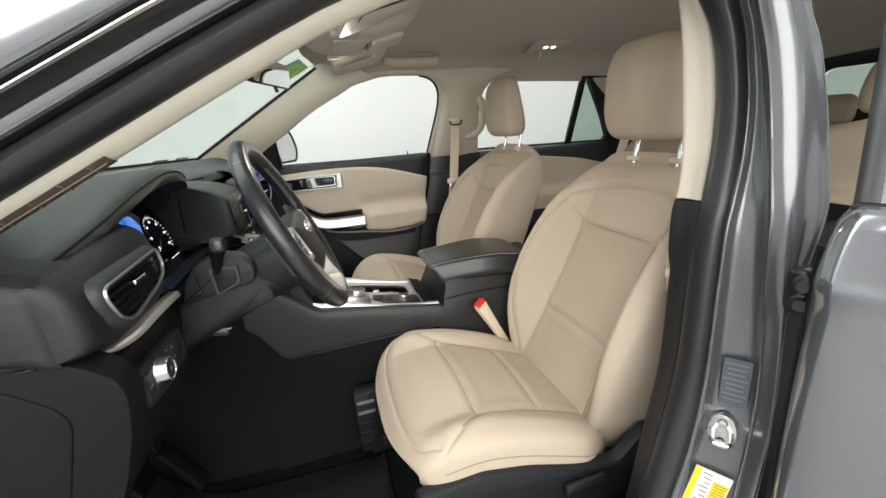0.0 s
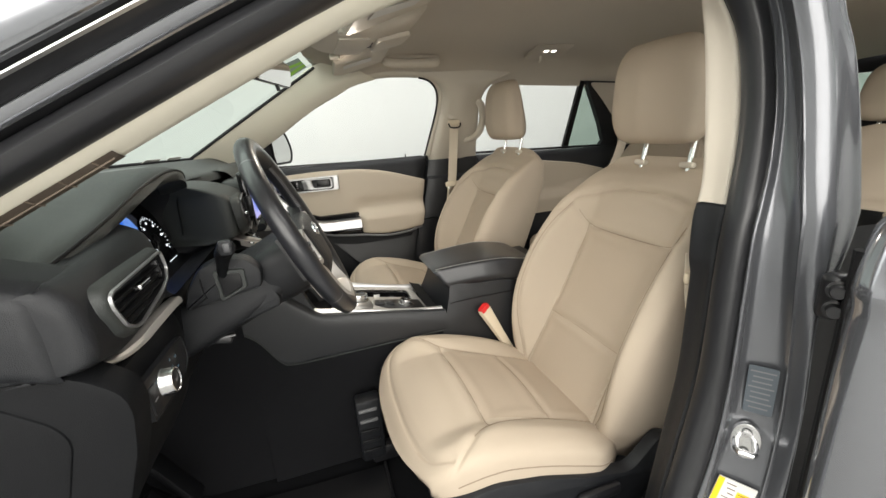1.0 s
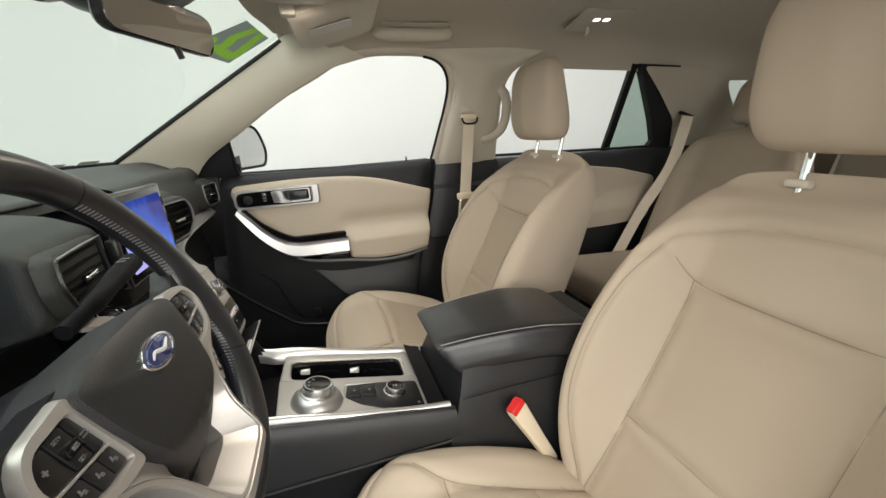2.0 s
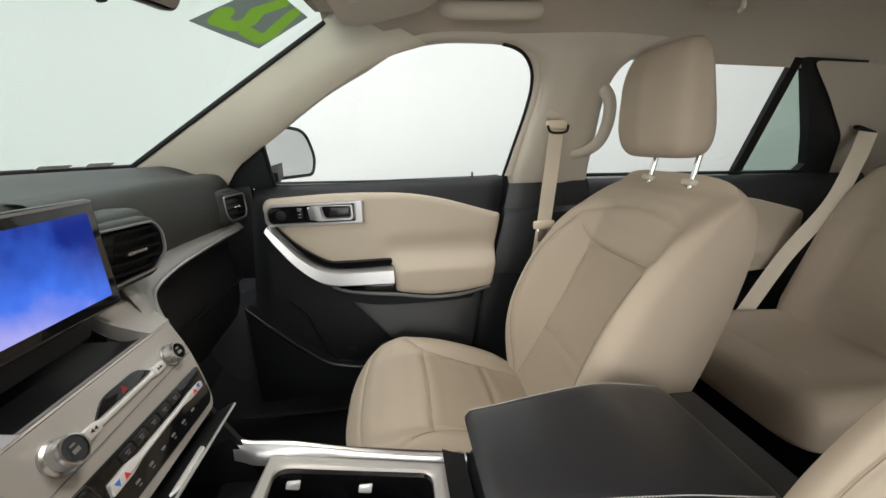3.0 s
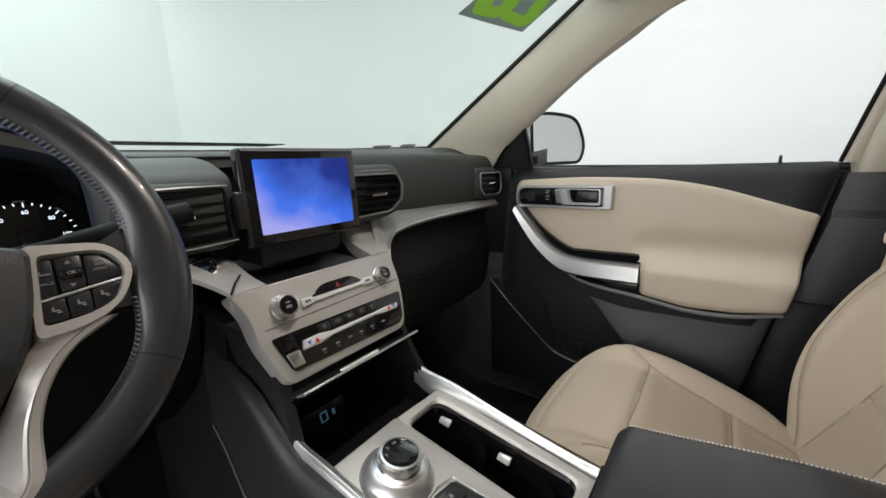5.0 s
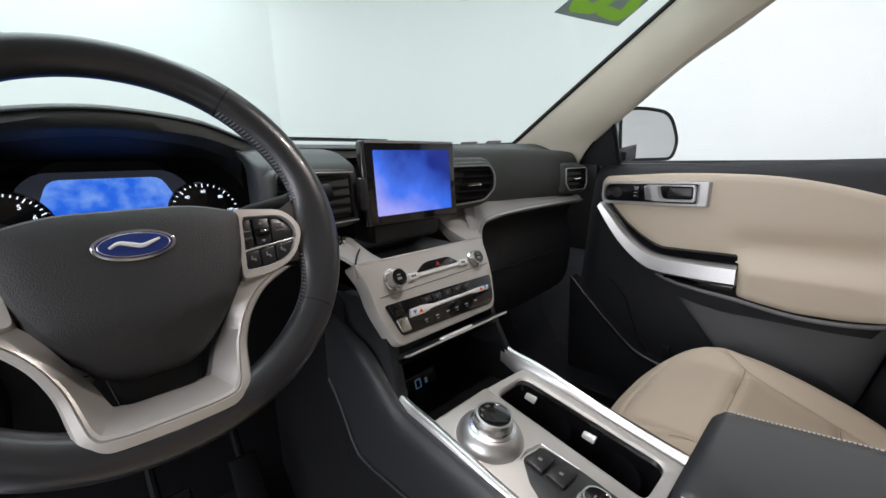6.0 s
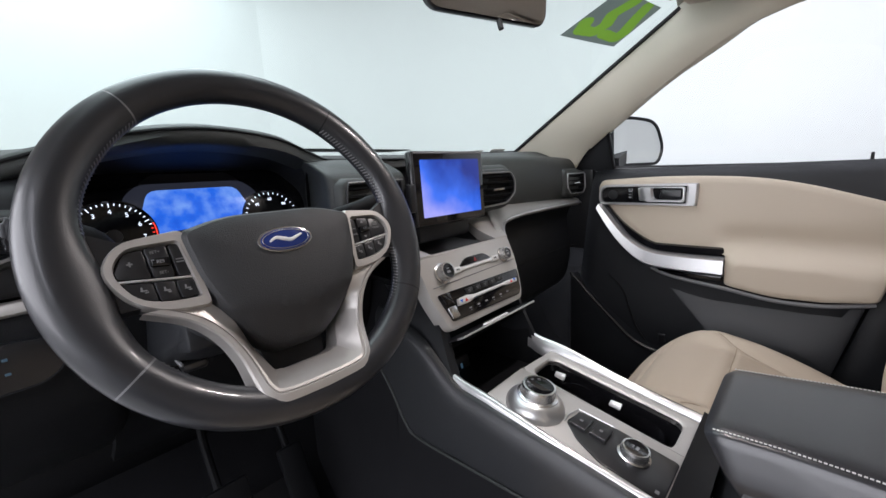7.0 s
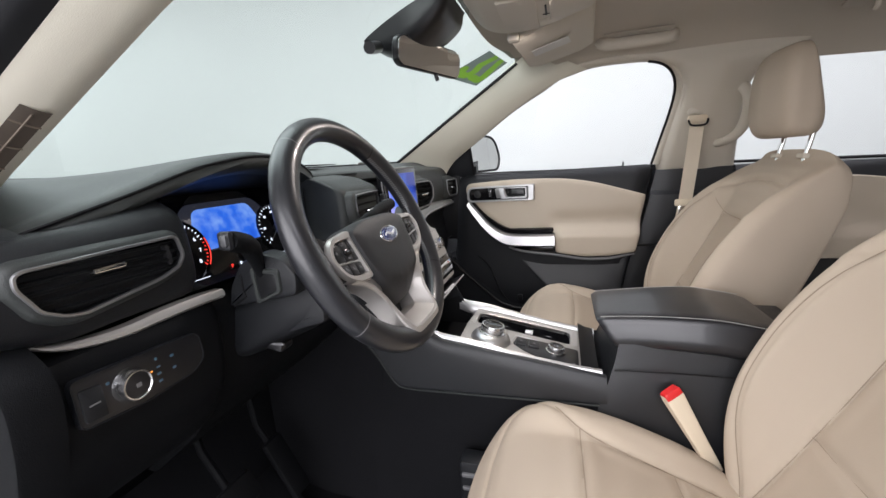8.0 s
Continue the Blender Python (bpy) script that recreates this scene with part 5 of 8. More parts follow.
secs = []
for x, zt, zl, out in ((-0.60, 1.238, 1.108, 0.0), (-0.48, 1.236, 1.108, 0.0), (-0.38, 1.224, 1.108, 0.0), (-0.31, 1.196, 1.107, 0.0), (-0.282, 1.187, 1.099, 0.0), (-0.268, 1.182, 1.094, 0.001), (-0.2635, 1.179, 1.092, 0.006)):
    secs.append([Vector((x, y + out, z)) for y, z in ((-0.700, zt - 0.001), (-0.750, zt - 0.002), (-0.769, zt - 0.008), (-0.776, zt - 0.019), (-0.778, zt - 0.045), (-0.778, 1.125), (-0.777, zl + 0.002), (-0.772, zl - 0.008), (-0.745, zl - 0.012))])
part("end_core", box((-0.385, -0.735, 1.130), (0.225, 0.074, 0.078), 0.010, seg=3), DARK, dash)
part("end_cap", sheet(loft(secs, 40, 40, True)), DARK, dash, "black grained upper dashboard end panel", sharp=70)
part("end_cap", end_panel([(-0.60, 1.106), (-0.305, 1.106), (-0.284, 1.099), (-0.250, 1.082), (-0.224, 1.060), (-0.220, 1.035), (-0.228, 0.99), (-0.250, 0.926), (-0.285, 0.86), (-0.36, 0.80), (-0.60, 0.76)], -0.727, 0.012), DULL, dash, "black lower dashboard end panel")
part("fuse_cover", end_panel([(-0.60, 1.085), (-0.321, 1.076), (-0.282, 1.042), (-0.274, 1.02), (-0.302, 0.93), (-0.335, 0.86), (-0.42, 0.81), (-0.60, 0.79)], -0.730, 0.012), DULL, dash, "black fuse box cover")
# headlamp switch panel
sw = REAR((-0.2355, -0.648, 1.008), 0, 2)
panel_o = rounded([(-0.068, -0.020), (0.0, -0.027), (0.058, -0.024), (0.076, -0.012), (0.074, 0.021), (0.05, 0.024), (-0.068, 0.031)], 0.008, 5)
swp = part("switch_panel", prism(panel_o, sw, 0.007, 0.002), SATIN, dash, "black headlamp switch panel")
part("panel_rim", ring(inset(panel_o, -0.001), inset(panel_o, 0.001), sw, 0.0078), DARK, swp)
kn = sw @ Matrix.Translation((-0.017, 0.002, 0.006)) @ Matrix.Scale(0.88, 4)
part("switch_knob", lathe([(0.0, 0.0165), (0.013, 0.0165), (0.0150, 0.0155)], kn, 40), SATIN, swp)
part("knob_rim", lathe([(0.0150, 0.0155), (0.0162, 0.0172), (0.0178, 0.0168), (0.0186, 0.014), (0.0198, 0.004), (0.0215, 0.0)], kn, 48), STEEL, swp, "knurled chrome knob rim")
bars([(0.015, 0.015, 0.003, 0.0032), (0.016, 0.005, 0.0045, 0.002), (0.015, -0.003, 0.0045, 0.0026), (0.015, -0.012, 0.0045, 0.0028), (0.034, 0.010, 0.0045, 0.003), (0.034, -0.005, 0.0045, 0.0028), (-0.037, 0.014, 0.0035, 0.0028)], sw @ Matrix.Translation((0, 0, 0.007)), LIT_B, "switch_mark", swp)
bars([(0.0065, 0.003, 0.004, 0.0015)], sw @ Matrix.Translation((0, 0, 0.007)), LIT_O, "switch_mark", swp)
bars([(0.0, 0.0, 0.006, 0.005)], kn @ Matrix.Translation((0, 0, 0.0166)), GREY_MARK, "switch_mark", swp)
part("dimmer_key", prism(rounded([(-0.064, -0.015), (-0.043, -0.017), (-0.043, 0.018), (-0.064, 0.020)], 0.003), sw @ Matrix.Translation((0, 0, 0.005)), 0.004, 0.0015), DARK, swp)
bars([(-0.053, 0.001, 0.010, 0.0016)], sw @ Matrix.Translation((0, 0, 0.009)), GREY_MARK, "switch_mark", swp)

# instrument cluster
clu = thing("instrument_cluster", (-0.33, -0.39, 1.06), "instrument cluster with two dials and lit blue display", "instrument cluster")
cm = aim((-0.335, -0.388, 1.128), (0.95, 0.0, 0.31))
face_o = rounded([(-0.165, -0.075), (0.165, -0.075), (0.172, 0.03), (0.13, 0.075), (-0.13, 0.075), (-0.172, 0.03)], 0.02, 5)
part("face", prism(face_o, cm, 0.004, 0), PIANO, clu)
hood_rows = [[cm @ Vector((x * f, y * f + dy, h)) for x, y in face_o] for f, h, dy in ((1.0, 0.0, 0.0), (1.01, 0.035, 0.001), (1.03, 0.070, 0.002), (1.04, 0.085, 0.003))]
part("hood_lining", sheet(hood_rows, wrap=True), DARK, clu, "black cluster hood lining")
part("display", prism(rounded([(-0.068, -0.032), (0.068, -0.032), (0.074, 0.0), (0.060, 0.036), (-0.060, 0.036), (-0.074, 0.0)], 0.012, 4), cm @ Matrix.Translation((0, 0.012, 0.004)), 0.001, 0), CLUSTER, clu, "lit blue sky display")
part("display_panel", prism(rounded([(-0.098, -0.030), (0.098, -0.030), (0.092, 0.030), (0.070, 0.050), (-0.070, 0.050), (-0.092, 0.030)], 0.012, 4), cm @ Matrix.Translation((0, 0.008, 0.0032)), 0.001, 0), PANEL_GLOW, clu, "faintly lit grey display surround")
part("hood_reflector", prism(rounded([(-0.07, 0.058), (0.07, 0.058), (0.05, 0.072), (-0.05, 0.072)], 0.006, 4), cm @ Matrix.Translation((0, 0, 0.004)), 0.001, 0), SATIN, clu)


def dial(cx, lo, hi, step, names, red, label):
    m = cm @ Matrix.Translation((cx, -0.012, 0.005))
    d = part("gauge", lathe([(0.0, 0.001), (0.046, 0.001), (0.048, 0.004), (0.0495, 0.004), (0.0505, 0.0)], m, 48), PIANO, clu, label)
    n = len(names)
    ticks, reds = [], []
    bm, bm2 = bmesh.new(), bmesh.new()
    for k in range((n - 1) * 4 + 1):
        f = k / ((n - 1) * 4)
        a = radians(lo + (hi - lo) * f)
        r0 = 0.040 if k % 4 == 0 else 0.0425
        mm_ = m @ Matrix.Rotation(a, 4, "Z")
        prism([(r0, -0.0006), (0.0455, -0.0006), (0.0455, 0.0006), (r0, 0.0006)], mm_ @ Matrix.Translation((0, 0, 0.0012)), 0.0005, 0, bm=bm2 if f > red else bm)
    part("tick_marks", bm, LIT_W, d)
    if len(bm2.verts):
        part("red_marks", bm2, LIT_R, d)
    else:
        bm2.free()
    for k, t in enumerate(names):
        a = radians(lo + (hi - lo) * k / (n - 1))
        words(t, m @ Matrix.Translation((0.0335 * math.cos(a), 0.0335 * math.sin(a), 0.0014)), 0.0085 if len(t) < 2 else 0.0066, LIT_W, "numeral", d)
    if red < 1:
        arc = [m @ Vector((0.0470 * math.cos(radians(lo + (hi - lo) * f)), 0.0470 * math.sin(radians(lo + (hi - lo) * f)), 0.0045)) for f in np.linspace(red - 0.02, 1.0, 16)]
        part("red_arc", tube(arc, 0.0008, 5), LIT_R, d)
    a = radians(lo + 1)
    part("needle", prism([(0.008, -0.0008), (0.036, -0.0004), (0.036, 0.0004), (0.008, 0.0008)], m @ Matrix.Rotation(a, 4, "Z") @ Matrix.Translation((0, 0, 0.003)), 0.001, 0), RUBBED, d)
    part("needle_cap", lathe([(0, 0.004), (0.009, 0.0035), (0.0095, 0.001)], m, 20), SATIN, d)
    part("sub_gauge", bm_bar(m), LIT_W, d)


def bm_bar(m):
    bm = bmesh.new()
    for k in range(12):
        x = -0.022 + 0.004 * k
        prism([(x, -0.049), (x + 0.003, -0.049), (x + 0.003, -0.0478), (x, -0.0478)], m @ Matrix.Translation((0, 0, 0.006)), 0.0004, 0, bm=bm)
    return bm


dial(-0.108, 215, -40, 1, ["0", "1", "2", "3", "4", "5", "6", "7", "8"], 0.80, "black rev counter dial")
dial(0.108, 215, -40, 1, ["0", "20", "40", "60", "80", "100", "120"], 2.0, "black speedometer dial")
for k, (t, mt) in enumerate((("P", LIT_R), ("R", LIT_W), ("N", LIT_W), ("D", LIT_W))):
    words(t, cm @ Matrix.Translation((-0.03 + 0.02 * k, -0.056, 0.006)), 0.009, mt, "gear_letter", clu)

# ---- display screen ----
disp = thing("display_screen", (-0.19, 0.0, 1.07), "freestanding black touchscreen showing blue sky", "screen")
dm = aim((-0.166, 0.0, 1.152), (0.99, -0.03, 0.05))
part("housing", box((0.004, 0, 0), (0.202, 0.138, 0.018), 0.006, seg=3), PIANO, disp, "gloss black display housing")
disp.children[-1].matrix_parent_inverse = Matrix.Translation(-disp.location) @ dm @ Matrix.Translation((0, 0, -0.009))
part("picture", prism(rounded([(-0.076, -0.052), (0.088, -0.052), (0.088, 0.053), (-0.076, 0.053)], 0.002, 3), dm, 0.0012, 0), SCREEN, disp, "lit blue sky picture")
part("stand", box((-0.215, 0, 1.10), (0.07, 0.15, 0.10), 0.01), DARK, disp)
part("edge_strip", prism(rounded([(-0.0965, -0.066), (-0.0915, -0.066), (-0.0915, 0.066), (-0.0965, 0.066)], 0.002, 3), dm, 0.002, 0.001), SATIN, disp)
part("edge_strip", prism([(-0.09, 0.064), (0.1, 0.064), (0.1, 0.067), (-0.09, 0.067)], dm, 0.001, 0), RUBBED, disp)

# ---- centre stack ----
stack = thing("centre_stack", (-0.12, 0.0, 0.9), "satin silver centre stack with knobs and black climate panel", "control panel")
sn = Vector((0.905, 0, 0.425))
sm = aim((-0.112, 0.0, 1.003), sn)
outl = rounded([(-0.119, -0.094), (0.106, -0.094), (0.124, -0.055), (0.136, -0.008), (0.137, 0.030), (0.137, 0.042), (-0.150, 0.042), (-0.150, 0.036), (-0.139, 0.010), (-0.138, -0.030)], [0.012, 0.016, 0.02, 0.02, 0.004, 0.004, 0.004, 0.004, 0.02, 0.02], 5)
part("fascia", prism(outl, sm @ Matrix.Translation((0, 0, -0.03)), 0.03, 0.004), SILVER_WARM, stack, "satin silver fascia")
part("fascia_gap", tube([sm @ Vector((x, -0.014 + 0.002 * math.sin(x * 9), 0.0006)) for x in np.linspace(-0.125, 0.125, 10)], 0.0008, 5), RUBBED, stack)
shelf = sheet([[Vector(p) for p in ((-0.131, y, 1.0405), (-0.136, y, 1.036), (-0.16, y, 1.030), (-0.25, y, 1.034), (-0.272, y, 1.05), (-0.274, y, 1.11))] for y in (-0.104, 0.0, 0.097)])
part("shelf", shelf, BLACK, stack, "black shelf under the display")
part("shelf_shoulder", slab(loft([[(-0.1295, 0.093, 1.0405), (-0.1295, 0.118, 1.0405), (-0.1300, 0.139, 1.0395)], [(-0.158, 0.096, 1.048), (-0.158, 0.125, 1.049), (-0.158, 0.160, 1.047)], [(-0.190, 0.100, 1.060), (-0.190, 0.14, 1.066), (-0.188, 0.19, 1.068)], [(-0.225, 0.104, 1.085), (-0.222, 0.15, 1.096), (-0.222, 0.21, 1.100)]], 14, 14), (0, 0, -0.022)), SILVER_WARM, stack, "satin silver shoulder of the stack")
part("shelf_shoulder", slab(loft([[(-0.1295, -0.152, 1.0405), (-0.1295, -0.128, 1.0405), (-0.1295, -0.101, 1.0405)], [(-0.160, -0.132, 1.052), (-0.160, -0.118, 1.052), (-0.160, -0.103, 1.048)], [(-0.205, -0.130, 1.070), (-0.205, -0.115, 1.070), (-0.205, -0.103, 1.064)]], 10, 12), (0, 0, -0.022)), SILVER_WARM, stack, "satin silver shoulder of the stack")
part("shelf_wing", slab(loft([[(-0.121, -0.153, 1.0435), (-0.134, -0.166, 1.056), (-0.153, -0.181, 1.067), (-0.185, -0.203, 1.078)], [(-0.158, -0.122, 1.053), (-0.175, -0.138, 1.069), (-0.195, -0.156, 1.081), (-0.218, -0.195, 1.090)]], 16, 6), (0, 0, -0.006)), SILVER_WARM, stack, "satin silver wing beside the start button")
part("wing_gap", tube([Vector((-0.1195, -0.1535, 1.0440)), Vector((-0.140, -0.137, 1.0510)), Vector((-0.160, -0.119, 1.0545))], 0.0014, 6), BLACK, stack)
start_m = aim((-0.173, -0.158, 1.0690), (0.55, -0.25, 0.80))
part("start_button", lathe([(0, 0.004), (0.013, 0.004), (0.0145, 0.003), (0.015, 0)], start_m, 28), PIANO, stack, "round black start button")
part("button_rim", lathe([(0.0150, 0.0), (0.016, 0.005), (0.018, 0.004), (0.019, -0.004)], start_m, 28), CHROME, stack)
bars([(0, 0, 0.014, 0.0016), (0, -0.004, 0.010, 0.0014)], start_m @ Matrix.Translation((0, 0, 0.004)), LIT_B, "button_mark", stack)


def knob(m, parent, r, h, label, mark=True):
    k = part("knob", lathe([(r * 1.22, 0), (r * 1.22, h * 0.18), (r * 1.05, h * 0.26), (r * 1.02, h * 0.8), (r * 0.98, h), (r * 0.86, h * 1.02)], m, 40), STEEL, parent, label)
    part("knob_face", lathe([(0, h * 0.94), (r * 0.80, h * 0.95), (r * 0.87, h * 1.0)], m, 32), PIANO, k)
    bm = bmesh.new()
    for a in range(48):
        mm2 = m @ Matrix.Rotation(a * math.pi / 24, 4, "Z")
        prism([(r * 1.0, -r * 0.03), (r * 1.045, -r * 0.03), (r * 1.045, r * 0.03), (r * 1.0, r * 0.03)], mm2 @ Matrix.Translation((0, 0, h * 0.3)), h * 0.5, 0, bm=bm)
    part("knurl", bm, STEEL, k)
    if mark:
        bars([(0, 0.004, 0.006, 0.002), (0, -0.002, 0.008, 0.004)], m @ Matrix.Translation((0, 0, h * 0.955)), GREY_MARK, "knob_mark", k)
    return k


knob(sm @ Matrix.Translation((-0.093, 0.005, 0)), stack, 0.0148, 0.019, "chrome volume knob with black face")
knob(sm @ Matrix.Translation((0.093, 0.0037, 0)), stack, 0.0122, 0.016, "chrome tuning knob with black face")
hz = part("hazard_panel", prism(rounded([(-0.046, 0.0060), (0.052, 0.0055), (0.034, 0.0195), (-0.024, 0.0200)], [0.004, 0.004, 0.01, 0.01], 4), sm, 0.003, 0.001), PIANO, stack, "gloss black hazard switch panel")
part("hazard_mark", prism([(-0.002, 0.0085), (0.008, 0.0085), (0.003, 0.0165)], sm @ Matrix.Translation((0, 0, 0.003)), 0.0005, 0), DIM_RED, hz, "unlit red warning triangle")
sk = part("seek_bar", prism(rounded([(-0.050, -0.0010), (-0.040, -0.0015), (0.046, -0.0015), (0.052, -0.0010), (0.052, 0.0060), (0.046, 0.0045), (-0.040, 0.0045), (-0.050, 0.0065)], 0.002, 3), sm, 0.005, 0.0015), BAR, stack, "bright silver seek bar")
for x, w in ((-0.0565, 0.0095), (0.0610, 0.0105)):
    part("seek_key", prism(rounded([(x - w, -0.0035), (x + w, -0.0030), (x + w, 0.0072), (x - w, 0.0078)], 0.0015, 3), sm, 0.0062, 0.0012), BAR, sk)
    for dx in (-0.003, 0.002):
        part("seek_mark", prism([(x + dx - 0.0022, 0.0), (x + dx - 0.0022, 0.0044), (x + dx + 0.0022, 0.0022)] if x > 0 else [(x + dx + 0.0022, 0.0), (x + dx + 0.0022, 0.0044), (x + dx - 0.0022, 0.0022)], sm @ Matrix.Translation((0, 0, 0.0062)), 0.0004, 0), SATIN, sk)
cl_o = rounded([(-0.1085, -0.080), (0.096, -0.084), (0.108, -0.074), (0.120, -0.033), (-0.1235, -0.029)], [0.006, 0.01, 0.01, 0.006, 0.006], 4)
cl = part("climate_panel", prism(cl_o, sm, 0.003, 0.001), PIANO, stack, "gloss black climate panel")
blade = rounded([(-0.0885, -0.0585), (-0.060, -0.0590), (-0.040, -0.0560), (0.050, -0.0550), (0.066, -0.0575), (0.098, -0.0580), (0.101, -0.0500), (0.070, -0.0490), (0.048, -0.0500), (-0.038, -0.0490), (-0.058, -0.0455), (-0.0840, -0.0460)], 0.002, 3)
part("temperature_bar", prism(blade, sm @ Matrix.Translation((0, 0, 0.002)), 0.006, 0.0018), BAR, cl, "bright rocker bar")
for x in (-0.0405, 0.003, 0.0495):
    part("bar_gap", box((0, 0, 0), (0.0008, 0.0085, 0.0004), 0), RUBBED, cl).matrix_parent_inverse = Matrix.Translation(-stack.location) @ sm @ Matrix.Translation((x, -0.0525, 0.0081))
for x, mt in ((-0.078, BLUE_PRINT), (-0.066, RED), (0.078, RED), (0.090, BLUE_PRINT)):
    up_ = 1 if mt is RED else -1
    part("warm_mark" if mt is RED else "cool_mark", prism([(x - 0.004, -0.0525 - 0.003 * up_), (x + 0.004, -0.0525 - 0.003 * up_), (x, -0.0525 + 0.003 * up_)][::up_], sm @ Matrix.Translation((0, 0, 0.0080)), 0.0004, 0), mt, cl)
for k in range(5):
    x = -0.046 + 0.0235 * k
    part("climate_button", prism(rounded([(x - 0.0105, -0.0445), (x + 0.0105, -0.0445), (x + 0.0105, -0.0345), (x - 0.0105, -0.0345)], 0.002, 3), sm @ Matrix.Translation((0, 0, 0.002)), 0.0032, 0.001), SATIN, cl)
    bars([(x, -0.0385, 0.007, 0.0012), (x, -0.0412, 0.004, 0.0012)], sm @ Matrix.Translation((0, 0, 0.0052)), GREY_MARK, "climate_mark", cl)
bars([(x, -0.069, 0.007, 0.0026) for x in (-0.058, -0.034, -0.010, 0.012, 0.036, 0.060)] + [(x, -0.0735, 0.004, 0.0012) for x in (-0.058, -0.034, 0.012, 0.036)], sm @ Matrix.Translation((0, 0, 0.003)), GREY_MARK, "climate_mark", cl)
for k, y in enumerate((-0.0400, -0.0650)):
    part("climate_key", prism(rounded([(-0.1145 + k * 0.006, y - 0.0105), (-0.0945 + k * 0.003, y - 0.0105), (-0.0965 + k * 0.003, y + 0.0105), (-0.1195 + k * 0.006, y + 0.0105)], 0.002, 3), sm @ Matrix.Translation((0, 0, 0.002)), 0.004, 0.0015), PIANO if k == 0 else STEEL, cl)
flap = thing("stack_tray_flap", (-0.06, 0.0, 0.9), "thin silver-edged tray lid hanging open under the climate panel", "tray lid")
fm = aim((-0.0745, -0.006, 0.8985), (-0.43, 0, 0.90))
part("lid", prism(rounded([(-0.108, -0.030), (0.108, -0.030), (0.114, 0.020), (0.112, 0.0295), (-0.114, 0.0295), (-0.116, 0.020)], 0.005, 4), fm, 0.004, 0.0015), SATIN, flap)
part("lid_edge", tube([fm @ Vector(p) for p in ((-0.116, 0.018, 0.002), (-0.1145, 0.0295, 0.002), (0.1125, 0.0295, 0.002), (0.1145, 0.018, 0.002))], 0.0020, 6), SILVER, flap, "bright lid edge")
part("lid_handle", prism(rounded([(-0.030, 0.020), (0.046, 0.020), (0.040, 0.0285), (-0.024, 0.0285)], 0.002, 3), fm @ Matrix.Translation((0, 0, 0.004)), 0.003, 0.001), BAR, flap, "bright pull on the lid")
# lower legs of the stack down to the console
for sgn in (-1, 1):
    rows = [[Vector(p) for p in ((x - 0.03, sgn * (w - 0.016), z), (x + 0.018, sgn * (w - 0.014), z), (x + 0.02, sgn * w, z), (x - 0.10, sgn * (w + 0.004), z), (x - 0.12, sgn * (w - 0.016), z))] for x, z, w in ((-0.125, 0.98, 0.130), (-0.11, 0.93, 0.124), (-0.092, 0.88, 0.128), (-0.072, 0.835, 0.134), (-0.06, 0.80, 0.137))]
    part("stack_leg", sheet(loft(rows, 10, 12, True), wrap=True, caps=True), DARK, stack)
part("cubby", sheet([[Vector(p) for p in ((-0.07, y, 0.89), (-0.20, y, 0.90), (-0.21, y, 0.77), (-0.02, y, 0.765))] for y in (-0.118, 0.118)]), BLACK, stack, "black open cubby")
part("cubby_side", slab([[Vector((-0.21, -0.118, 0.76)), Vector((-0.03, -0.118, 0.76))], [Vector((-0.21, -0.118, 0.91)), Vector((-0.09, -0.118, 0.90))]], (0, -0.008, 0)), BLACK, stack)
part("cubby_side", slab([[Vector((-0.21, 0.118, 0.76)), Vector((-0.03, 0.118, 0.76))], [Vector((-0.21, 0.118, 0.91)), Vector((-0.09, 0.118, 0.90))]], (0, 0.008, 0)), BLACK, stack)
um = aim((-0.168, -0.010, 0.771), (0.95, 0, 0.25))
usb = part("usb_panel", prism(rounded([(-0.045, -0.022), (0.045, -0.022), (0.045, 0.022), (-0.045, 0.022)], 0.006, 4), um, 0.006, 0.002), SATIN, stack)
bars([(-0.008, 0.004, 0.003, 0.016), (0.004, 0.004, 0.003, 0.016), (-0.002, 0.012, 0.012, 0.003), (-0.002, -0.004, 0.012, 0.003), (0.018, 0.004, 0.006, 0.010)], um @ Matrix.Translation((0, 0, 0.006)), LIT_B, "usb_mark", usb)
part("socket_ring", lathe([(0.010, 0.004), (0.013, 0.005), (0.0145, 0.0)], um @ Matrix.Translation((-0.066, -0.004, 0.002)), 28), material("brass_ring", (0.55, 0.36, 0.12), 0.3, 0.9), stack)

# ---- steering wheel and column ----
wheel = thing("steering_wheel", (-0.05, -0.406, 1.13), "black leather steering wheel with silver spokes and blue oval badge", "steering wheel")
wm = aim((-0.0520, -0.4085, 1.1255), (0.9165, -0.010, 0.400))


def ring_pt(a, r=0.1665, h=0.0):
    return wm @ Vector((r * math.cos(a), r * math.sin(a), h))


def rim_grip(deg):
    """How far the rim swells inwards to meet the side spokes."""
    d = min(abs((deg + 8 + 180) % 360 - 180), abs((deg - 188 + 180) % 360 - 180))
    return 0.0125 * math.exp(-(d / 17) ** 2) + 0.0022 * math.exp(-((d - 42) / 20) ** 2)


def rim_inner(deg):
    """Radius of the rim's inner edge."""
    return 0.1665 - 0.0172 - rim_grip(deg)


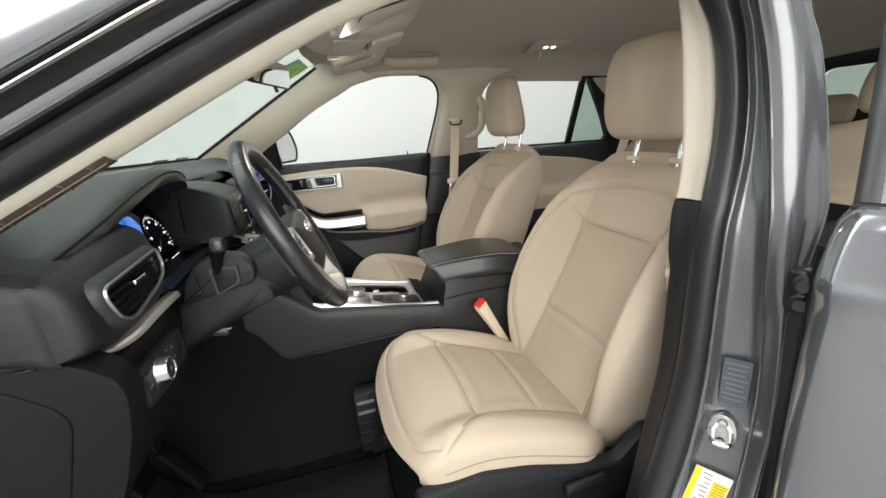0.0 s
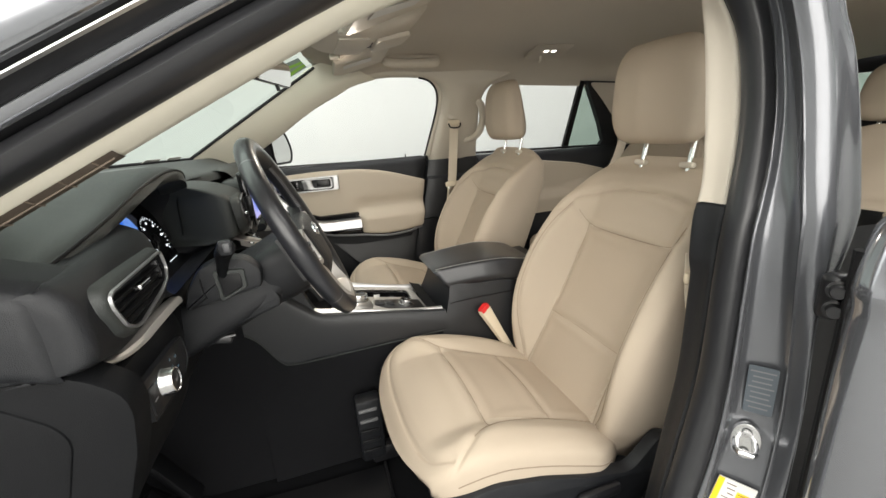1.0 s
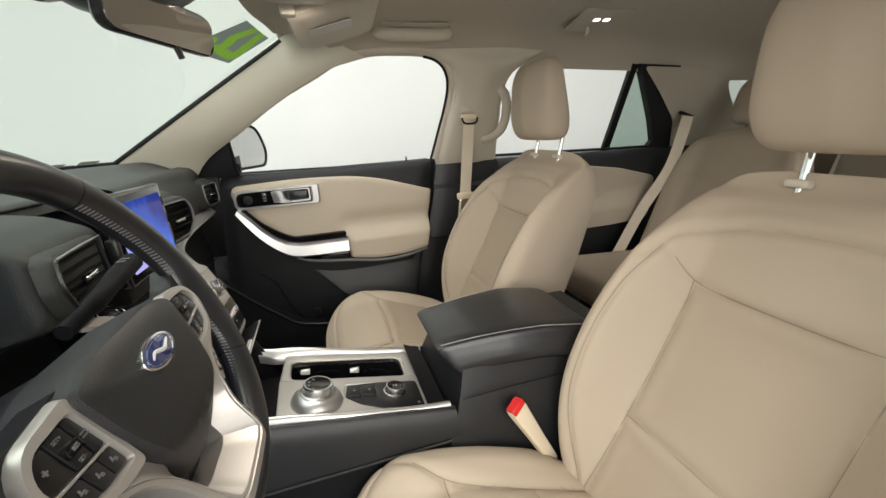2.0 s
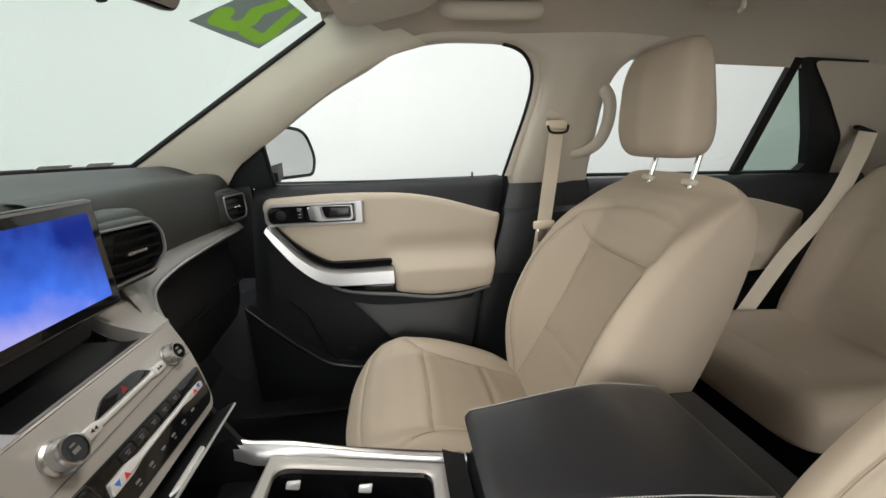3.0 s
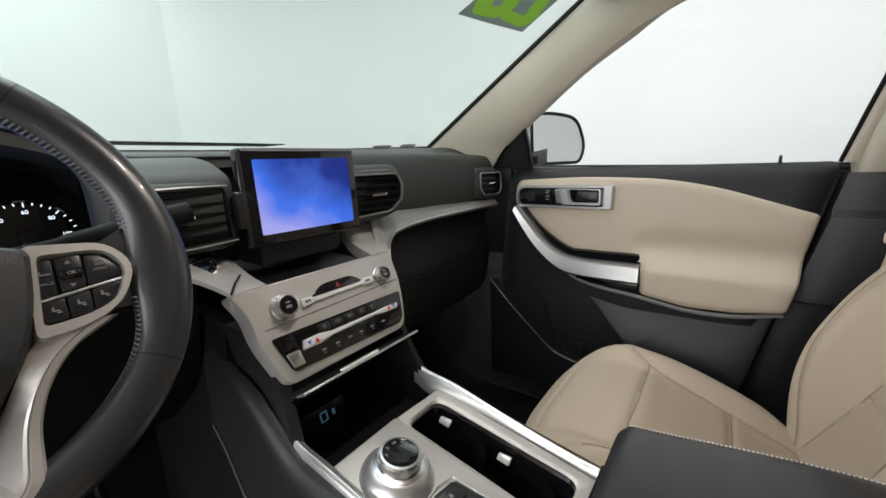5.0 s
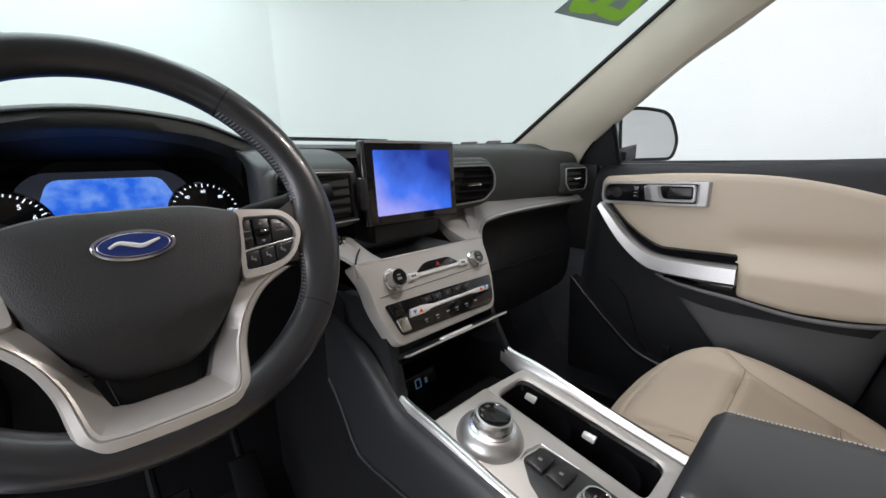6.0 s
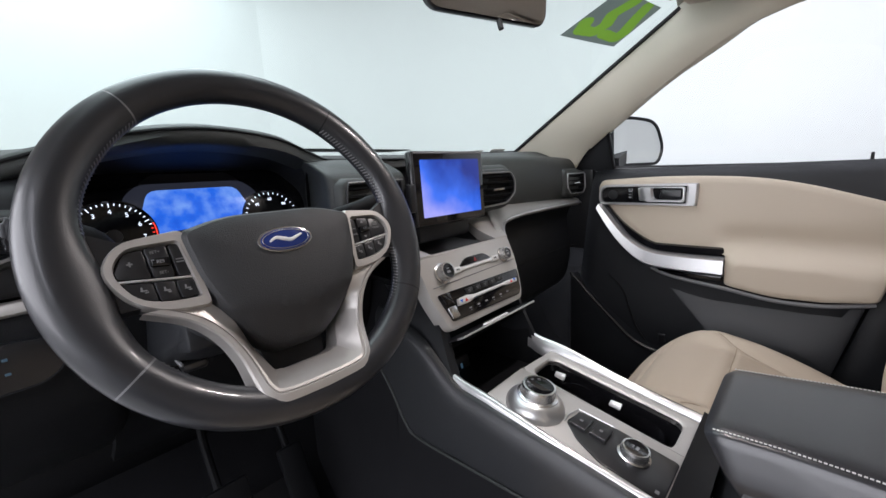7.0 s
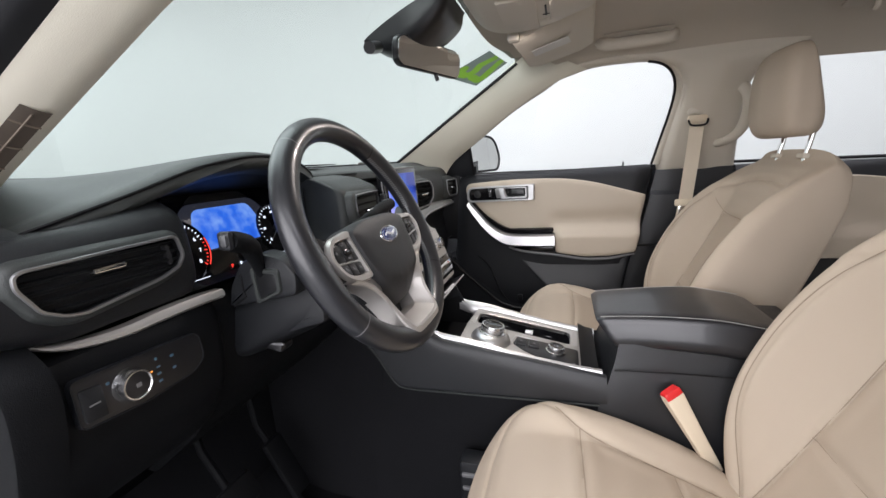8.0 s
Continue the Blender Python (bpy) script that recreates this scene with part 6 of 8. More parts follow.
def rim_rows(a0, a1, n):
    rows = []
    for a in np.linspace(a0, a1, n):
        deg = math.degrees(a) % 360
        rr = 0.1665 - 0.004 * math.exp(-((deg - 270) / 34) ** 2)
        grip = rim_grip(deg)
        loop = []
        for b in np.linspace(0, 2 * math.pi, 26, endpoint=False):
            ru = 0.0172 + (grip if math.cos(b) < 0 else 0.0)
            r = rr + ru * math.cos(b)
            loop.append(wm @ Vector((r * math.cos(a), r * math.sin(a), 0.0160 * math.sin(b) * (1 - 0.25 * max(0, -math.cos(b)) * grip / 0.0125) + 0.004)))
        rows.append(loop)
    return rows


for a0, a1 in ((53, 127), (127, 215), (215, 326), (326, 413)):
    part("rim", sheet(rim_rows(radians(a0 + 0.25), radians(a1 - 0.25), 60), wrap=True, caps=True), HIDE, wheel, "black leather rim section", sharp=60)
for d in (53, 127, 215, 326):
    rows = rim_rows(radians(d - 0.3), radians(d + 0.3), 2)
    part("rim_joint", sheet([[wm @ ((wm.inverted() @ p) * 0.9995) for p in r] for r in rows], wrap=True, caps=True), RUBBED if d in (127, 215) else BLACK, wheel, "joint in the rim leather")
# stitching along the inside of the grips
for a0, a1 in ((128, 172), (8, 52), (217, 240), (300, 345)):
    bm = bmesh.new()
    for d in np.arange(a0, a1, 1.5):
        deep = rim_inner(d)
        p, q = ring_pt(radians(d), deep + 0.0022, 0.0105), ring_pt(radians(d + 0.8), deep - 0.0002, 0.0045)
        tube([p, q], 0.0010, 4, bm=bm)
    tagged(part("stitching", bm, RUBBED, wheel), kind="stuff")

# airbag cover: a domed upper face, a crease, and a lower face that falls back
pad_o = rounded([(-0.0865, 0.0125), (-0.050, 0.0235), (0.050, 0.0235), (0.0865, 0.0125), (0.0800, -0.030), (0.0690, -0.060), (0.047, -0.093), (0.026, -0.112), (-0.026, -0.112), (-0.047, -0.093), (-0.0690, -0.060), (-0.0800, -0.030)], [0.008, 0.03, 0.03, 0.008, 0.02, 0.012, 0.03, 0.014, 0.014, 0.03, 0.012, 0.02], 6)
fine_o = []
for a, b in zip(pad_o, pad_o[1:] + pad_o[:1]):
    k = max(1, int(math.dist(a, b) / 0.006))
    fine_o += [(a[0] + (b[0] - a[0]) * i / k, a[1] + (b[1] - a[1]) * i / k) for i in range(k)]
rows = []
for f, h in ((1.0, -0.03), (1.0, 0.002), (0.992, 0.010), (0.97, 0.015), (0.93, 0.0185), (0.86, 0.0205), (0.76, 0.0220), (0.66, 0.0228), (0.56, 0.0233), (0.44, 0.0238), (0.32, 0.0242), (0.2, 0.0245), (0.1, 0.0246), (0.001, 0.0246)):
    loop = []
    for x, y in fine_o:
        yy = (y + 0.035) * f - 0.035
        fold = -0.0660 - 0.010 * (1 - min(1, abs(x * f) / 0.06))
        loop.append(wm @ Vector((x * f, yy, h - (0.62 * max(0, fold - yy) if h > 0 else 0))))
    rows.append(loop)
hub_o = rounded([(-0.084, 0.012), (0.084, 0.012), (0.078, -0.060), (0.045, -0.098), (-0.045, -0.098), (-0.078, -0.060)], 0.03, 6)
hub_back = [[wm @ Vector((x * f, (y + 0.045) * f - 0.045, h)) for x, y in hub_o] for f, h in ((0.90, -0.006), (0.98, -0.016), (1.0, -0.04), (0.99, -0.075), (0.95, -0.098), (0.86, -0.112), (0.70, -0.118))]
part("hub_cover", sheet(hub_back, wrap=True, caps=True), DARK, wheel, "smooth black cover behind the hub", sharp=70)
part("airbag_cover", sheet(rows, wrap=True), COVER, wheel, "black grained airbag cover", sharp=22)
em = wm @ Matrix.Translation((0.0, -0.0115, 0.0228))
ell = [(0.0275 * math.cos(a), 0.0128 * math.sin(a)) for a in np.linspace(0, 2 * math.pi, 48, endpoint=False)]
bd = part("badge", prism(ell, em, 0.0034, 0.0012), CHROME, wheel, "chrome-rimmed blue oval badge")
part("badge_field", prism([(x * 0.91, y * 0.84) for x, y in ell], em, 0.0040, 0.0004), BLUE_BADGE, bd)
part("badge_line", ring([(x * 0.85, y * 0.75) for x, y in ell], [(x * 0.82, y * 0.70) for x, y in ell], em @ Matrix.Translation((0, 0, 0.0040)), 0.0004), CHROME, bd)
part("badge_mark", tube([em @ Vector((x, y, 0.0042)) for x, y in [tuple(p) for p in spline([(-0.0165, -0.001), (-0.010, 0.0022), (-0.003, 0.0004), (0.004, -0.0016), (0.010, 0.0004), (0.0165, 0.003)], 40)]], [0.0009 + 0.0010 * math.sin(math.pi * k / 39) for k in range(40)], 6), MARK, bd, "pale wavy stroke")
bars([(-0.011, -0.050, 0.006, 0.0016), (-0.001, -0.0495, 0.008, 0.0016), (0.009, -0.049, 0.006, 0.0016)], wm @ Matrix.Translation((0, 0, 0.0236)), RUBBED, "cover_mark", wheel)
horn = [(-0.062, -0.010), (-0.050, -0.014), (-0.062, -0.018)]
part("horn_mark", tube([wm @ Vector((x, y, 0.0205)) for x, y in horn], 0.0004, 4), RUBBED, wheel)
# silver lower spoke: a flat rim, a groove and an inner face that slopes into the well
for sgn in (-1, 1):
    outer = spline([(0.1215 * sgn, -0.0490), (0.0925 * sgn, -0.0640), (0.0745 * sgn, -0.0840), (0.0640 * sgn, -0.1080), (0.0595 * sgn, -0.1330), (0.0555 * sgn, -0.1500), (0.0440 * sgn, -0.1580), (0.0, -0.1600)], 44)
    inner = spline([(0.0760 * sgn, -0.0500), (0.0650 * sgn, -0.0640), (0.0540 * sgn, -0.0840), (0.0420 * sgn, -0.1060), (0.0340 * sgn, -0.1260), (0.0290 * sgn, -0.1275), (0.0200 * sgn, -0.1295), (0.0, -0.1295)], 44)
    rows = []
    for i, (a, b) in enumerate(zip(outer, inner)):
        f = i / 43
        h0 = 0.0115 + 0.0085 * smooth(0.45, 0.8, f)
        drop = 0.004 + 0.022 * smooth(0.2, 0.55, f)
        rows.append([wm @ Vector((p.x, p.y, h)) for p, h in ((a, -0.014), (a, h0 - 0.002), (a.lerp(b, 0.08), h0), (a.lerp(b, 0.30), h0 + 0.0006), (a.lerp(b, 0.335), h0 - 0.0010), (a.lerp(b, 0.37), h0 + 0.0002), (a.lerp(b, 0.45), h0 - 0.0008), (b, h0 - drop), (b, -0.034))])
    part("spoke_bezel", sheet(rows, caps=False), SILVER_SPOKE, wheel, "satin silver lower spoke", sharp=26)
    # switch pods
    pod_o = rounded([(0.080 * sgn, 0.0160), (0.128 * sgn, 0.0105), (0.1430 * sgn, -0.0120), (0.1280 * sgn, -0.0410), (0.104 * sgn, -0.0540), (0.0720 * sgn, -0.0560)], [0.006, 0.024, 0.022, 0.022, 0.016, 0.006], 5)
    key_o = rounded([(0.0868 * sgn, 0.0040), (0.124 * sgn, 0.0030), (0.1345 * sgn, -0.0130), (0.1230 * sgn, -0.0380), (0.102 * sgn, -0.0440), (0.0795 * sgn, -0.0450)], [0.004, 0.014, 0.014, 0.014, 0.01, 0.004], 5)
    pd = part("switch_pod", ring(pod_o, key_o, wm @ Matrix.Translation((0, 0, -0.004)), 0.0185), SILVER_SPOKE, wheel, "satin silver switch surround")
    part("pod_back", prism(pod_o, wm @ Matrix.Translation((0, 0, -0.016)), 0.014, 0), SATIN, pd)
    part("key_bed", prism(key_o, wm @ Matrix.Translation((0, 0, -0.002)), 0.0095, 0.001), BLACK, pd)
    lean_ = lambda x: -0.0272 + (abs(x) - 0.083) * 0.12
    part("key_divider", prism([(0.0805 * sgn, lean_(0.0805) - 0.0010), (0.1325 * sgn, lean_(0.1325) - 0.0010), (0.1325 * sgn, lean_(0.1325) + 0.0010), (0.0805 * sgn, lean_(0.0805) + 0.0010)], wm @ Matrix.Translation((0, 0, 0.0070)), 0.0045, 0.0004), SILVER, pd)
    keys = {"key_in": [(0.0855, 0.0035), (0.0935, 0.0035), (0.0915, -0.0245), (0.0815, -0.0255)], "key_out": [(0.1115, 0.0025), (0.1240, 0.0010), (0.1325, -0.0130), (0.1310, -0.0195), (0.1095, -0.0225)],
            "low_in": [(0.0812, -0.0290), (0.0945, -0.0275), (0.0935, -0.0436), (0.0802, -0.0440)], "low_mid": [(0.0955, -0.0274), (0.1095, -0.0257), (0.1080, -0.0428), (0.0945, -0.0436)], "low_out": [(0.1105, -0.0256), (0.1300, -0.0232), (0.1225, -0.0370), (0.1090, -0.0420)]}
    for outline in keys.values():
        part("key", prism(rounded([(x * sgn, y) for x, y in outline], 0.0022, 3), wm @ Matrix.Translation((0, 0, 0.0072)), 0.0036, 0.0010), SATIN, pd)
    part("rocker", prism(rounded([(0.0940 * sgn, -0.0240), (0.1085 * sgn, -0.0222), (0.1105 * sgn, 0.0030), (0.0950 * sgn, 0.0034)], 0.002, 3), wm @ Matrix.Translation((0, 0, 0.0072)), 0.0042, 0.0010), SATIN, pd)
    part("rocker_bar", prism(rounded([(0.0950 * sgn, -0.0150), (0.1085 * sgn, -0.0140), (0.1085 * sgn, -0.0070), (0.0950 * sgn, -0.0074)], 0.001, 3), wm @ Matrix.Translation((0, 0, 0.0105)), 0.0040, 0.0014), PIANO, pd)
    top = wm @ Matrix.Translation((0, 0, 0.0109))
    if sgn > 0:
        for text, x, y, size in (("BACK", 0.0875, -0.0155, 0.0032), ("OK", 0.1018, -0.0108, 0.0036), ("MENU", 0.1195, -0.0110, 0.0032)):
            words(text, top @ Matrix.Translation((x, y, 0.0040 if text == "OK" else 0.0004)), size, GREY_MARK, "lettering", pd)
        marks = [(0.0878, -0.0085, 0.006, 0.0010), (0.0852, -0.0070, 0.001, 0.003), (0.1195, -0.0040, 0.006, 0.0008), (0.1195, -0.0056, 0.006, 0.0008), (0.1195, -0.0072, 0.006, 0.0008)]
        for pts in ([(0.0997, -0.0030), (0.1037, -0.0030), (0.1017, 0.0)], [(0.0992, -0.0185), (0.1012, -0.0215), (0.1032, -0.0185)]):
            part("arrow_mark", prism(pts, top, 0.0008, 0), GREY_MARK, pd)
    else:
        for text, x, y, size in (("SET+", -0.1035, -0.0015, 0.0034), ("RES", -0.1018, -0.0108, 0.0036), ("SET-", -0.1008, -0.0195, 0.0034)):
            words(text, top @ Matrix.Translation((x, y, 0.0040 if text == "RES" else 0.0008)), size, GREY_MARK, "lettering", pd)
        marks = [(-0.0875, -0.0100, 0.006, 0.0010), (-0.0875, -0.0125, 0.006, 0.0010), (-0.1215, -0.0085, 0.004, 0.0012), (-0.1215, -0.0085, 0.0012, 0.004)]
    bars([(x, y, w, h) for x, y, w, h in marks], top, GREY_MARK, "key_mark", pd)
    for cx, cy in ((0.0875, -0.0360), (0.1020, -0.0345), (0.1170, -0.0315)):
        bars([(cx * sgn, cy, 0.0045, 0.0010), (cx * sgn - 0.0012, cy + 0.0018, 0.0012, 0.0026), (cx * sgn + 0.0016, cy - 0.0016, 0.0024, 0.0010)], top, GREY_MARK, "key_mark", pd)
    # side spokes behind the pods
    rows = [[wm @ Vector((x * sgn, y, h)) for x, y, h in ((x0, y1, 0.006), (x0, y0, 0.006), (x0, y0, -0.018), (x0, y1, -0.018))] for x0, y0, y1 in ((0.06, -0.052, 0.018), (0.125, -0.044, 0.012), (0.158, -0.046, 0.030))]
    part("spoke", sheet(rows, wrap=True, caps=True), SATIN, wheel)
part("hub_back", lathe([(0.0, -0.075), (0.036, -0.075), (0.044, -0.055), (0.050, -0.015)], wm @ Matrix.Translation((0, -0.035, 0)), 36), SATIN, wheel)
part("spoke_well", prism(rounded([(-0.036, -0.095), (0.036, -0.095), (0.028, -0.135), (-0.028, -0.135)], 0.006, 3), wm @ Matrix.Translation((0, 0, -0.042)), 0.012, 0.002), BLACK, wheel)

column = thing("steering_column", (-0.2, -0.41, 0.95), "black steering column shroud with stalks and ignition key slot", "steering column")
cmx = aim((-0.05, -0.408, 1.115), (0.9, 0, 0.43))
secs = []
for h, w, t, b in ((-0.052, 0.066, 0.018, -0.058), (-0.075, 0.078, 0.024, -0.068), (-0.14, 0.086, 0.024, -0.074), (-0.22, 0.090, 0.018, -0.072), (-0.30, 0.090, 0.010, -0.066)):
    secs.append([cmx @ Vector((x, y, h)) for x, y in rounded([(-w, b * 0.75), (-w * 0.6, b), (w * 0.6, b), (w, b * 0.75), (w * 0.92, t), (-w * 0.92, t)], 0.022, 5)])
part("shroud", sheet(secs, wrap=True, caps=True), DARK, column, "black column shroud")
# indicator stalk
sp = [Vector((-0.178, -0.484, 1.066)), Vector((-0.172, -0.510, 1.095)), Vector((-0.160, -0.535, 1.130)), Vector((-0.150, -0.556, 1.142)), Vector((-0.1445, -0.583, 1.150))]
st = part("stalk", tube(spline(sp, 16), [0.0095] * 5 + [0.0085] * 2 + [0.0095, 0.0115] + [0.0125] * 6 + [0.0115], 14), DULL, column, "black indicator stalk")
part("stalk_end", box((-0.1440, -0.587, 1.1510), (0.018, 0.009, 0.022), 0.004), DARK, st)
part("stalk_key", box((-0.1418, -0.5915, 1.1515), (0.009, 0.006, 0.013), 0.002), SMOKE, st)
sp2 = [Vector((-0.125, -0.335, 1.125)), Vector((-0.122, -0.28, 1.132)), Vector((-0.120, -0.23, 1.142)), Vector((-0.119, -0.185, 1.148))]
st = part("stalk", tube(spline(sp2, 16), [0.008] * 5 + [0.010] * 5 + [0.0115] * 6, 14), DULL, column, "black wiper stalk")
bars([(-0.21, 0, 0.002, 0.010), (-0.222, 0, 0.002, 0.010)], Matrix.Translation((0, 0, 1.1585)) @ Matrix(((0, 1, 0, -0.115), (1, 0, 0, 0), (0, 0, 1, 0), (0, 0, 0, 1))), RUBBED, "stalk_mark", st)
part("side_cover", prism(rounded([(-0.236, 1.040), (-0.120, 1.061), (-0.116, 1.090), (-0.135, 1.112), (-0.170, 1.120), (-0.205, 1.106), (-0.228, 1.072)], 0.008, 4), Matrix.Translation((0, -0.485, 0)) @ XZ, 0.028, 0.006), DARK, column, "black upper column cover")
part("lower_cover", prism(rounded([(-0.254, 0.972), (-0.175, 0.990), (-0.101, 1.012), (-0.099, 1.028), (-0.118, 1.070), (-0.240, 1.055)], 0.006, 4), Matrix.Translation((0, -0.455, 0)) @ XZ, 0.032, 0.006), DARK, column, "black lower column cover")
part("cover_slit", tube([Vector((x, -0.5135, z)) for x, z in ((-0.2247, 1.0430), (-0.2010, 1.0580), (-0.2045, 1.0660), (-0.2050, 1.0900))], 0.0014, 6), BLACK, column)
part("boot_frame", ring(rounded([(-0.182, 1.048), (-0.140, 1.066), (-0.140, 1.098), (-0.186, 1.100)], 0.005, 4), rounded([(-0.176, 1.055), (-0.147, 1.069), (-0.147, 1.091), (-0.179, 1.093)], 0.005, 4), Matrix.Translation((0, -0.511, 0)) @ XZ, 0.006), PAD, column)
part("stalk_boot", prism(rounded([(-0.177, 1.055), (-0.147, 1.069), (-0.147, 1.091), (-0.179, 1.093)], 0.005, 4), Matrix.Translation((0, -0.506, 0)) @ XZ, 0.009, 0.001), BLACK, column, "dark stalk opening")
part("tilt_lever", box((-0.214, -0.462, 0.967), (0.05, 0.03, 0.014), 0.005, rot=Euler((0, radians(15), 0)).to_matrix()), SATIN, column)
part("tilt_lever_edge", box((-0.199, -0.478, 0.971), (0.034, 0.004, 0.004), 0.0015), RUBBED, column)

# pedals
for name, y, z, s in (("brake_pedal", -0.40, 0.575, (0.02, 0.10, 0.06)), ("accelerator_pedal", -0.25, 0.53, (0.018, 0.055, 0.15))):
    pdl = thing(name, (-0.46, y, 0.45), "black rubber faced " + name.replace("_", " "), "pedal")
    part("pad", box((-0.43, y, z), s, 0.006, rot=Euler((0, radians(-28), 0)).to_matrix()), DULL, pdl)
    part("arm", tube([(-0.44, y, z), (-0.50, y, z + 0.1), (-0.52, y, 0.86)], 0.008, 8), DULL, pdl)

# ---- centre console ----
con = thing("centre_console", (0.25, 0, 0.4), "black centre console with silver shifter plate and cup holders", "console")
pm = aim((0.122, -0.002, 0.790), (0.20, 0.03, 0.98), (-1, 0, 0))
for sgn, (za, zb) in ((-1, (0.842, 0.780)), (1, (0.832, 0.762))):
    rail = [(-0.068, 0.130 * sgn, za + 0.006), (-0.055, 0.130 * sgn, za + 0.002), (-0.040, 0.130 * sgn, za - 0.002), (0.02, 0.131 * sgn, za - 0.012), (0.12, 0.131 * sgn, za * 0.5 + zb * 0.5 - 0.004), (0.22, 0.131 * sgn, zb + 0.009), (0.296, 0.130 * sgn, zb - 0.001)]
    rows = []
    for i, p in enumerate(spline(rail, 50)):
        wide = 0.006 * smooth(-0.066, -0.030, p.x) * (1 - smooth(-0.030, 0.09, p.x))
        rows.append([p + Vector((0, o * sgn, z)) for o, z in ((-0.014 - wide, -0.030), (-0.0128 - wide, -0.014 - 0.4 * wide), (-0.0105 - 0.3 * wide, -0.004 - 0.1 * wide), (-0.0085, -0.0015), (-0.0078, -0.0035), (-0.0070, -0.0012), (-0.003, 0.001), (0.0, 0.0), (0.0028, -0.004), (0.0033, -0.012))])
    part("console_rail", sheet(rows), SILVER, con, "bright silver console rail")
    # side walls
    secs = []
    for x in (-0.24, -0.205, -0.165, -0.13, -0.09, -0.05, 0.0, 0.12, 0.22, 0.304):
        zt = float(np.interp(x, (-0.24, -0.13, -0.05, 0.305), (0.94, 0.90, za - 0.008, zb - 0.008)))
        zb_ = float(np.interp(x, (-0.24, -0.205, -0.165, -0.13, 0.0, 0.31), (0.815, 0.782, 0.722, 0.709, 0.708, 0.711)))
        secs.append([Vector((x, sgn * (0.132), zt)), Vector((x, sgn * 0.142, zt - 0.006)), Vector((x, sgn * 0.150, max(zt - 0.03, zb_ + 0.014))), Vector((x, sgn * 0.152, zb_ + 0.011)), Vector((x, sgn * 0.150, zb_ + 0.001)), Vector((x, sgn * 0.144, zb_ - 0.002))])
    part("console_side", sheet(loft(secs, 40, 24)), DOOR_BLACK, con, "black console side")
    part("console_carpet", sheet(loft([[Vector((x, sgn * 0.142, zc)), Vector((x, sgn * 0.146, 0.69)), Vector((x, sgn * 0.149, 0.60)), Vector((x, sgn * 0.165, 0.36))] for x, zc in ((-0.24, 0.81), (-0.165, 0.728), (-0.12, 0.712), (0.0, 0.71), (0.31, 0.712))], 12, 12)), CARPET, con, "black carpeted console flank")
    part("side_gap", tube(spline([(-0.235, 0.1535 * sgn, 0.82), (-0.205, 0.1535 * sgn, 0.785), (-0.165, 0.1535 * sgn, 0.722), (-0.13, 0.1535 * sgn, 0.7085), (0.0, 0.153 * sgn, 0.708), (0.29, 0.153 * sgn, 0.712)], 40), 0.0022, 6), PAD, con, "fine crease along the console side")
    part("footwell_panel", slab([[Vector((-0.55, sgn * 0.14, 0.36)), Vector((-0.2, sgn * 0.15, 0.36))], [Vector((-0.55, sgn * 0.14, 0.85)), Vector((-0.2, sgn * 0.145, 0.83))], [Vector((-0.45, sgn * 0.14, 1.0)), Vector((-0.20, sgn * 0.13, 0.98))]], (0, -sgn * 0.02, 0)), CARPET, con)
cup_o = rounded([(0.012, -0.116), (0.097, -0.116), (0.092, 0.123), (0.012, 0.121)], [0.02, 0.02, 0.022, 0.022], 6)
# plate built as a frame round the cup opening
part("shifter_plate", prism(rounded([(-0.119, -0.142), (0.010, -0.142), (0.010, 0.142), (-0.119, 0.138)], 0.004, 3), pm @ Matrix.Translation((0, 0, -0.012)), 0.012, 0.002), SILVER_WARM, con, "satin silver shifter plate")
part("plate_edge", ring(rounded([(0.0099, -0.142), (0.119, -0.142), (0.119, 0.138), (0.0099, 0.142)], 0.003, 6), cup_o, pm @ Matrix.Translation((0, 0, -0.012)), 0.012), SILVER_WARM, con, "satin silver cup holder surround")
well = [[pm @ Vector((x, y, h)) for x, y in cup_o] for h in (-0.004, -0.02)]
well += [[pm @ Vector((0.052 + (x - 0.052) * 0.93, -0.009 + (y + 0.009) * 0.97, h)) for x, y in cup_o] for h in (-0.03, -0.075)]
part("cup_well", sheet(well + [[pm @ Vector((0.052, -0.009 + 0.0 * y, -0.0755)) for x, y in cup_o]], wrap=True), PIANO, con, "gloss black cup holder well")
for v in (0.045, -0.062):
    part("cup_ring", lathe([(0.034, -0.072), (0.036, -0.03), (0.0385, -0.024), (0.040, -0.03), (0.041, -0.07)], pm @ Matrix.Translation((0.052, v, 0)), 36), PIANO, con, "gloss black cup holder ring")
    # tab painted bright to carry the white reflections in the cup well
    part("cup_tab", prism(rounded([(-0.0060, -0.010), (0.0070, -0.010), (0.0045, 0.010), (-0.0060, 0.010)], 0.002, 3), pm @ Matrix.Translation((0.0815, v + 0.049, -0.022)) @ Matrix.Rotation(radians(-62), 4, "Y"), 0.004, 0.001), BAR, con, "cup grip tab, white glint put into its colour")
# rotary shifter
shifter = part("shifter_base", lathe([(0.0475, 0.0), (0.047, 0.004), (0.0435, 0.011), (0.037, 0.018), (0.0325, 0.020), (0.030, 0.0205)], pm @ Matrix.Translation((-0.066, 0.070, 0)), 48), SILVER, con, "satin silver shifter base")
knob(pm @ Matrix.Translation((-0.066, 0.070, 0.018)), shifter, 0.0265, 0.020, "large chrome rotary shifter", mark=False)
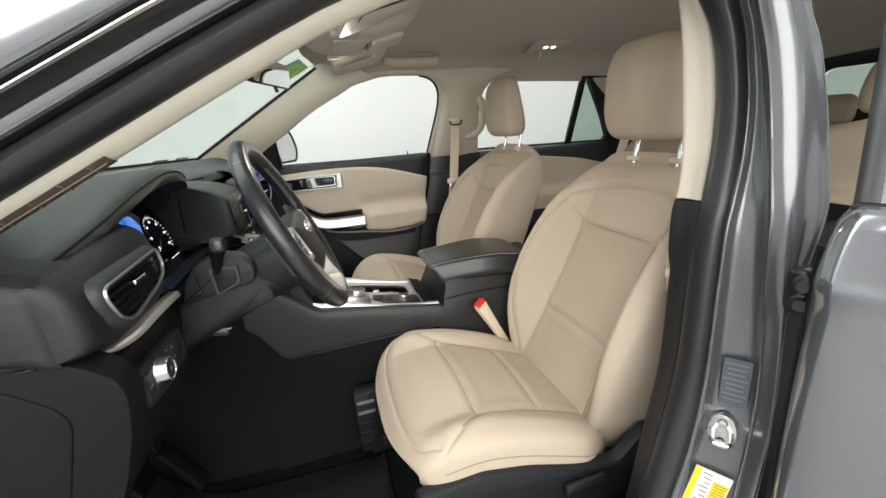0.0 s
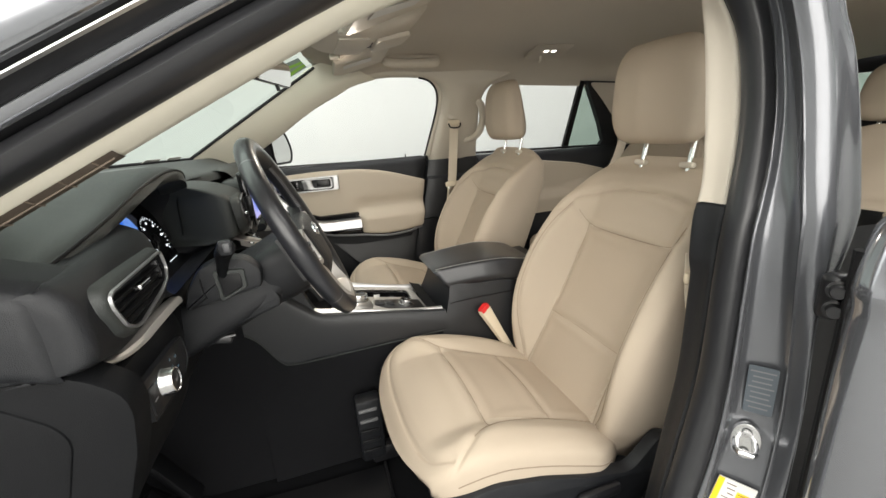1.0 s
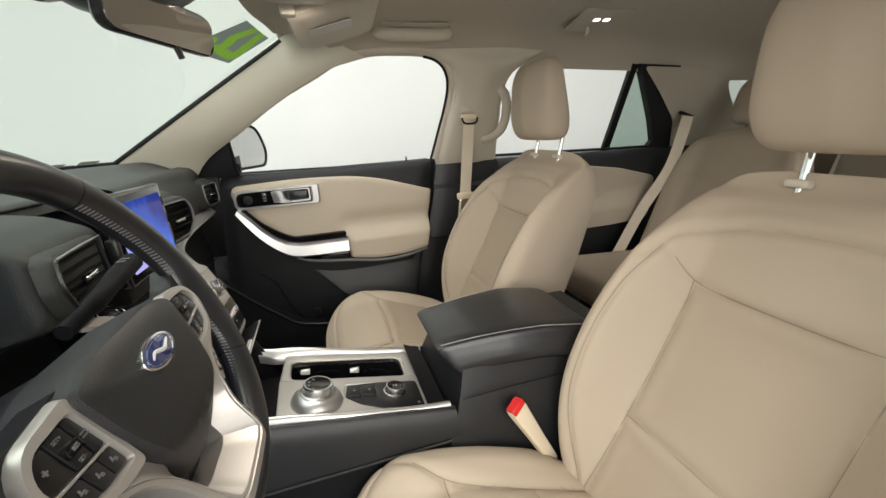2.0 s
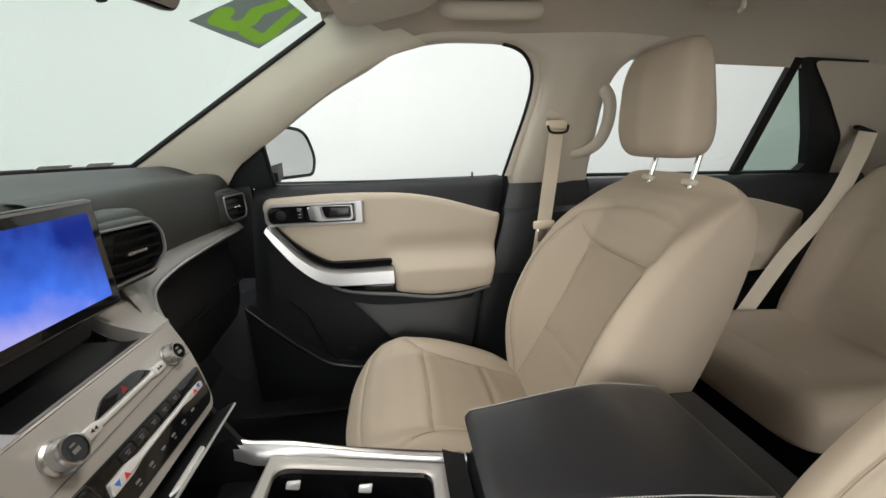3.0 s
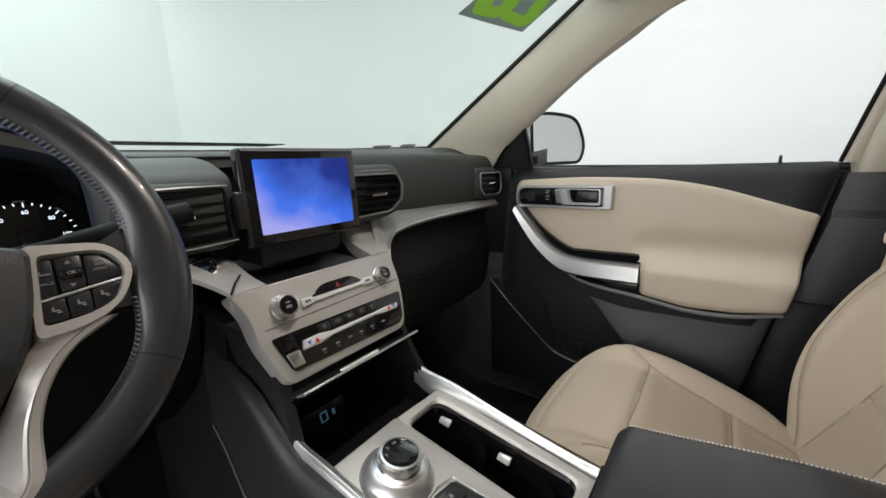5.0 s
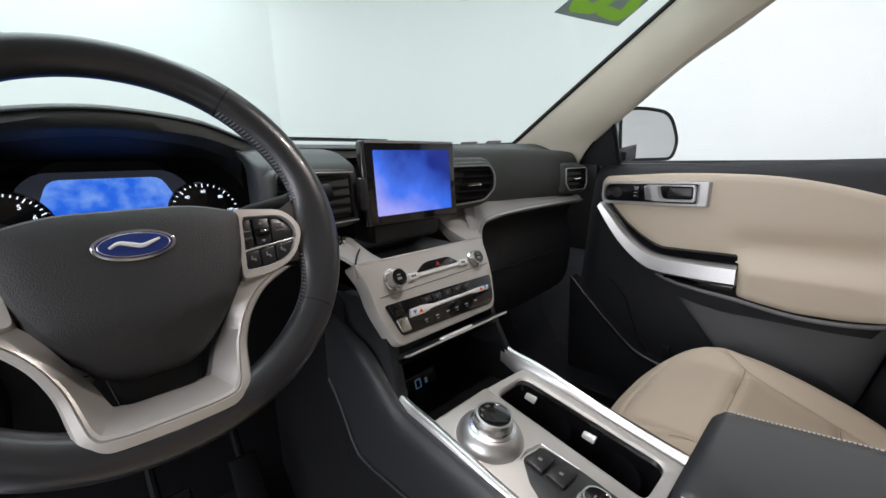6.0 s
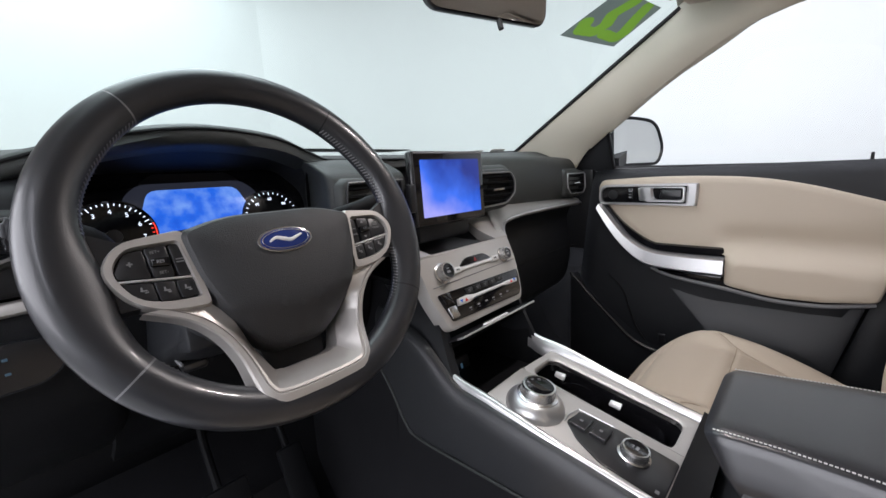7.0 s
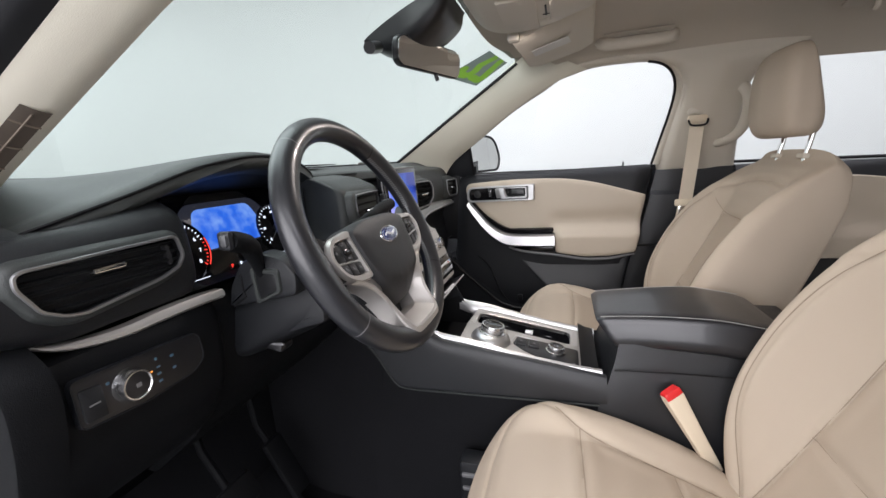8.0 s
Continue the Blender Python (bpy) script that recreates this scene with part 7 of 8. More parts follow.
for k, t in enumerate("PRND"):
    a = radians(150 - 40 * k)
    words(t, pm @ Matrix.Translation((-0.066 + 0.017 * math.cos(a), 0.070 + 0.017 * math.sin(a), 0.0374)), 0.007, GREY_MARK, "gear_letter", shifter)
swp2 = part("console_switch_panel", prism(rounded([(-0.102, -0.132), (-0.014, -0.132), (-0.014, -0.046), (-0.022, 0.012), (-0.060, 0.018), (-0.085, -0.01), (-0.102, -0.05)], 0.006, 4), pm, 0.002, 0.0008), SATIN, con, "black switch panel")
part("panel_edge", tube([pm @ Vector(p) for p in ((-0.064, 0.020, 0.002), (-0.046, 0.022, 0.003), (-0.020, 0.016, 0.003), (-0.014, -0.04, 0.002))], 0.0011, 6), SILVER, swp2)
for (x, y) in ((-0.048, 0.0), (-0.046, -0.030)):
    part("console_key", prism(rounded([(x - 0.016, y - 0.013), (x + 0.018, y - 0.013), (x + 0.018, y + 0.012), (x - 0.016, y + 0.012)], 0.002, 3), pm @ Matrix.Translation((0, 0, 0.002)), 0.005, 0.0015), SATIN, swp2)
    bars([(x, y, 0.004, 0.005)], pm @ Matrix.Translation((0, 0, 0.007)), GREY_MARK, "key_mark", swp2)
knob(pm @ Matrix.Translation((-0.052, -0.080, 0.002)), swp2, 0.0185, 0.015, "chrome drive mode knob")
bars([(-0.024, -0.070, 0.006, 0.006)], pm @ Matrix.Translation((0, 0, 0.002)), GREY_MARK, "key_mark", swp2)
bars([(-0.092, -0.122, 0.006, 0.005)], pm @ Matrix.Translation((0, 0, 0.002)), GREY_MARK, "key_mark", swp2)
part("console_tail", sheet([[Vector(p) for p in ((0.255, y, 0.775), (0.275, y, 0.765), (0.292, y, 0.762))] for y in (-0.128, 0.0, 0.128)]), BLACK, con)

# armrest bin
arm = thing("armrest_console_bin", (0.45, -0.01, 0.4), "black leather centre armrest with pale double stitching", "armrest")
secs = []
for x0, w, flare in ((0.300, 0.116, 1.0), (0.33, 0.119, 0.9), (0.40, 0.121, 0.6), (0.62, 0.122, 0.5), (0.66, 0.121, 0.5)):
    half = [(0.030, 0.000, 0.845), (0.020, 0.012, 0.800), (0.004, 0.027, 0.752), (-0.012, 0.036, 0.715), (-0.026, 0.040, 0.62), (-0.030, 0.040, 0.36)]
    secs.append([Vector((x0 + dx, -w - dy * flare, z)) for dx, dy, z in half] + [Vector((x0 + dx, w + dy * flare - 0.008, z)) for dx, dy, z in reversed(half)])
part("bin", sheet(secs, wrap=True, caps=True), DOOR_BLACK, arm, "black plastic armrest bin")


def lid_top(t):
    return 0.8865 + 0.010 * math.sin(math.pi * min(1, t * 0.9)) - 0.012 * smooth(0.6, 1.0, t)


def lid_half(t):
    return 0.090 + 0.022 * smooth(0, 0.8, t)


part("bin_crease", tube([(0.318, -0.1395, 0.786), (0.345, -0.142, 0.789), (0.42, -0.1405, 0.790), (0.64, -0.141, 0.788)], 0.0014, 5), BLACK, arm, "fine line below the lid")


# lid: flat padded top, stitched edge, skirt that swells outwards
LID_SIDE = [(-0.030, 0.0), (-0.014, 0.0006), (-0.007, 0.0018), (-0.0042, 0.0032), (-0.0015, 0.0030), (0.002, 0.0065), (0.005, 0.015), (0.0095, 0.028), (0.0145, 0.042), (0.0165, 0.053), (0.0135, 0.063), (0.005, 0.070), (-0.012, 0.073), (-0.04, 0.074)]
rows = []
for i in range(48):
    t = i / 47
    x = 0.284 + 0.335 * t
    end = min(1, t / 0.045) ** 0.5 * min(1, (1 - t) / 0.10) ** 0.5
    w0, top = lid_half(t), lid_top(t) - 0.007 * (1 - end)
    loop = []
    for side_s in (1, -1):
        half = [Vector((x + 0.042 * (dz / 0.074) * (1 - t) ** 3, side_s * (w0 + dy) * (0.94 + 0.06 * end) - 0.012, top - dz * (0.8 + 0.2 * end))) for dy, dz in LID_SIDE]
        loop += half if side_s > 0 else half[::-1]
    rows.append(loop)
lid = part("lid", sheet(rows, wrap=True, caps=True), HIDE, arm, "black leather armrest lid", sharp=60)
for side_s in (-1, 1):
    bm = bmesh.new()
    for k in range(86):
        t = 0.03 + 0.0112 * k
        if t > 0.95:
            break
        y = side_s * (lid_half(t) - 0.0040) - 0.012
        tube([(0.284 + 0.335 * t, y, lid_top(t) - 0.0020), (0.2864 + 0.335 * t, y, lid_top(t) - 0.0020)], 0.0008, 4, bm=bm)
    tagged(part("stitching", bm, WHITE_THREAD, lid), kind="stuff")

# ---- overhead ----
ohc = thing("overhead_console", (0.2, 0.0, 1.50), "beige overhead console with lit map lamps and switches", "overhead console")
rows = []
for x, w, z in ((0.015, 0.10, 1.580), (0.03, 0.135, 1.545), (0.07, 0.150, 1.523), (0.14, 0.150, 1.517), (0.22, 0.142, 1.527), (0.29, 0.125, 1.552), (0.33, 0.10, 1.588)):
    rows.append([Vector((x, y * w, z + dz)) for y, dz in ((-1.25, 0.075), (-1.02, 0.045), (-0.95, 0.012), (-0.8, 0.0), (-0.4, -0.004), (0, -0.005), (0.4, -0.004), (0.8, 0.0), (0.95, 0.012), (1.02, 0.045), (1.25, 0.075))])
part("housing", sheet([[p for p in r] for r in loft(rows, 44, 30)]), BEIGE, ohc, "beige console housing")
um2 = lambda x, y, z: Matrix.Translation((x, y, z)) @ Matrix(((0, 1, 0, 0), (1, 0, 0, 0), (0, 0, -1, 0), (0, 0, 0, 1)))
for y in (-0.063, 0.063):
    lampm = um2(0.135, y, 1.5145)
    lens = rounded([(-0.011, -0.018), (0.011, -0.018), (0.011, 0.018), (-0.011, 0.018)], 0.003, 4)
    part("lamp_lens", prism(lens, lampm, 0.003, 0.001), LIT, ohc, "lit map lamp lens")
    part("lamp_rim", ring(rounded([(-0.015, -0.023), (0.015, -0.023), (0.015, 0.023), (-0.015, 0.023)], 0.004, 4), lens, lampm, 0.004), BEIGE, ohc)
    part("lamp_key", prism(rounded([(-0.012, -0.014), (0.012, -0.014), (0.012, 0.014), (-0.012, 0.014)], 0.003, 3), um2(0.178, y, 1.519), 0.004, 0.001), BEIGE, ohc)
part("console_gap", box((0.135, 0.028, 1.5118), (0.046, 0.0028, 0.002), 0.0008), BLACK, ohc)
part("console_gap", box((0.205, 0.030, 1.5190), (0.050, 0.0028, 0.002), 0.0008, rot=Euler((0, radians(-10), radians(25))).to_matrix()), BLACK, ohc)
part("console_step", box((0.135, 0.0, 1.5135), (0.075, 0.19, 0.008), 0.003), BEIGE, ohc)
part("glasses_bin", prism(rounded([(-0.07, -0.045), (0.07, -0.045), (0.06, 0.05), (-0.06, 0.05)], 0.02, 5), um2(0.240, 0.0, 1.530) @ Matrix.Rotation(radians(-12), 4, "X"), 0.012, 0.004), BEIGE, ohc)
part("microphone_slot", prism([(-0.03, -0.002), (0.03, -0.002), (0.03, 0.002), (-0.03, 0.002)], um2(0.19, 0.0, 1.5175), 0.002, 0), BLACK, ohc)
for y in (-0.063, 0.063):
    lm = bpy.data.lights.new("map_lamp", "AREA")
    lm.shape, lm.size, lm.energy, lm.color = "DISK", 0.035, 0.9, (1.0, 0.9, 0.78)
    ob = new("map_lamp", lm)
    ob.matrix_world = look((0.135, y, 1.505), (0.25, y * 3, 0.8))

for sgn in (1, -1):
    vis = thing("sun_visor", (0.2, 0.33 * sgn, 1.52), "beige folded sun visor with white warning label", "sun visor", "sun visors")
    quad = [(0.100, 0.175, 1.505), (0.118, 0.47, 1.508), (0.150, 0.500, 1.512), (0.285, 0.535, 1.552), (0.315, 0.50, 1.560), (0.300, 0.19, 1.570), (0.28, 0.17, 1.565), (0.13, 0.165, 1.512)]
    lo = [Vector((x, y * sgn, z)) for x, y, z in quad]
    c = sum(lo, Vector()) / 8
    rows = [[p + Vector((0, 0, 0.016)) for p in lo], [p + Vector((0, 0, 0.002)) for p in lo], [p.lerp(c, 0.05) - Vector((0, 0, 0.004)) for p in lo], [p.lerp(c, 0.5) - Vector((0, 0, 0.005)) for p in lo], [p.lerp(c, 0.98) - Vector((0, 0, 0.005)) for p in lo]]
    part("panel", sheet(rows, wrap=True, caps=True), BEIGE, vis, "beige visor panel")
    lab = [Vector((0.140, 0.283 * sgn, 1.5125)), Vector((0.146, 0.347 * sgn, 1.5125)), Vector((0.246, 0.353 * sgn, 1.5405)), Vector((0.237, 0.290 * sgn, 1.5405))]
    part("warning_label", slab([[lab[0] - Vector((0, 0, 0.004)), lab[1] - Vector((0, 0, 0.004))], [lab[3] - Vector((0, 0, 0.005)), lab[2] - Vector((0, 0, 0.005))]], (0, 0, -0.0012)), PAPER, vis, "white warning label")
    part("pivot_clip", box((0.105, 0.165 * sgn, 1.517), (0.03, 0.03, 0.02), 0.006), BEIGE, vis)

for x0, x1 in ((0.335, 0.555),):
    gh = thing("grab_handle", (0.44, 0.56, 1.55), "beige folded roof grab handle", "grab handle", "grab handles")
    path = spline([(x0, 0.560, 1.572), (x0 + 0.006, 0.540, 1.560), (x0 + 0.035, 0.530, 1.552), ((x0 + x1) / 2, 0.528, 1.550), (x1 - 0.035, 0.530, 1.550), (x1 - 0.006, 0.540, 1.556), (x1, 0.560, 1.568)], 30)
    part("bar", tube(path, 0.0135, 12, flat=1.3), BEIGE, gh)
    part("recess", slab([[Vector((x0 + 0.01, 0.51, 1.580)), Vector((x1 - 0.01, 0.51, 1.578))], [Vector((x0 + 0.01, 0.58, 1.556)), Vector((x1 - 0.01, 0.58, 1.554))]], (0, 0, -0.002)), LINER, gh)

dom = thing("rear_reading_lamp", (1.03, 0.47, 1.575), "lit rear roof reading lamp beside a coat hook", "lamp")
rd = Matrix.Translation((1.03, 0.45, 1.578)) @ Matrix(((0, 1, 0, 0), (1, 0, 0, 0), (0, 0, -1, 0), (0, 0, 0, 1))) @ Matrix.Rotation(radians(-14), 4, "Y")
part("plate", prism(rounded([(-0.06, -0.09), (0.07, -0.09), (0.07, 0.09), (-0.06, 0.09)], 0.02, 5), rd, 0.006, 0.002), LINER, dom)
for v in (-0.018, 0.018):
    part("lamp_lens", prism(rounded([(-0.012, v - 0.010), (0.004, v - 0.010), (0.004, v + 0.010), (-0.012, v + 0.010)], 0.003, 3), rd @ Matrix.Translation((0, 0, 0.006)), 0.001, 0), LIT, dom, "lit reading lamp lens")
part("coat_hook", tube([rd @ Vector(p) for p in ((0.04, -0.02, 0.006), (0.045, -0.02, 0.022), (0.055, -0.02, 0.026))], 0.006, 8), BEIGE, dom)

# rear-view mirror and sensor housing
rvm = thing("rear_view_mirror", (-0.07, 0.01, 1.40), "interior rear-view mirror on a dark sensor housing", "mirror")
mnorm = Vector((0.93, -0.30, -0.12))
mmx = aim((-0.066, 0.008, 1.458), mnorm)
mo2 = rounded([(-0.122, -0.018), (-0.105, -0.030), (0.112, -0.030), (0.124, -0.016), (0.122, 0.026), (0.10, 0.034), (-0.10, 0.034), (-0.122, 0.024)], 0.012, 4)
rows = [[mmx @ Vector((x * f, y * f, h)) for x, y in mo2] for f, h in ((0.96, 0.0), (1.0, -0.003), (1.0, -0.014), (0.9, -0.026), (0.6, -0.032), (0.2, -0.034))]
part("shell", sheet(rows, wrap=True, caps=False), SATIN, rvm, "black mirror shell")
part("mirror_glass", prism(inset(mo2, 0.003), mmx @ Matrix.Translation((0, 0, -0.001)), 0.0015, 0), MIRROR, rvm, "mirror glass")
part("toggle", tube([mmx @ Vector((0.02, -0.028, -0.004)), mmx @ Vector((0.022, -0.044, 0.002))], 0.005, 8), SATIN, rvm)
part("arm", tube([(-0.095, 0.0, 1.47), (-0.13, 0.0, 1.49), (-0.145, 0.0, 1.52)], 0.010, 10), SATIN, rvm)
sen = []
for u0, w, hh in ((1.0, 0.085, 0.006), (0.975, 0.09, 0.04), (0.92, 0.088, 0.06), (0.86, 0.075, 0.06), (0.80, 0.055, 0.04), (0.77, 0.04, 0.004)):
    sen.append([screen_pt(y / 0.68, u0) + Vector((0.35, 0, -0.93)) * h for y, h in ((-w, 0.0), (-w * 0.9, hh * 0.8), (-w * 0.5, hh), (0, hh * 1.05), (w * 0.5, hh), (w * 0.9, hh * 0.8), (w, 0.0))])
part("sensor_housing", sheet(loft(sen, 24, 20)), SATIN, rvm, "dark sensor housing on the windscreen")
part("camera_pod", tube([(-0.150, -0.10, 1.47), (-0.145, -0.14, 1.458), (-0.140, -0.165, 1.452)], 0.012, 10), SATIN, rvm)

# ---- seat belts of the passenger side ----
def strap(path, w, facing, bm=None):
    rows = []
    f = Vector(facing).normalized()
    p = spline(path, 24)
    for i, q in enumerate(p):
        t = (p[min(i + 1, 23)] - p[max(i - 1, 0)]).normalized()
        s = t.cross(f).normalized() * (w / 2)
        rows.append([q - s, q + s])
    return slab(rows, f * 0.0015)


belt = thing("seat_belt", (0.64, 0.72, 0.55), "beige seat belt hanging on the centre pillar", "seat belt", "seat belts")
part("webbing", strap([(0.668, 0.700, 1.300), (0.664, 0.716, 1.20), (0.656, 0.728, 1.08), (0.648, 0.735, 0.99), (0.632, 0.745, 0.86), (0.60, 0.765, 0.62)], 0.046, (0.1, -1, 0.0)), BELT, belt, "beige belt webbing")
part("guide", box((0.668, 0.700, 1.312), (0.062, 0.020, 0.026), 0.008), CREAM, belt)
part("guide_slot", tube(spline([(0.638, 0.690, 1.31), (0.645, 0.686, 1.293), (0.668, 0.684, 1.289), (0.692, 0.686, 1.293), (0.698, 0.690, 1.31)], 16), 0.0035, 8), BLACK, belt)
part("height_adjuster", box((0.672, 0.708, 1.350), (0.070, 0.024, 0.050), 0.012, seg=3), BEIGE, belt)
part("adjuster_track", box((0.668, 0.728, 1.345), (0.105, 0.012, 0.20), 0.02, rot=Euler((radians(28), 0, 0)).to_matrix(), seg=4), BEIGE, belt)
lt = part("latch_cover", box((0.650, 0.728, 1.020), (0.068, 0.014, 0.026), 0.006), CREAM, belt, "cream latch cover")
part("latch_plate", box((0.645, 0.728, 0.988), (0.030, 0.004, 0.042), 0.002), CHROME, lt, "chrome latch plate")
belt3 = thing("seat_belt", (0.62, -0.68, 0.55), "beige driver seat belt hanging beside the open doorway", "seat belt", "seat belts")
part("webbing", strap([(0.618, -0.678, 1.045), (0.616, -0.682, 1.00), (0.614, -0.695, 0.94), (0.612, -0.72, 0.89)], 0.044, (-0.35, -0.93, 0.0)), BELT, belt3, "beige belt webbing")
lt3 = part("latch_cover", box((0.605, -0.690, 1.005), (0.050, 0.014, 0.022), 0.006), CREAM, belt3, "cream latch cover")
part("latch_plate", box((0.603, -0.692, 0.975), (0.026, 0.004, 0.040), 0.002), CHROME, lt3, "chrome latch plate")
part("belt_stop", box((0.612, -0.690, 1.062), (0.020, 0.014, 0.034), 0.003), BLACK, belt3)
gh2 = thing("grab_handle", (0.82, 0.74, 1.2), "beige vertical pillar grab handle", "grab handle", "grab handles")
part("bar", tube(spline([(0.735, 0.715, 1.425), (0.775, 0.680, 1.412), (0.800, 0.664, 1.375), (0.806, 0.672, 1.32), (0.798, 0.698, 1.265), (0.775, 0.735, 1.235), (0.75, 0.775, 1.225)], 30), 0.0125, 12, flat=1.4), BEIGE, gh2)
belt2 = thing("seat_belt", (1.66, 0.7, 0.8), "beige rear seat belt at the rear pillar", "seat belt", "seat belts")
part("webbing", strap([(1.712, 0.722, 1.262), (1.68, 0.715, 1.17), (1.64, 0.728, 1.03), (1.53, 0.748, 0.86), (1.42, 0.748, 0.68), (1.34, 0.748, 0.55)], 0.046, (-0.6, -0.8, 0.1)), BELT, belt2, "beige belt webbing")
part("slot", box((1.715, 0.735, 1.268), (0.075, 0.02, 0.014), 0.005, rot=Euler((0, radians(18), 0)).to_matrix()), BLACK, belt2)

# ---- rear seats ----
rs = thing("captain_chair", (1.3, 0.44, 0.4), "beige leather second-row seat", "seat", "second-row seats")
rows = []
for i in range(50):
    t = i / 49
    x = 1.02 + 0.54 * t
    grow = (1 - (1 - min(1, t / 0.16)) ** 2.4) ** (1 / 2.4)
    loop = []
    for a in np.linspace(0, 2 * math.pi, 72, endpoint=False):
        c, s = math.cos(a), math.sin(a)
        k = (abs(c) ** 5 + abs(s) ** 5) ** (-1 / 5)
        y = 0.275 * c * k * (0.86 + 0.14 * grow)
        top = 0.700 - 0.04 * t + 0.022 * smooth(0.15, 0.25, abs(y)) - (0.004 * math.exp(-((abs(y) - 0.165) / 0.004) ** 2) + 0.004 * math.exp(-((x - 1.13 - 0.3 * 0) / 0.005) ** 2) * (abs(y) < 0.165))
        z = 0.605 + (top - 0.605) * s * k * (0.45 + 0.55 * grow) if s > 0 else 0.605 + 0.04 * s * k
        loop.append(Vector((x, 0.44 + y, z)))
    rows.append(loop)
part("cushion", sheet(rows, wrap=True, caps=True), LEATHER, rs, "beige leather seat cushion", sharp=70)
rows = []
for i in range(60):
    s0 = 0.66 * i / 59
    w = float(np.interp(s0, (0, 0.1, 0.35, 0.5, 0.58, 0.63, 0.66), (0.24, 0.262, 0.268, 0.25, 0.215, 0.16, 0.06)))
    loop = []
    for a in np.linspace(0, 2 * math.pi, 84, endpoint=False):
        c, s = math.cos(a), math.sin(a)
        k = (abs(c) ** 5 + abs(s) ** 5) ** (-1 / 5)
        y = w * c * k
        n = 0.05 * s * k * float(np.interp(s0, (0, 0.6, 0.66), (1, 1, 0.3)))
        if s > 0:
            n += 0.03 * smooth(0.14, 0.24, abs(y)) - seam_cut(near((s0, y), [[(0.16, -0.16), (0.16, 0.16)], [(0.40, -0.15), (0.39, 0.0), (0.40, 0.15)], [(0.0, 0.16), (0.41, 0.15)], [(0.0, -0.16), (0.41, -0.15)]]), 0.005, 0.005)
        loop.append(Vector((1.47, 0.44, 0.60)) + Vector((0.41, 0, 0.912)) * s0 + Vector((-0.912, 0, 0.41)) * n + Vector((0, y, 0)))
    rows.append(loop)
part("backrest", sheet(rows, wrap=True, caps=True), LEATHER, rs, "beige leather backrest", sharp=70)
hr = part("headrest", headrest_mesh(0.44, 1.765, 1.215, 0.18, 0.13, 0.09, 0.2), LEATHER, rs, "beige leather headrest", sharp=70)
for dy in (-0.06, 0.06):
    part("post", tube([(1.745, 0.44 + dy, 1.16), (1.765, 0.44 + dy, 1.24)], 0.006, 12), CHROME, hr)
part("armrest", box((1.50, 0.155, 0.80), (0.30, 0.06, 0.075), 0.028, seg=4), LEATHER, rs, "beige fold-down armrest")
part("base", box((1.32, 0.44, 0.49), (0.44, 0.44, 0.18), 0.02), DULL, rs)
copy_thing(rs, pose(1.3, -0.40, 0.4))
rs.location = (1.355, 0.465, 0.40)
third = thing("third_row_seat", (2.45, 0, 0.5), "beige third-row seat behind", "seat")
for cy in (-0.30, 0.30):
    part("backrest", box((2.50, cy, 0.90), (0.14, 0.54, 0.50), 0.05, rot=Euler((0, radians(14), 0)).to_matrix(), seg=4), LEATHER, third)
    part("headrest", headrest_mesh(cy, 2.56, 1.13, 0.15, 0.12, 0.09, 0.2), LEATHER, third)
part("cushion", box((2.20, 0, 0.62), (0.46, 1.1, 0.14), 0.05, seg=4), LEATHER, third)

# ---- driver side opening ----
# windscreen pillar: inner trim, rubber seal, painted frame
P0, P1 = Vector((-0.296, -0.72, 1.231)), Vector((0.043, -0.72, 1.430))
along = (P1 - P0).normalized()
perp = Vector((-along.z, 0, along.x))


def pillar_sheet(section, s0, s1, n=30):
    rows = []
    for s in np.linspace(s0, s1, n):
        base = P0 + along * s
        lean = 0.09 * max(0, s) + 0.16 * max(0, s - 0.25)
        rise = -0.30 * max(0, s - 0.36) ** 1.6 - 0.055 * (s - 0.1)
        rows.append([base + perp * (a + rise) + Vector((0, b + lean * 0.35, 0)) for a, b in section])
    return sheet(rows)


part("a_pillar_trim", pillar_sheet([(0.085, 0.10), (0.045, 0.075), (0.012, 0.052), (-0.003, 0.036), (-0.0065, 0.022), (-0.0045, 0.012), (0.001, 0.0), (0.006, -0.009), (0.010, -0.013), (0.014, -0.012)], -0.42, 0.75, 60), BEIGE_LIT, body, "beige driver windscreen pillar trim")
part("door_seal", pillar_sheet([(0.009, -0.010), (0.010, -0.022), (0.014, -0.035), (0.020, -0.043), (0.027, -0.046), (0.034, -0.043), (0.0385, -0.036), (0.040, -0.026)], -0.45, 0.9), SEAL, body, "thick black rubber door seal")
part("drip_channel", pillar_sheet([(0.036, -0.030), (0.0375, -0.043), (0.041, -0.0525)], -0.45, 0.9), BLACK, body, "dark channel in the door frame")
part("a_pillar_frame", pillar_sheet([(0.040, -0.0505), (0.042, -0.0545), (0.046, -0.0580), (0.0495, -0.0600), (0.0510, -0.0590)], -0.45, 0.9), PAINT, body, "dark grey painted door frame")
# painted metal facing down; its shade is put in with the black seal material
part("drip_channel", pillar_sheet([(0.0505, -0.060), (0.0525, -0.056), (0.0575, -0.061), (0.0610, -0.0745)], -0.45, 0.9), SEAL, body, "dark channel in the door frame")
part("bright_strip", pillar_sheet([(0.060, -0.073), (0.0615, -0.0765), (0.0628, -0.0765), (0.0635, -0.073)], -0.45, 0.9), SILVER, body, "fine bright edge strip")
part("drip_channel", pillar_sheet([(0.0630, -0.073), (0.0650, -0.072), (0.0680, -0.077)], -0.45, 0.9), BLACK, body, "dark channel in the door frame")
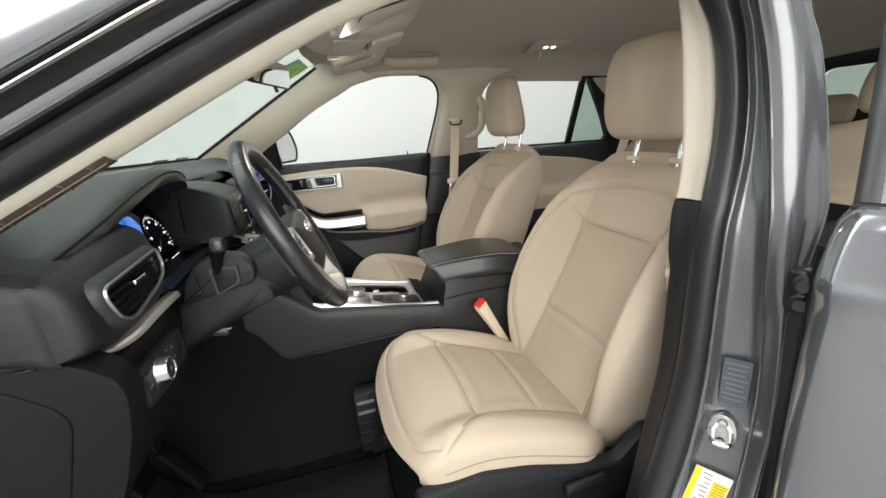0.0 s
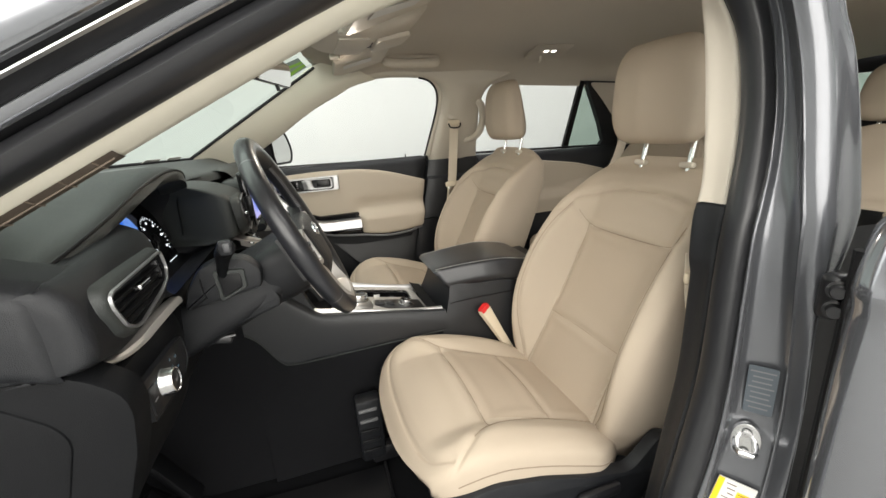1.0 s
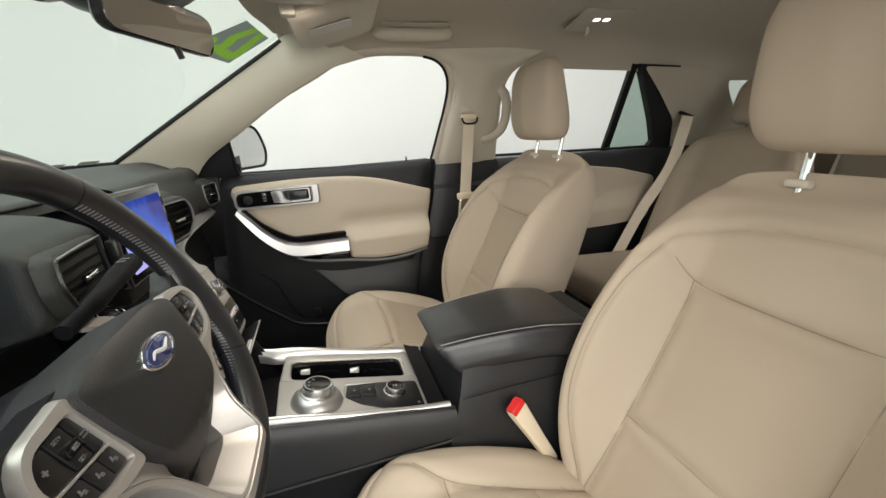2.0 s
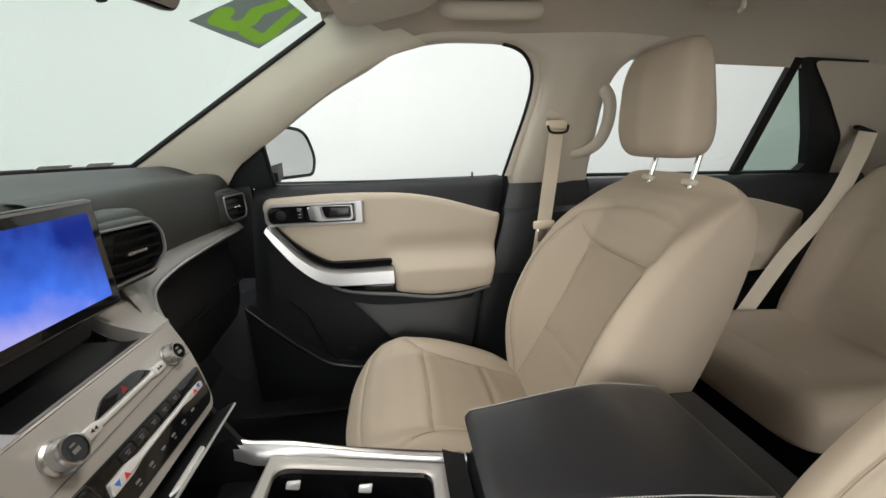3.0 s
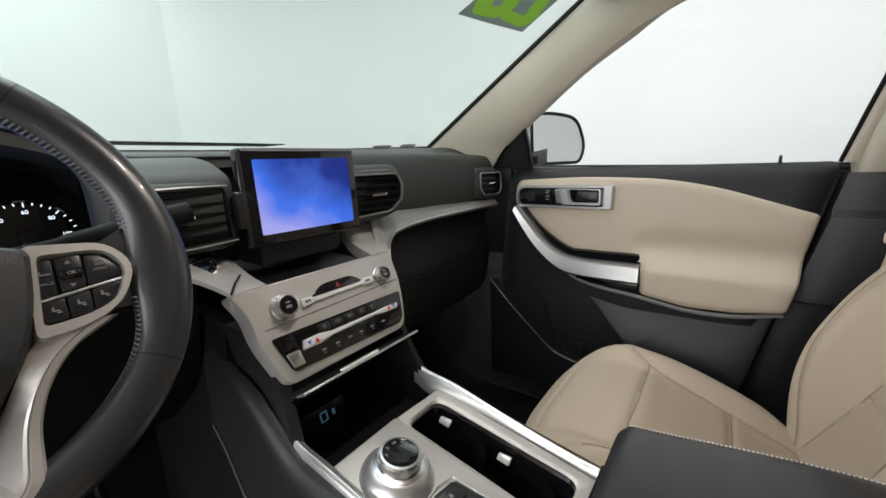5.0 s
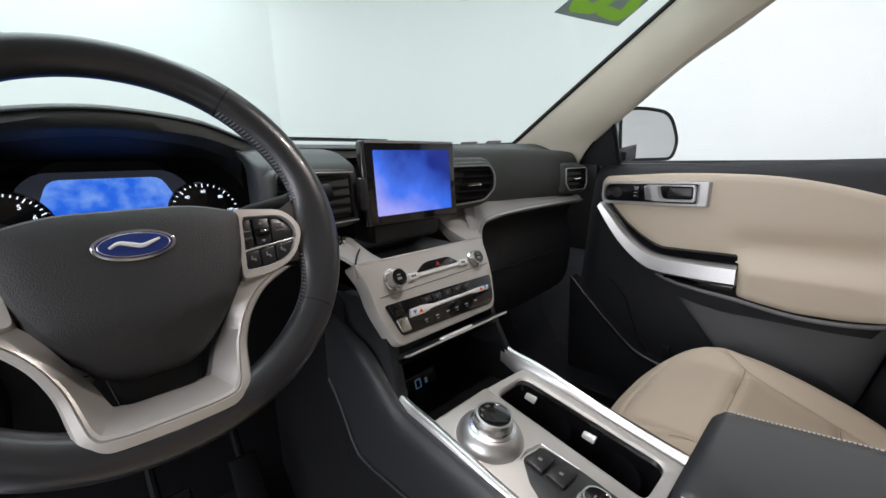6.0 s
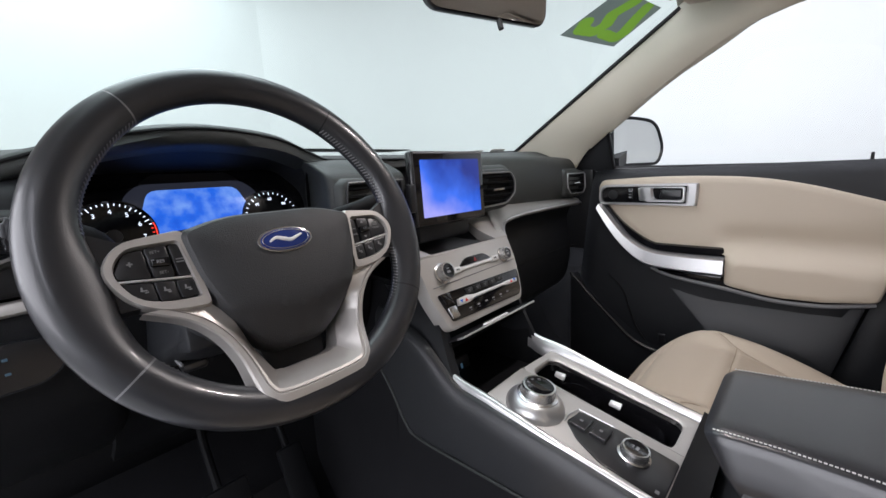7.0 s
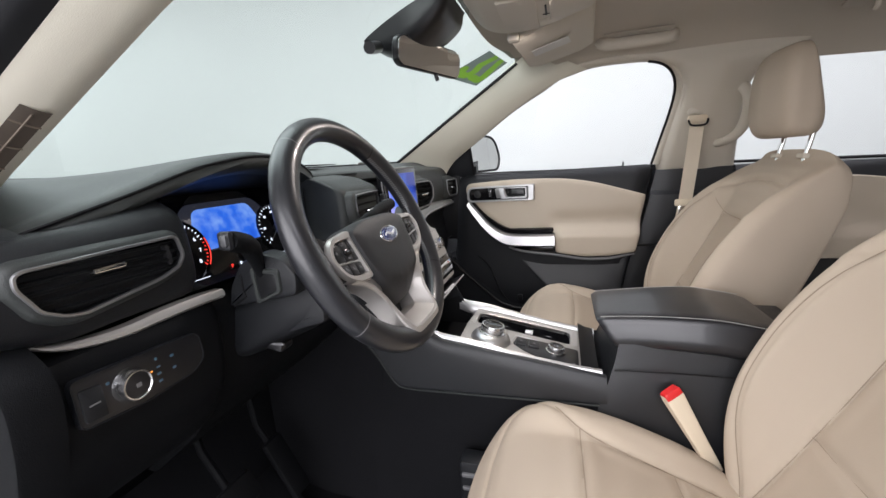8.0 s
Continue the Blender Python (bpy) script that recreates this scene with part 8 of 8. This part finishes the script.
part("roof_rail_skin", pillar_sheet([(0.0670, -0.075), (0.0700, -0.083), (0.080, -0.088), (0.12, -0.090), (0.17, -0.07)], -0.45, 0.9), PAINT, body, "dark grey roof pillar skin")
# slot drawn as a brown sheet over the trim, its inner shade in the colour
part("demist_slot", pillar_sheet([(-0.0006, 0.002), (-0.0050, 0.009), (-0.0075, 0.0165), (-0.0080, 0.021)], -0.22, 0.118, 16), DEMIST, body, "slim dark demister slot")
for k in range(10):
    s = -0.20 + 0.033 * k
    q = P0 + along * s + Vector((0, 0.09 * max(0, s) * 0.35, 0)) - perp * (0.055 * (s - 0.1))
    part("demist_slat", tube([q + perp * a + Vector((0, b, 0)) for a, b in ((-0.0010, 0.002), (-0.0060, 0.010), (-0.0085, 0.0175), (-0.0088, 0.021))], 0.0009, 5), THREAD, body)
mid = [P0 + along * s + Vector((0, 0.010 + 0.09 * max(0, s) * 0.35, 0)) - perp * (0.055 * (s - 0.1) + 0.0062) for s in np.linspace(-0.21, 0.112, 10)]
part("demist_slat", tube(mid, 0.0009, 5), THREAD, body)

# centre pillar of the driver side: long lines from sill to roof, with folds between them
def pillar_line(y0, zs, xs):
    xt = smooth_table(zs, xs)
    return lambda z: Vector((xt(z), y0 + (0.18 * (z - 1.15) if z > 1.15 else -0.05 * (1.15 - z)), z))


LINE_A = pillar_line(-0.704, (0.4, 0.567, 0.714, 0.848, 1.0, 1.029, 1.061, 1.128, 1.19, 1.322, 1.449, 1.56), (0.45, 0.487, 0.522, 0.553, 0.566, 0.568, 0.562, 0.566, 0.586, 0.601, 0.602, 0.6))
LINE_B = pillar_line(-0.750, (0.4, 0.62, 0.754, 0.867, 0.958, 1.054, 1.148, 1.235, 1.317, 1.381, 1.436, 1.56), (0.42, 0.471, 0.508, 0.54, 0.552, 0.561, 0.575, 0.6, 0.612, 0.609, 0.584, 0.5))
LINE_C = pillar_line(-0.800, (0.4, 0.685, 0.789, 0.866, 0.951, 1.031, 1.13, 1.205, 1.273, 1.334, 1.422, 1.56), (0.4, 0.499, 0.53, 0.544, 0.551, 0.557, 0.566, 0.593, 0.609, 0.612, 0.601, 0.53))
LINE_D = pillar_line(-0.855, (0.4, 0.713, 0.777, 0.862, 0.97, 1.046, 1.139, 1.203, 1.273, 1.34, 1.406, 1.56), (0.5, 0.567, 0.579, 0.587, 0.585, 0.579, 0.576, 0.575, 0.577, 0.574, 0.561, 0.52))
LINE_E = pillar_line(-0.875, (0.4, 0.7, 0.878, 0.993, 1.038, 1.088, 1.139, 1.197, 1.267, 1.348, 1.4, 1.56), (0.515, 0.575, 0.592, 0.592, 0.602, 0.627, 0.643, 0.645, 0.644, 0.634, 0.616, 0.6))


def fold(p, q, mids, z0, z1, n=60, first=(), last=()):
    """A sheet between two lines; mids are (share of the way, step forward, step outboard)."""
    rows = []
    for z in np.linspace(z0, z1, n):
        a, b = p(z), q(z)
        rows.append([a + Vector((x, y, 0)) for x, y in first] + [a] + [a.lerp(b, f) + Vector((-dx, -dy, 0)) for f, dx, dy in mids] + [b] + [b + Vector((x, y, 0)) for x, y in last])
    return sheet([spline(r, 6 * len(r)) for r in rows])


TRIM = [(0.08, 0.006, 0.0), (0.5, 0.003, 0.0), (0.92, 0.004, 0.0)]
part("b_pillar_trim", fold(LINE_A, LINE_B, TRIM, 1.148, 1.56, first=((0.16, 0.004), (0.08, 0.004), (0.02, 0.004))), BEIGE, body, "beige driver centre pillar trim", sharp=60)
part("b_pillar_lower_trim", fold(LINE_A, LINE_B, TRIM, 0.40, 1.144, first=((0.16, 0.004), (0.08, 0.004), (0.02, 0.004))), DARK, body, "black driver centre pillar lower trim", sharp=60)
part("door_seal", fold(LINE_B, LINE_C, [(0.10, -0.002, 0.0), (0.25, 0.012, -0.004), (0.5, 0.017, -0.002), (0.75, 0.012, 0.002), (0.93, -0.001, 0.0)], 0.40, 1.56), SEAL, body, "black rubber door seal", sharp=60)
part("b_pillar_frame", fold(LINE_C, LINE_D, [(0.03, 0.004, 0.0), (0.09, 0.003, 0.0), (0.16, -0.010, 0.0), (0.55, -0.016, 0.0), (0.88, -0.008, 0.0), (0.95, 0.002, 0.0)], 0.40, 1.56, first=((0.012, 0.004), )), PAINT_SHADED, body, "dark grey painted centre pillar", sharp=60)
part("b_pillar_skin", fold(LINE_D, LINE_E, [(0.10, 0.0, 0.010), (0.35, 0.0, 0.012), (0.75, 0.0, 0.004)], 0.40, 1.56, last=((0.004, 0.010), )), PAINT_SHADED, body, "dark grey painted outer pillar skin", sharp=60)
rows = [[LINE_E(z) + Vector(o) for o in ((-0.004, 0.012, 0), (0.05, 0.02, 0), (0.10, 0.01, 0), (0.16, -0.02, 0), (0.165, 0.12, 0))] for z in np.linspace(0.40, 1.12, 20)]
part("hinge_recess", sheet(rows), BLACK, body, "black recess behind the pillar")
strike = thing("door_striker", (0.5715, -0.842, 0.76), "bright steel door striker on the painted pillar", "striker")
skm = aim((0.5610, -0.8400, 0.792), (-0.80, -0.6, 0.0))
part("plate", prism([(0.020 * math.cos(a), 0.032 * math.sin(a)) for a in np.linspace(0, 2 * math.pi, 28, endpoint=False)], skm @ Matrix.Translation((0, 0, -0.003)), 0.008, 0.002), STEEL, strike)
part("loop", tube([skm @ Vector(p) for p in ((-0.012, 0.0, 0.004), (-0.012, 0.0, 0.028), (-0.008, 0.0, 0.034), (0.008, 0.0, 0.034), (0.012, 0.0, 0.028), (0.012, 0.0, 0.004))], 0.0048, 10), CHROME, strike)
for y in (-0.018, 0.018):
    part("screw", lathe([(0, 0.006), (0.006, 0.006), (0.007, 0.004)], skm @ Matrix.Translation((0, y, 0.003)), 12), STEEL, strike)
lbm = aim((0.5290, -0.8490, 0.6700), (-0.672, -0.725, 0.150), (0.30, -0.02, 0.954)) @ Matrix.Scale(0.84, 4)
lb = thing("certification_label", (0.529, -0.849, 0.61), "white and yellow data label on the door pillar", "label")
part("paper", prism([(-0.032, -0.085), (0.030, -0.085), (0.030, 0.068), (-0.032, 0.068)], lbm @ Matrix.Translation((0, 0, -0.001)), 0.003, 0), PAPER, lb)
part("yellow_band", prism([(-0.0318, -0.0848), (-0.022, -0.0848), (-0.022, 0.0676), (-0.0318, 0.0676)], lbm @ Matrix.Translation((0, 0, 0.002)), 0.0004, 0), YELLOW, lb)
part("yellow_block", prism([(0.003, -0.005), (0.028, -0.005), (0.028, 0.050), (0.003, 0.050)], lbm @ Matrix.Translation((0, 0, 0.002)), 0.0004, 0), YELLOW, lb)
for k in range(14):
    bars([(-0.0095 + 0.002 * (k % 3), 0.060 - 0.010 * k, 0.016 - 0.003 * (k % 3), 0.0018)], lbm @ Matrix.Translation((0, 0, 0.002)), PRINT, "print_line", lb)
for k in range(8):
    bars([(0.0155, 0.0455 - 0.0062 * k, 0.020, 0.0014)], lbm @ Matrix.Translation((0, 0, 0.0024)), PRINT, "print_line", lb)
lb2m = aim((0.5735, -0.8410, 0.8785), (-0.803, -0.596, 0.02)) @ Matrix.Diagonal((0.90, 0.88, 1, 1))
lb2 = thing("tyre_label", (0.570, -0.843, 0.84), "dark data label on the painted pillar", "label")
part("film", prism(rounded([(-0.020, -0.045), (0.020, -0.045), (0.020, 0.045), (-0.020, 0.045)], 0.003, 3), lb2m, 0.002, 0), LABEL_DARK, lb2)
for k in range(8):
    bars([(0.0, 0.036 - 0.01 * k, 0.026 if k % 3 else 0.034, 0.0025)], lb2m @ Matrix.Translation((0, 0, 0.002)), RUBBED, "print_line", lb2)

# open rear door of the driver side
HX, HY = 0.540, -0.930
swing = Vector((math.cos(radians(-68)), math.sin(radians(-68)), 0))
outw = Vector((-math.sin(radians(68)), -math.cos(radians(68)), 0))
open_door = thing("open_rear_door", (HX, HY, 0.4), "open dark grey rear door with black window frame", "door")
rows = []
for t in (0.0, 0.003, 0.008, 0.02, 0.05, 0.2, 0.45, 0.8, 0.95):
    r = []
    for z, o, back in ((0.42, -0.05, 0.0), (0.55, -0.03, 0.0), (0.72, -0.010, 0.0), (0.84, -0.001, 0.0), (0.96, 0.003, 0.0), (1.045, 0.000, 0.002), (1.066, 0.003, 0.001), (1.076, 0.0065, 0.0), (1.084, 0.0050, 0.0), (1.11, -0.005, 0.001), (1.135, -0.014, 0.004), (1.152, -0.020, 0.008), (1.163, -0.026, 0.014), (1.168, -0.036, 0.02)):
        edge = float(np.interp(t, (0, 0.003, 0.008, 0.02), (-0.022, -0.010, -0.003, 0.0)))
        r.append(Vector((HX, HY, z)) + swing * (t + back * (1 - t)) + outw * (o + edge))
    rows.append(spline(r, 60))
part("outer_skin", slab(rows, -outw * 0.05), PAINT, open_door, "dark grey metallic outer skin", sharp=60)
part("inner_panel", slab([[Vector((HX, HY, z)) + swing * t - outw * 0.10 for z in (0.45, 0.8, 1.13)] for t in (0.03, 0.5, 0.93)], -outw * 0.02), DARK, open_door)
fb, fv = Vector((0.594, -0.925, 1.165)), Vector((0.102, 0.062, 0.207))
part("waist_seal", tube([fb + swing * t + outw * 0.004 for t in np.linspace(0.0, 0.9, 6)], 0.006, 8), BLACK, open_door, "black waist seal")
part("waist_strip", tube([fb + swing * t + outw * 0.010 + Vector((0, 0, -0.010)) for t in np.linspace(0.0, 0.9, 6)], 0.005, 8), SILVER, open_door, "bright waist strip")
part("window_frame", slab([[fb + fv * f, fb + fv * f + swing * 0.010 + outw * 0.006, fb + fv * f + swing * 0.022 + outw * 0.004] for f in (-0.05, 0.5, 1.0, 1.6)], -outw * 0.04), SEAL, open_door, "black window frame")
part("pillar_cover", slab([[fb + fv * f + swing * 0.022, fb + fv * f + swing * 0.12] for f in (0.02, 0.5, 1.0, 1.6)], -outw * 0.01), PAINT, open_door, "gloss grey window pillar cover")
gl = part("window_glass", slab([[fb + swing * 0.12, fb + swing * 0.85], [fb + fv * 1.6 + swing * 0.12, fb + fv * 1.6 + swing * 0.70]], -outw * 0.004), GLASS_D, open_door)
gl.visible_shadow = False
for z in (0.62, 1.050):
    hg = part("hinge", box((0.590, -0.893, z), (0.030, 0.026, 0.062), 0.009, seg=3), SATIN, open_door, "black door hinge")
    part("hinge_arm", box((0.600, -0.915, z - 0.004), (0.036, 0.030, 0.040), 0.008, seg=3), SATIN, hg)
    for dz in (-0.013, 0.013):
        part("hinge_bolt", lathe([(0, 0.016), (0.0075, 0.016), (0.0085, 0.014), (0.0085, 0.003), (0.012, 0.002), (0.012, -0.003)], aim((0.578, -0.902, z + dz), (-0.86, -0.50, 0.08)), 14), SATIN, hg, "round black hinge bolt")
part("edge_seal", tube([Vector((HX, HY, z)) + swing * 0.004 - outw * 0.035 for z in np.linspace(0.45, 1.12, 10)], 0.010, 8), BLACK, open_door)

# floor mat on the driver side
mat = thing("floor_mat", (-0.1, -0.44, 0.365), "black ribbed rubber driver floor mat", "mat")
part("mat", sheet(loft([[Vector((x, y, z)) for y in (-0.66, -0.45, -0.22)] for x, z in ((-0.50, 0.50), (-0.40, 0.395), (-0.25, 0.372), (0.0, 0.364), (0.06, 0.364))], 16, 24)), BLACK, mat)
part("mat_edge", tube([(-0.40, -0.66, 0.402), (-0.25, -0.66, 0.378), (0.05, -0.66, 0.37), (0.06, -0.64, 0.37), (0.06, -0.22, 0.37)], 0.004, 6), SATIN, mat)
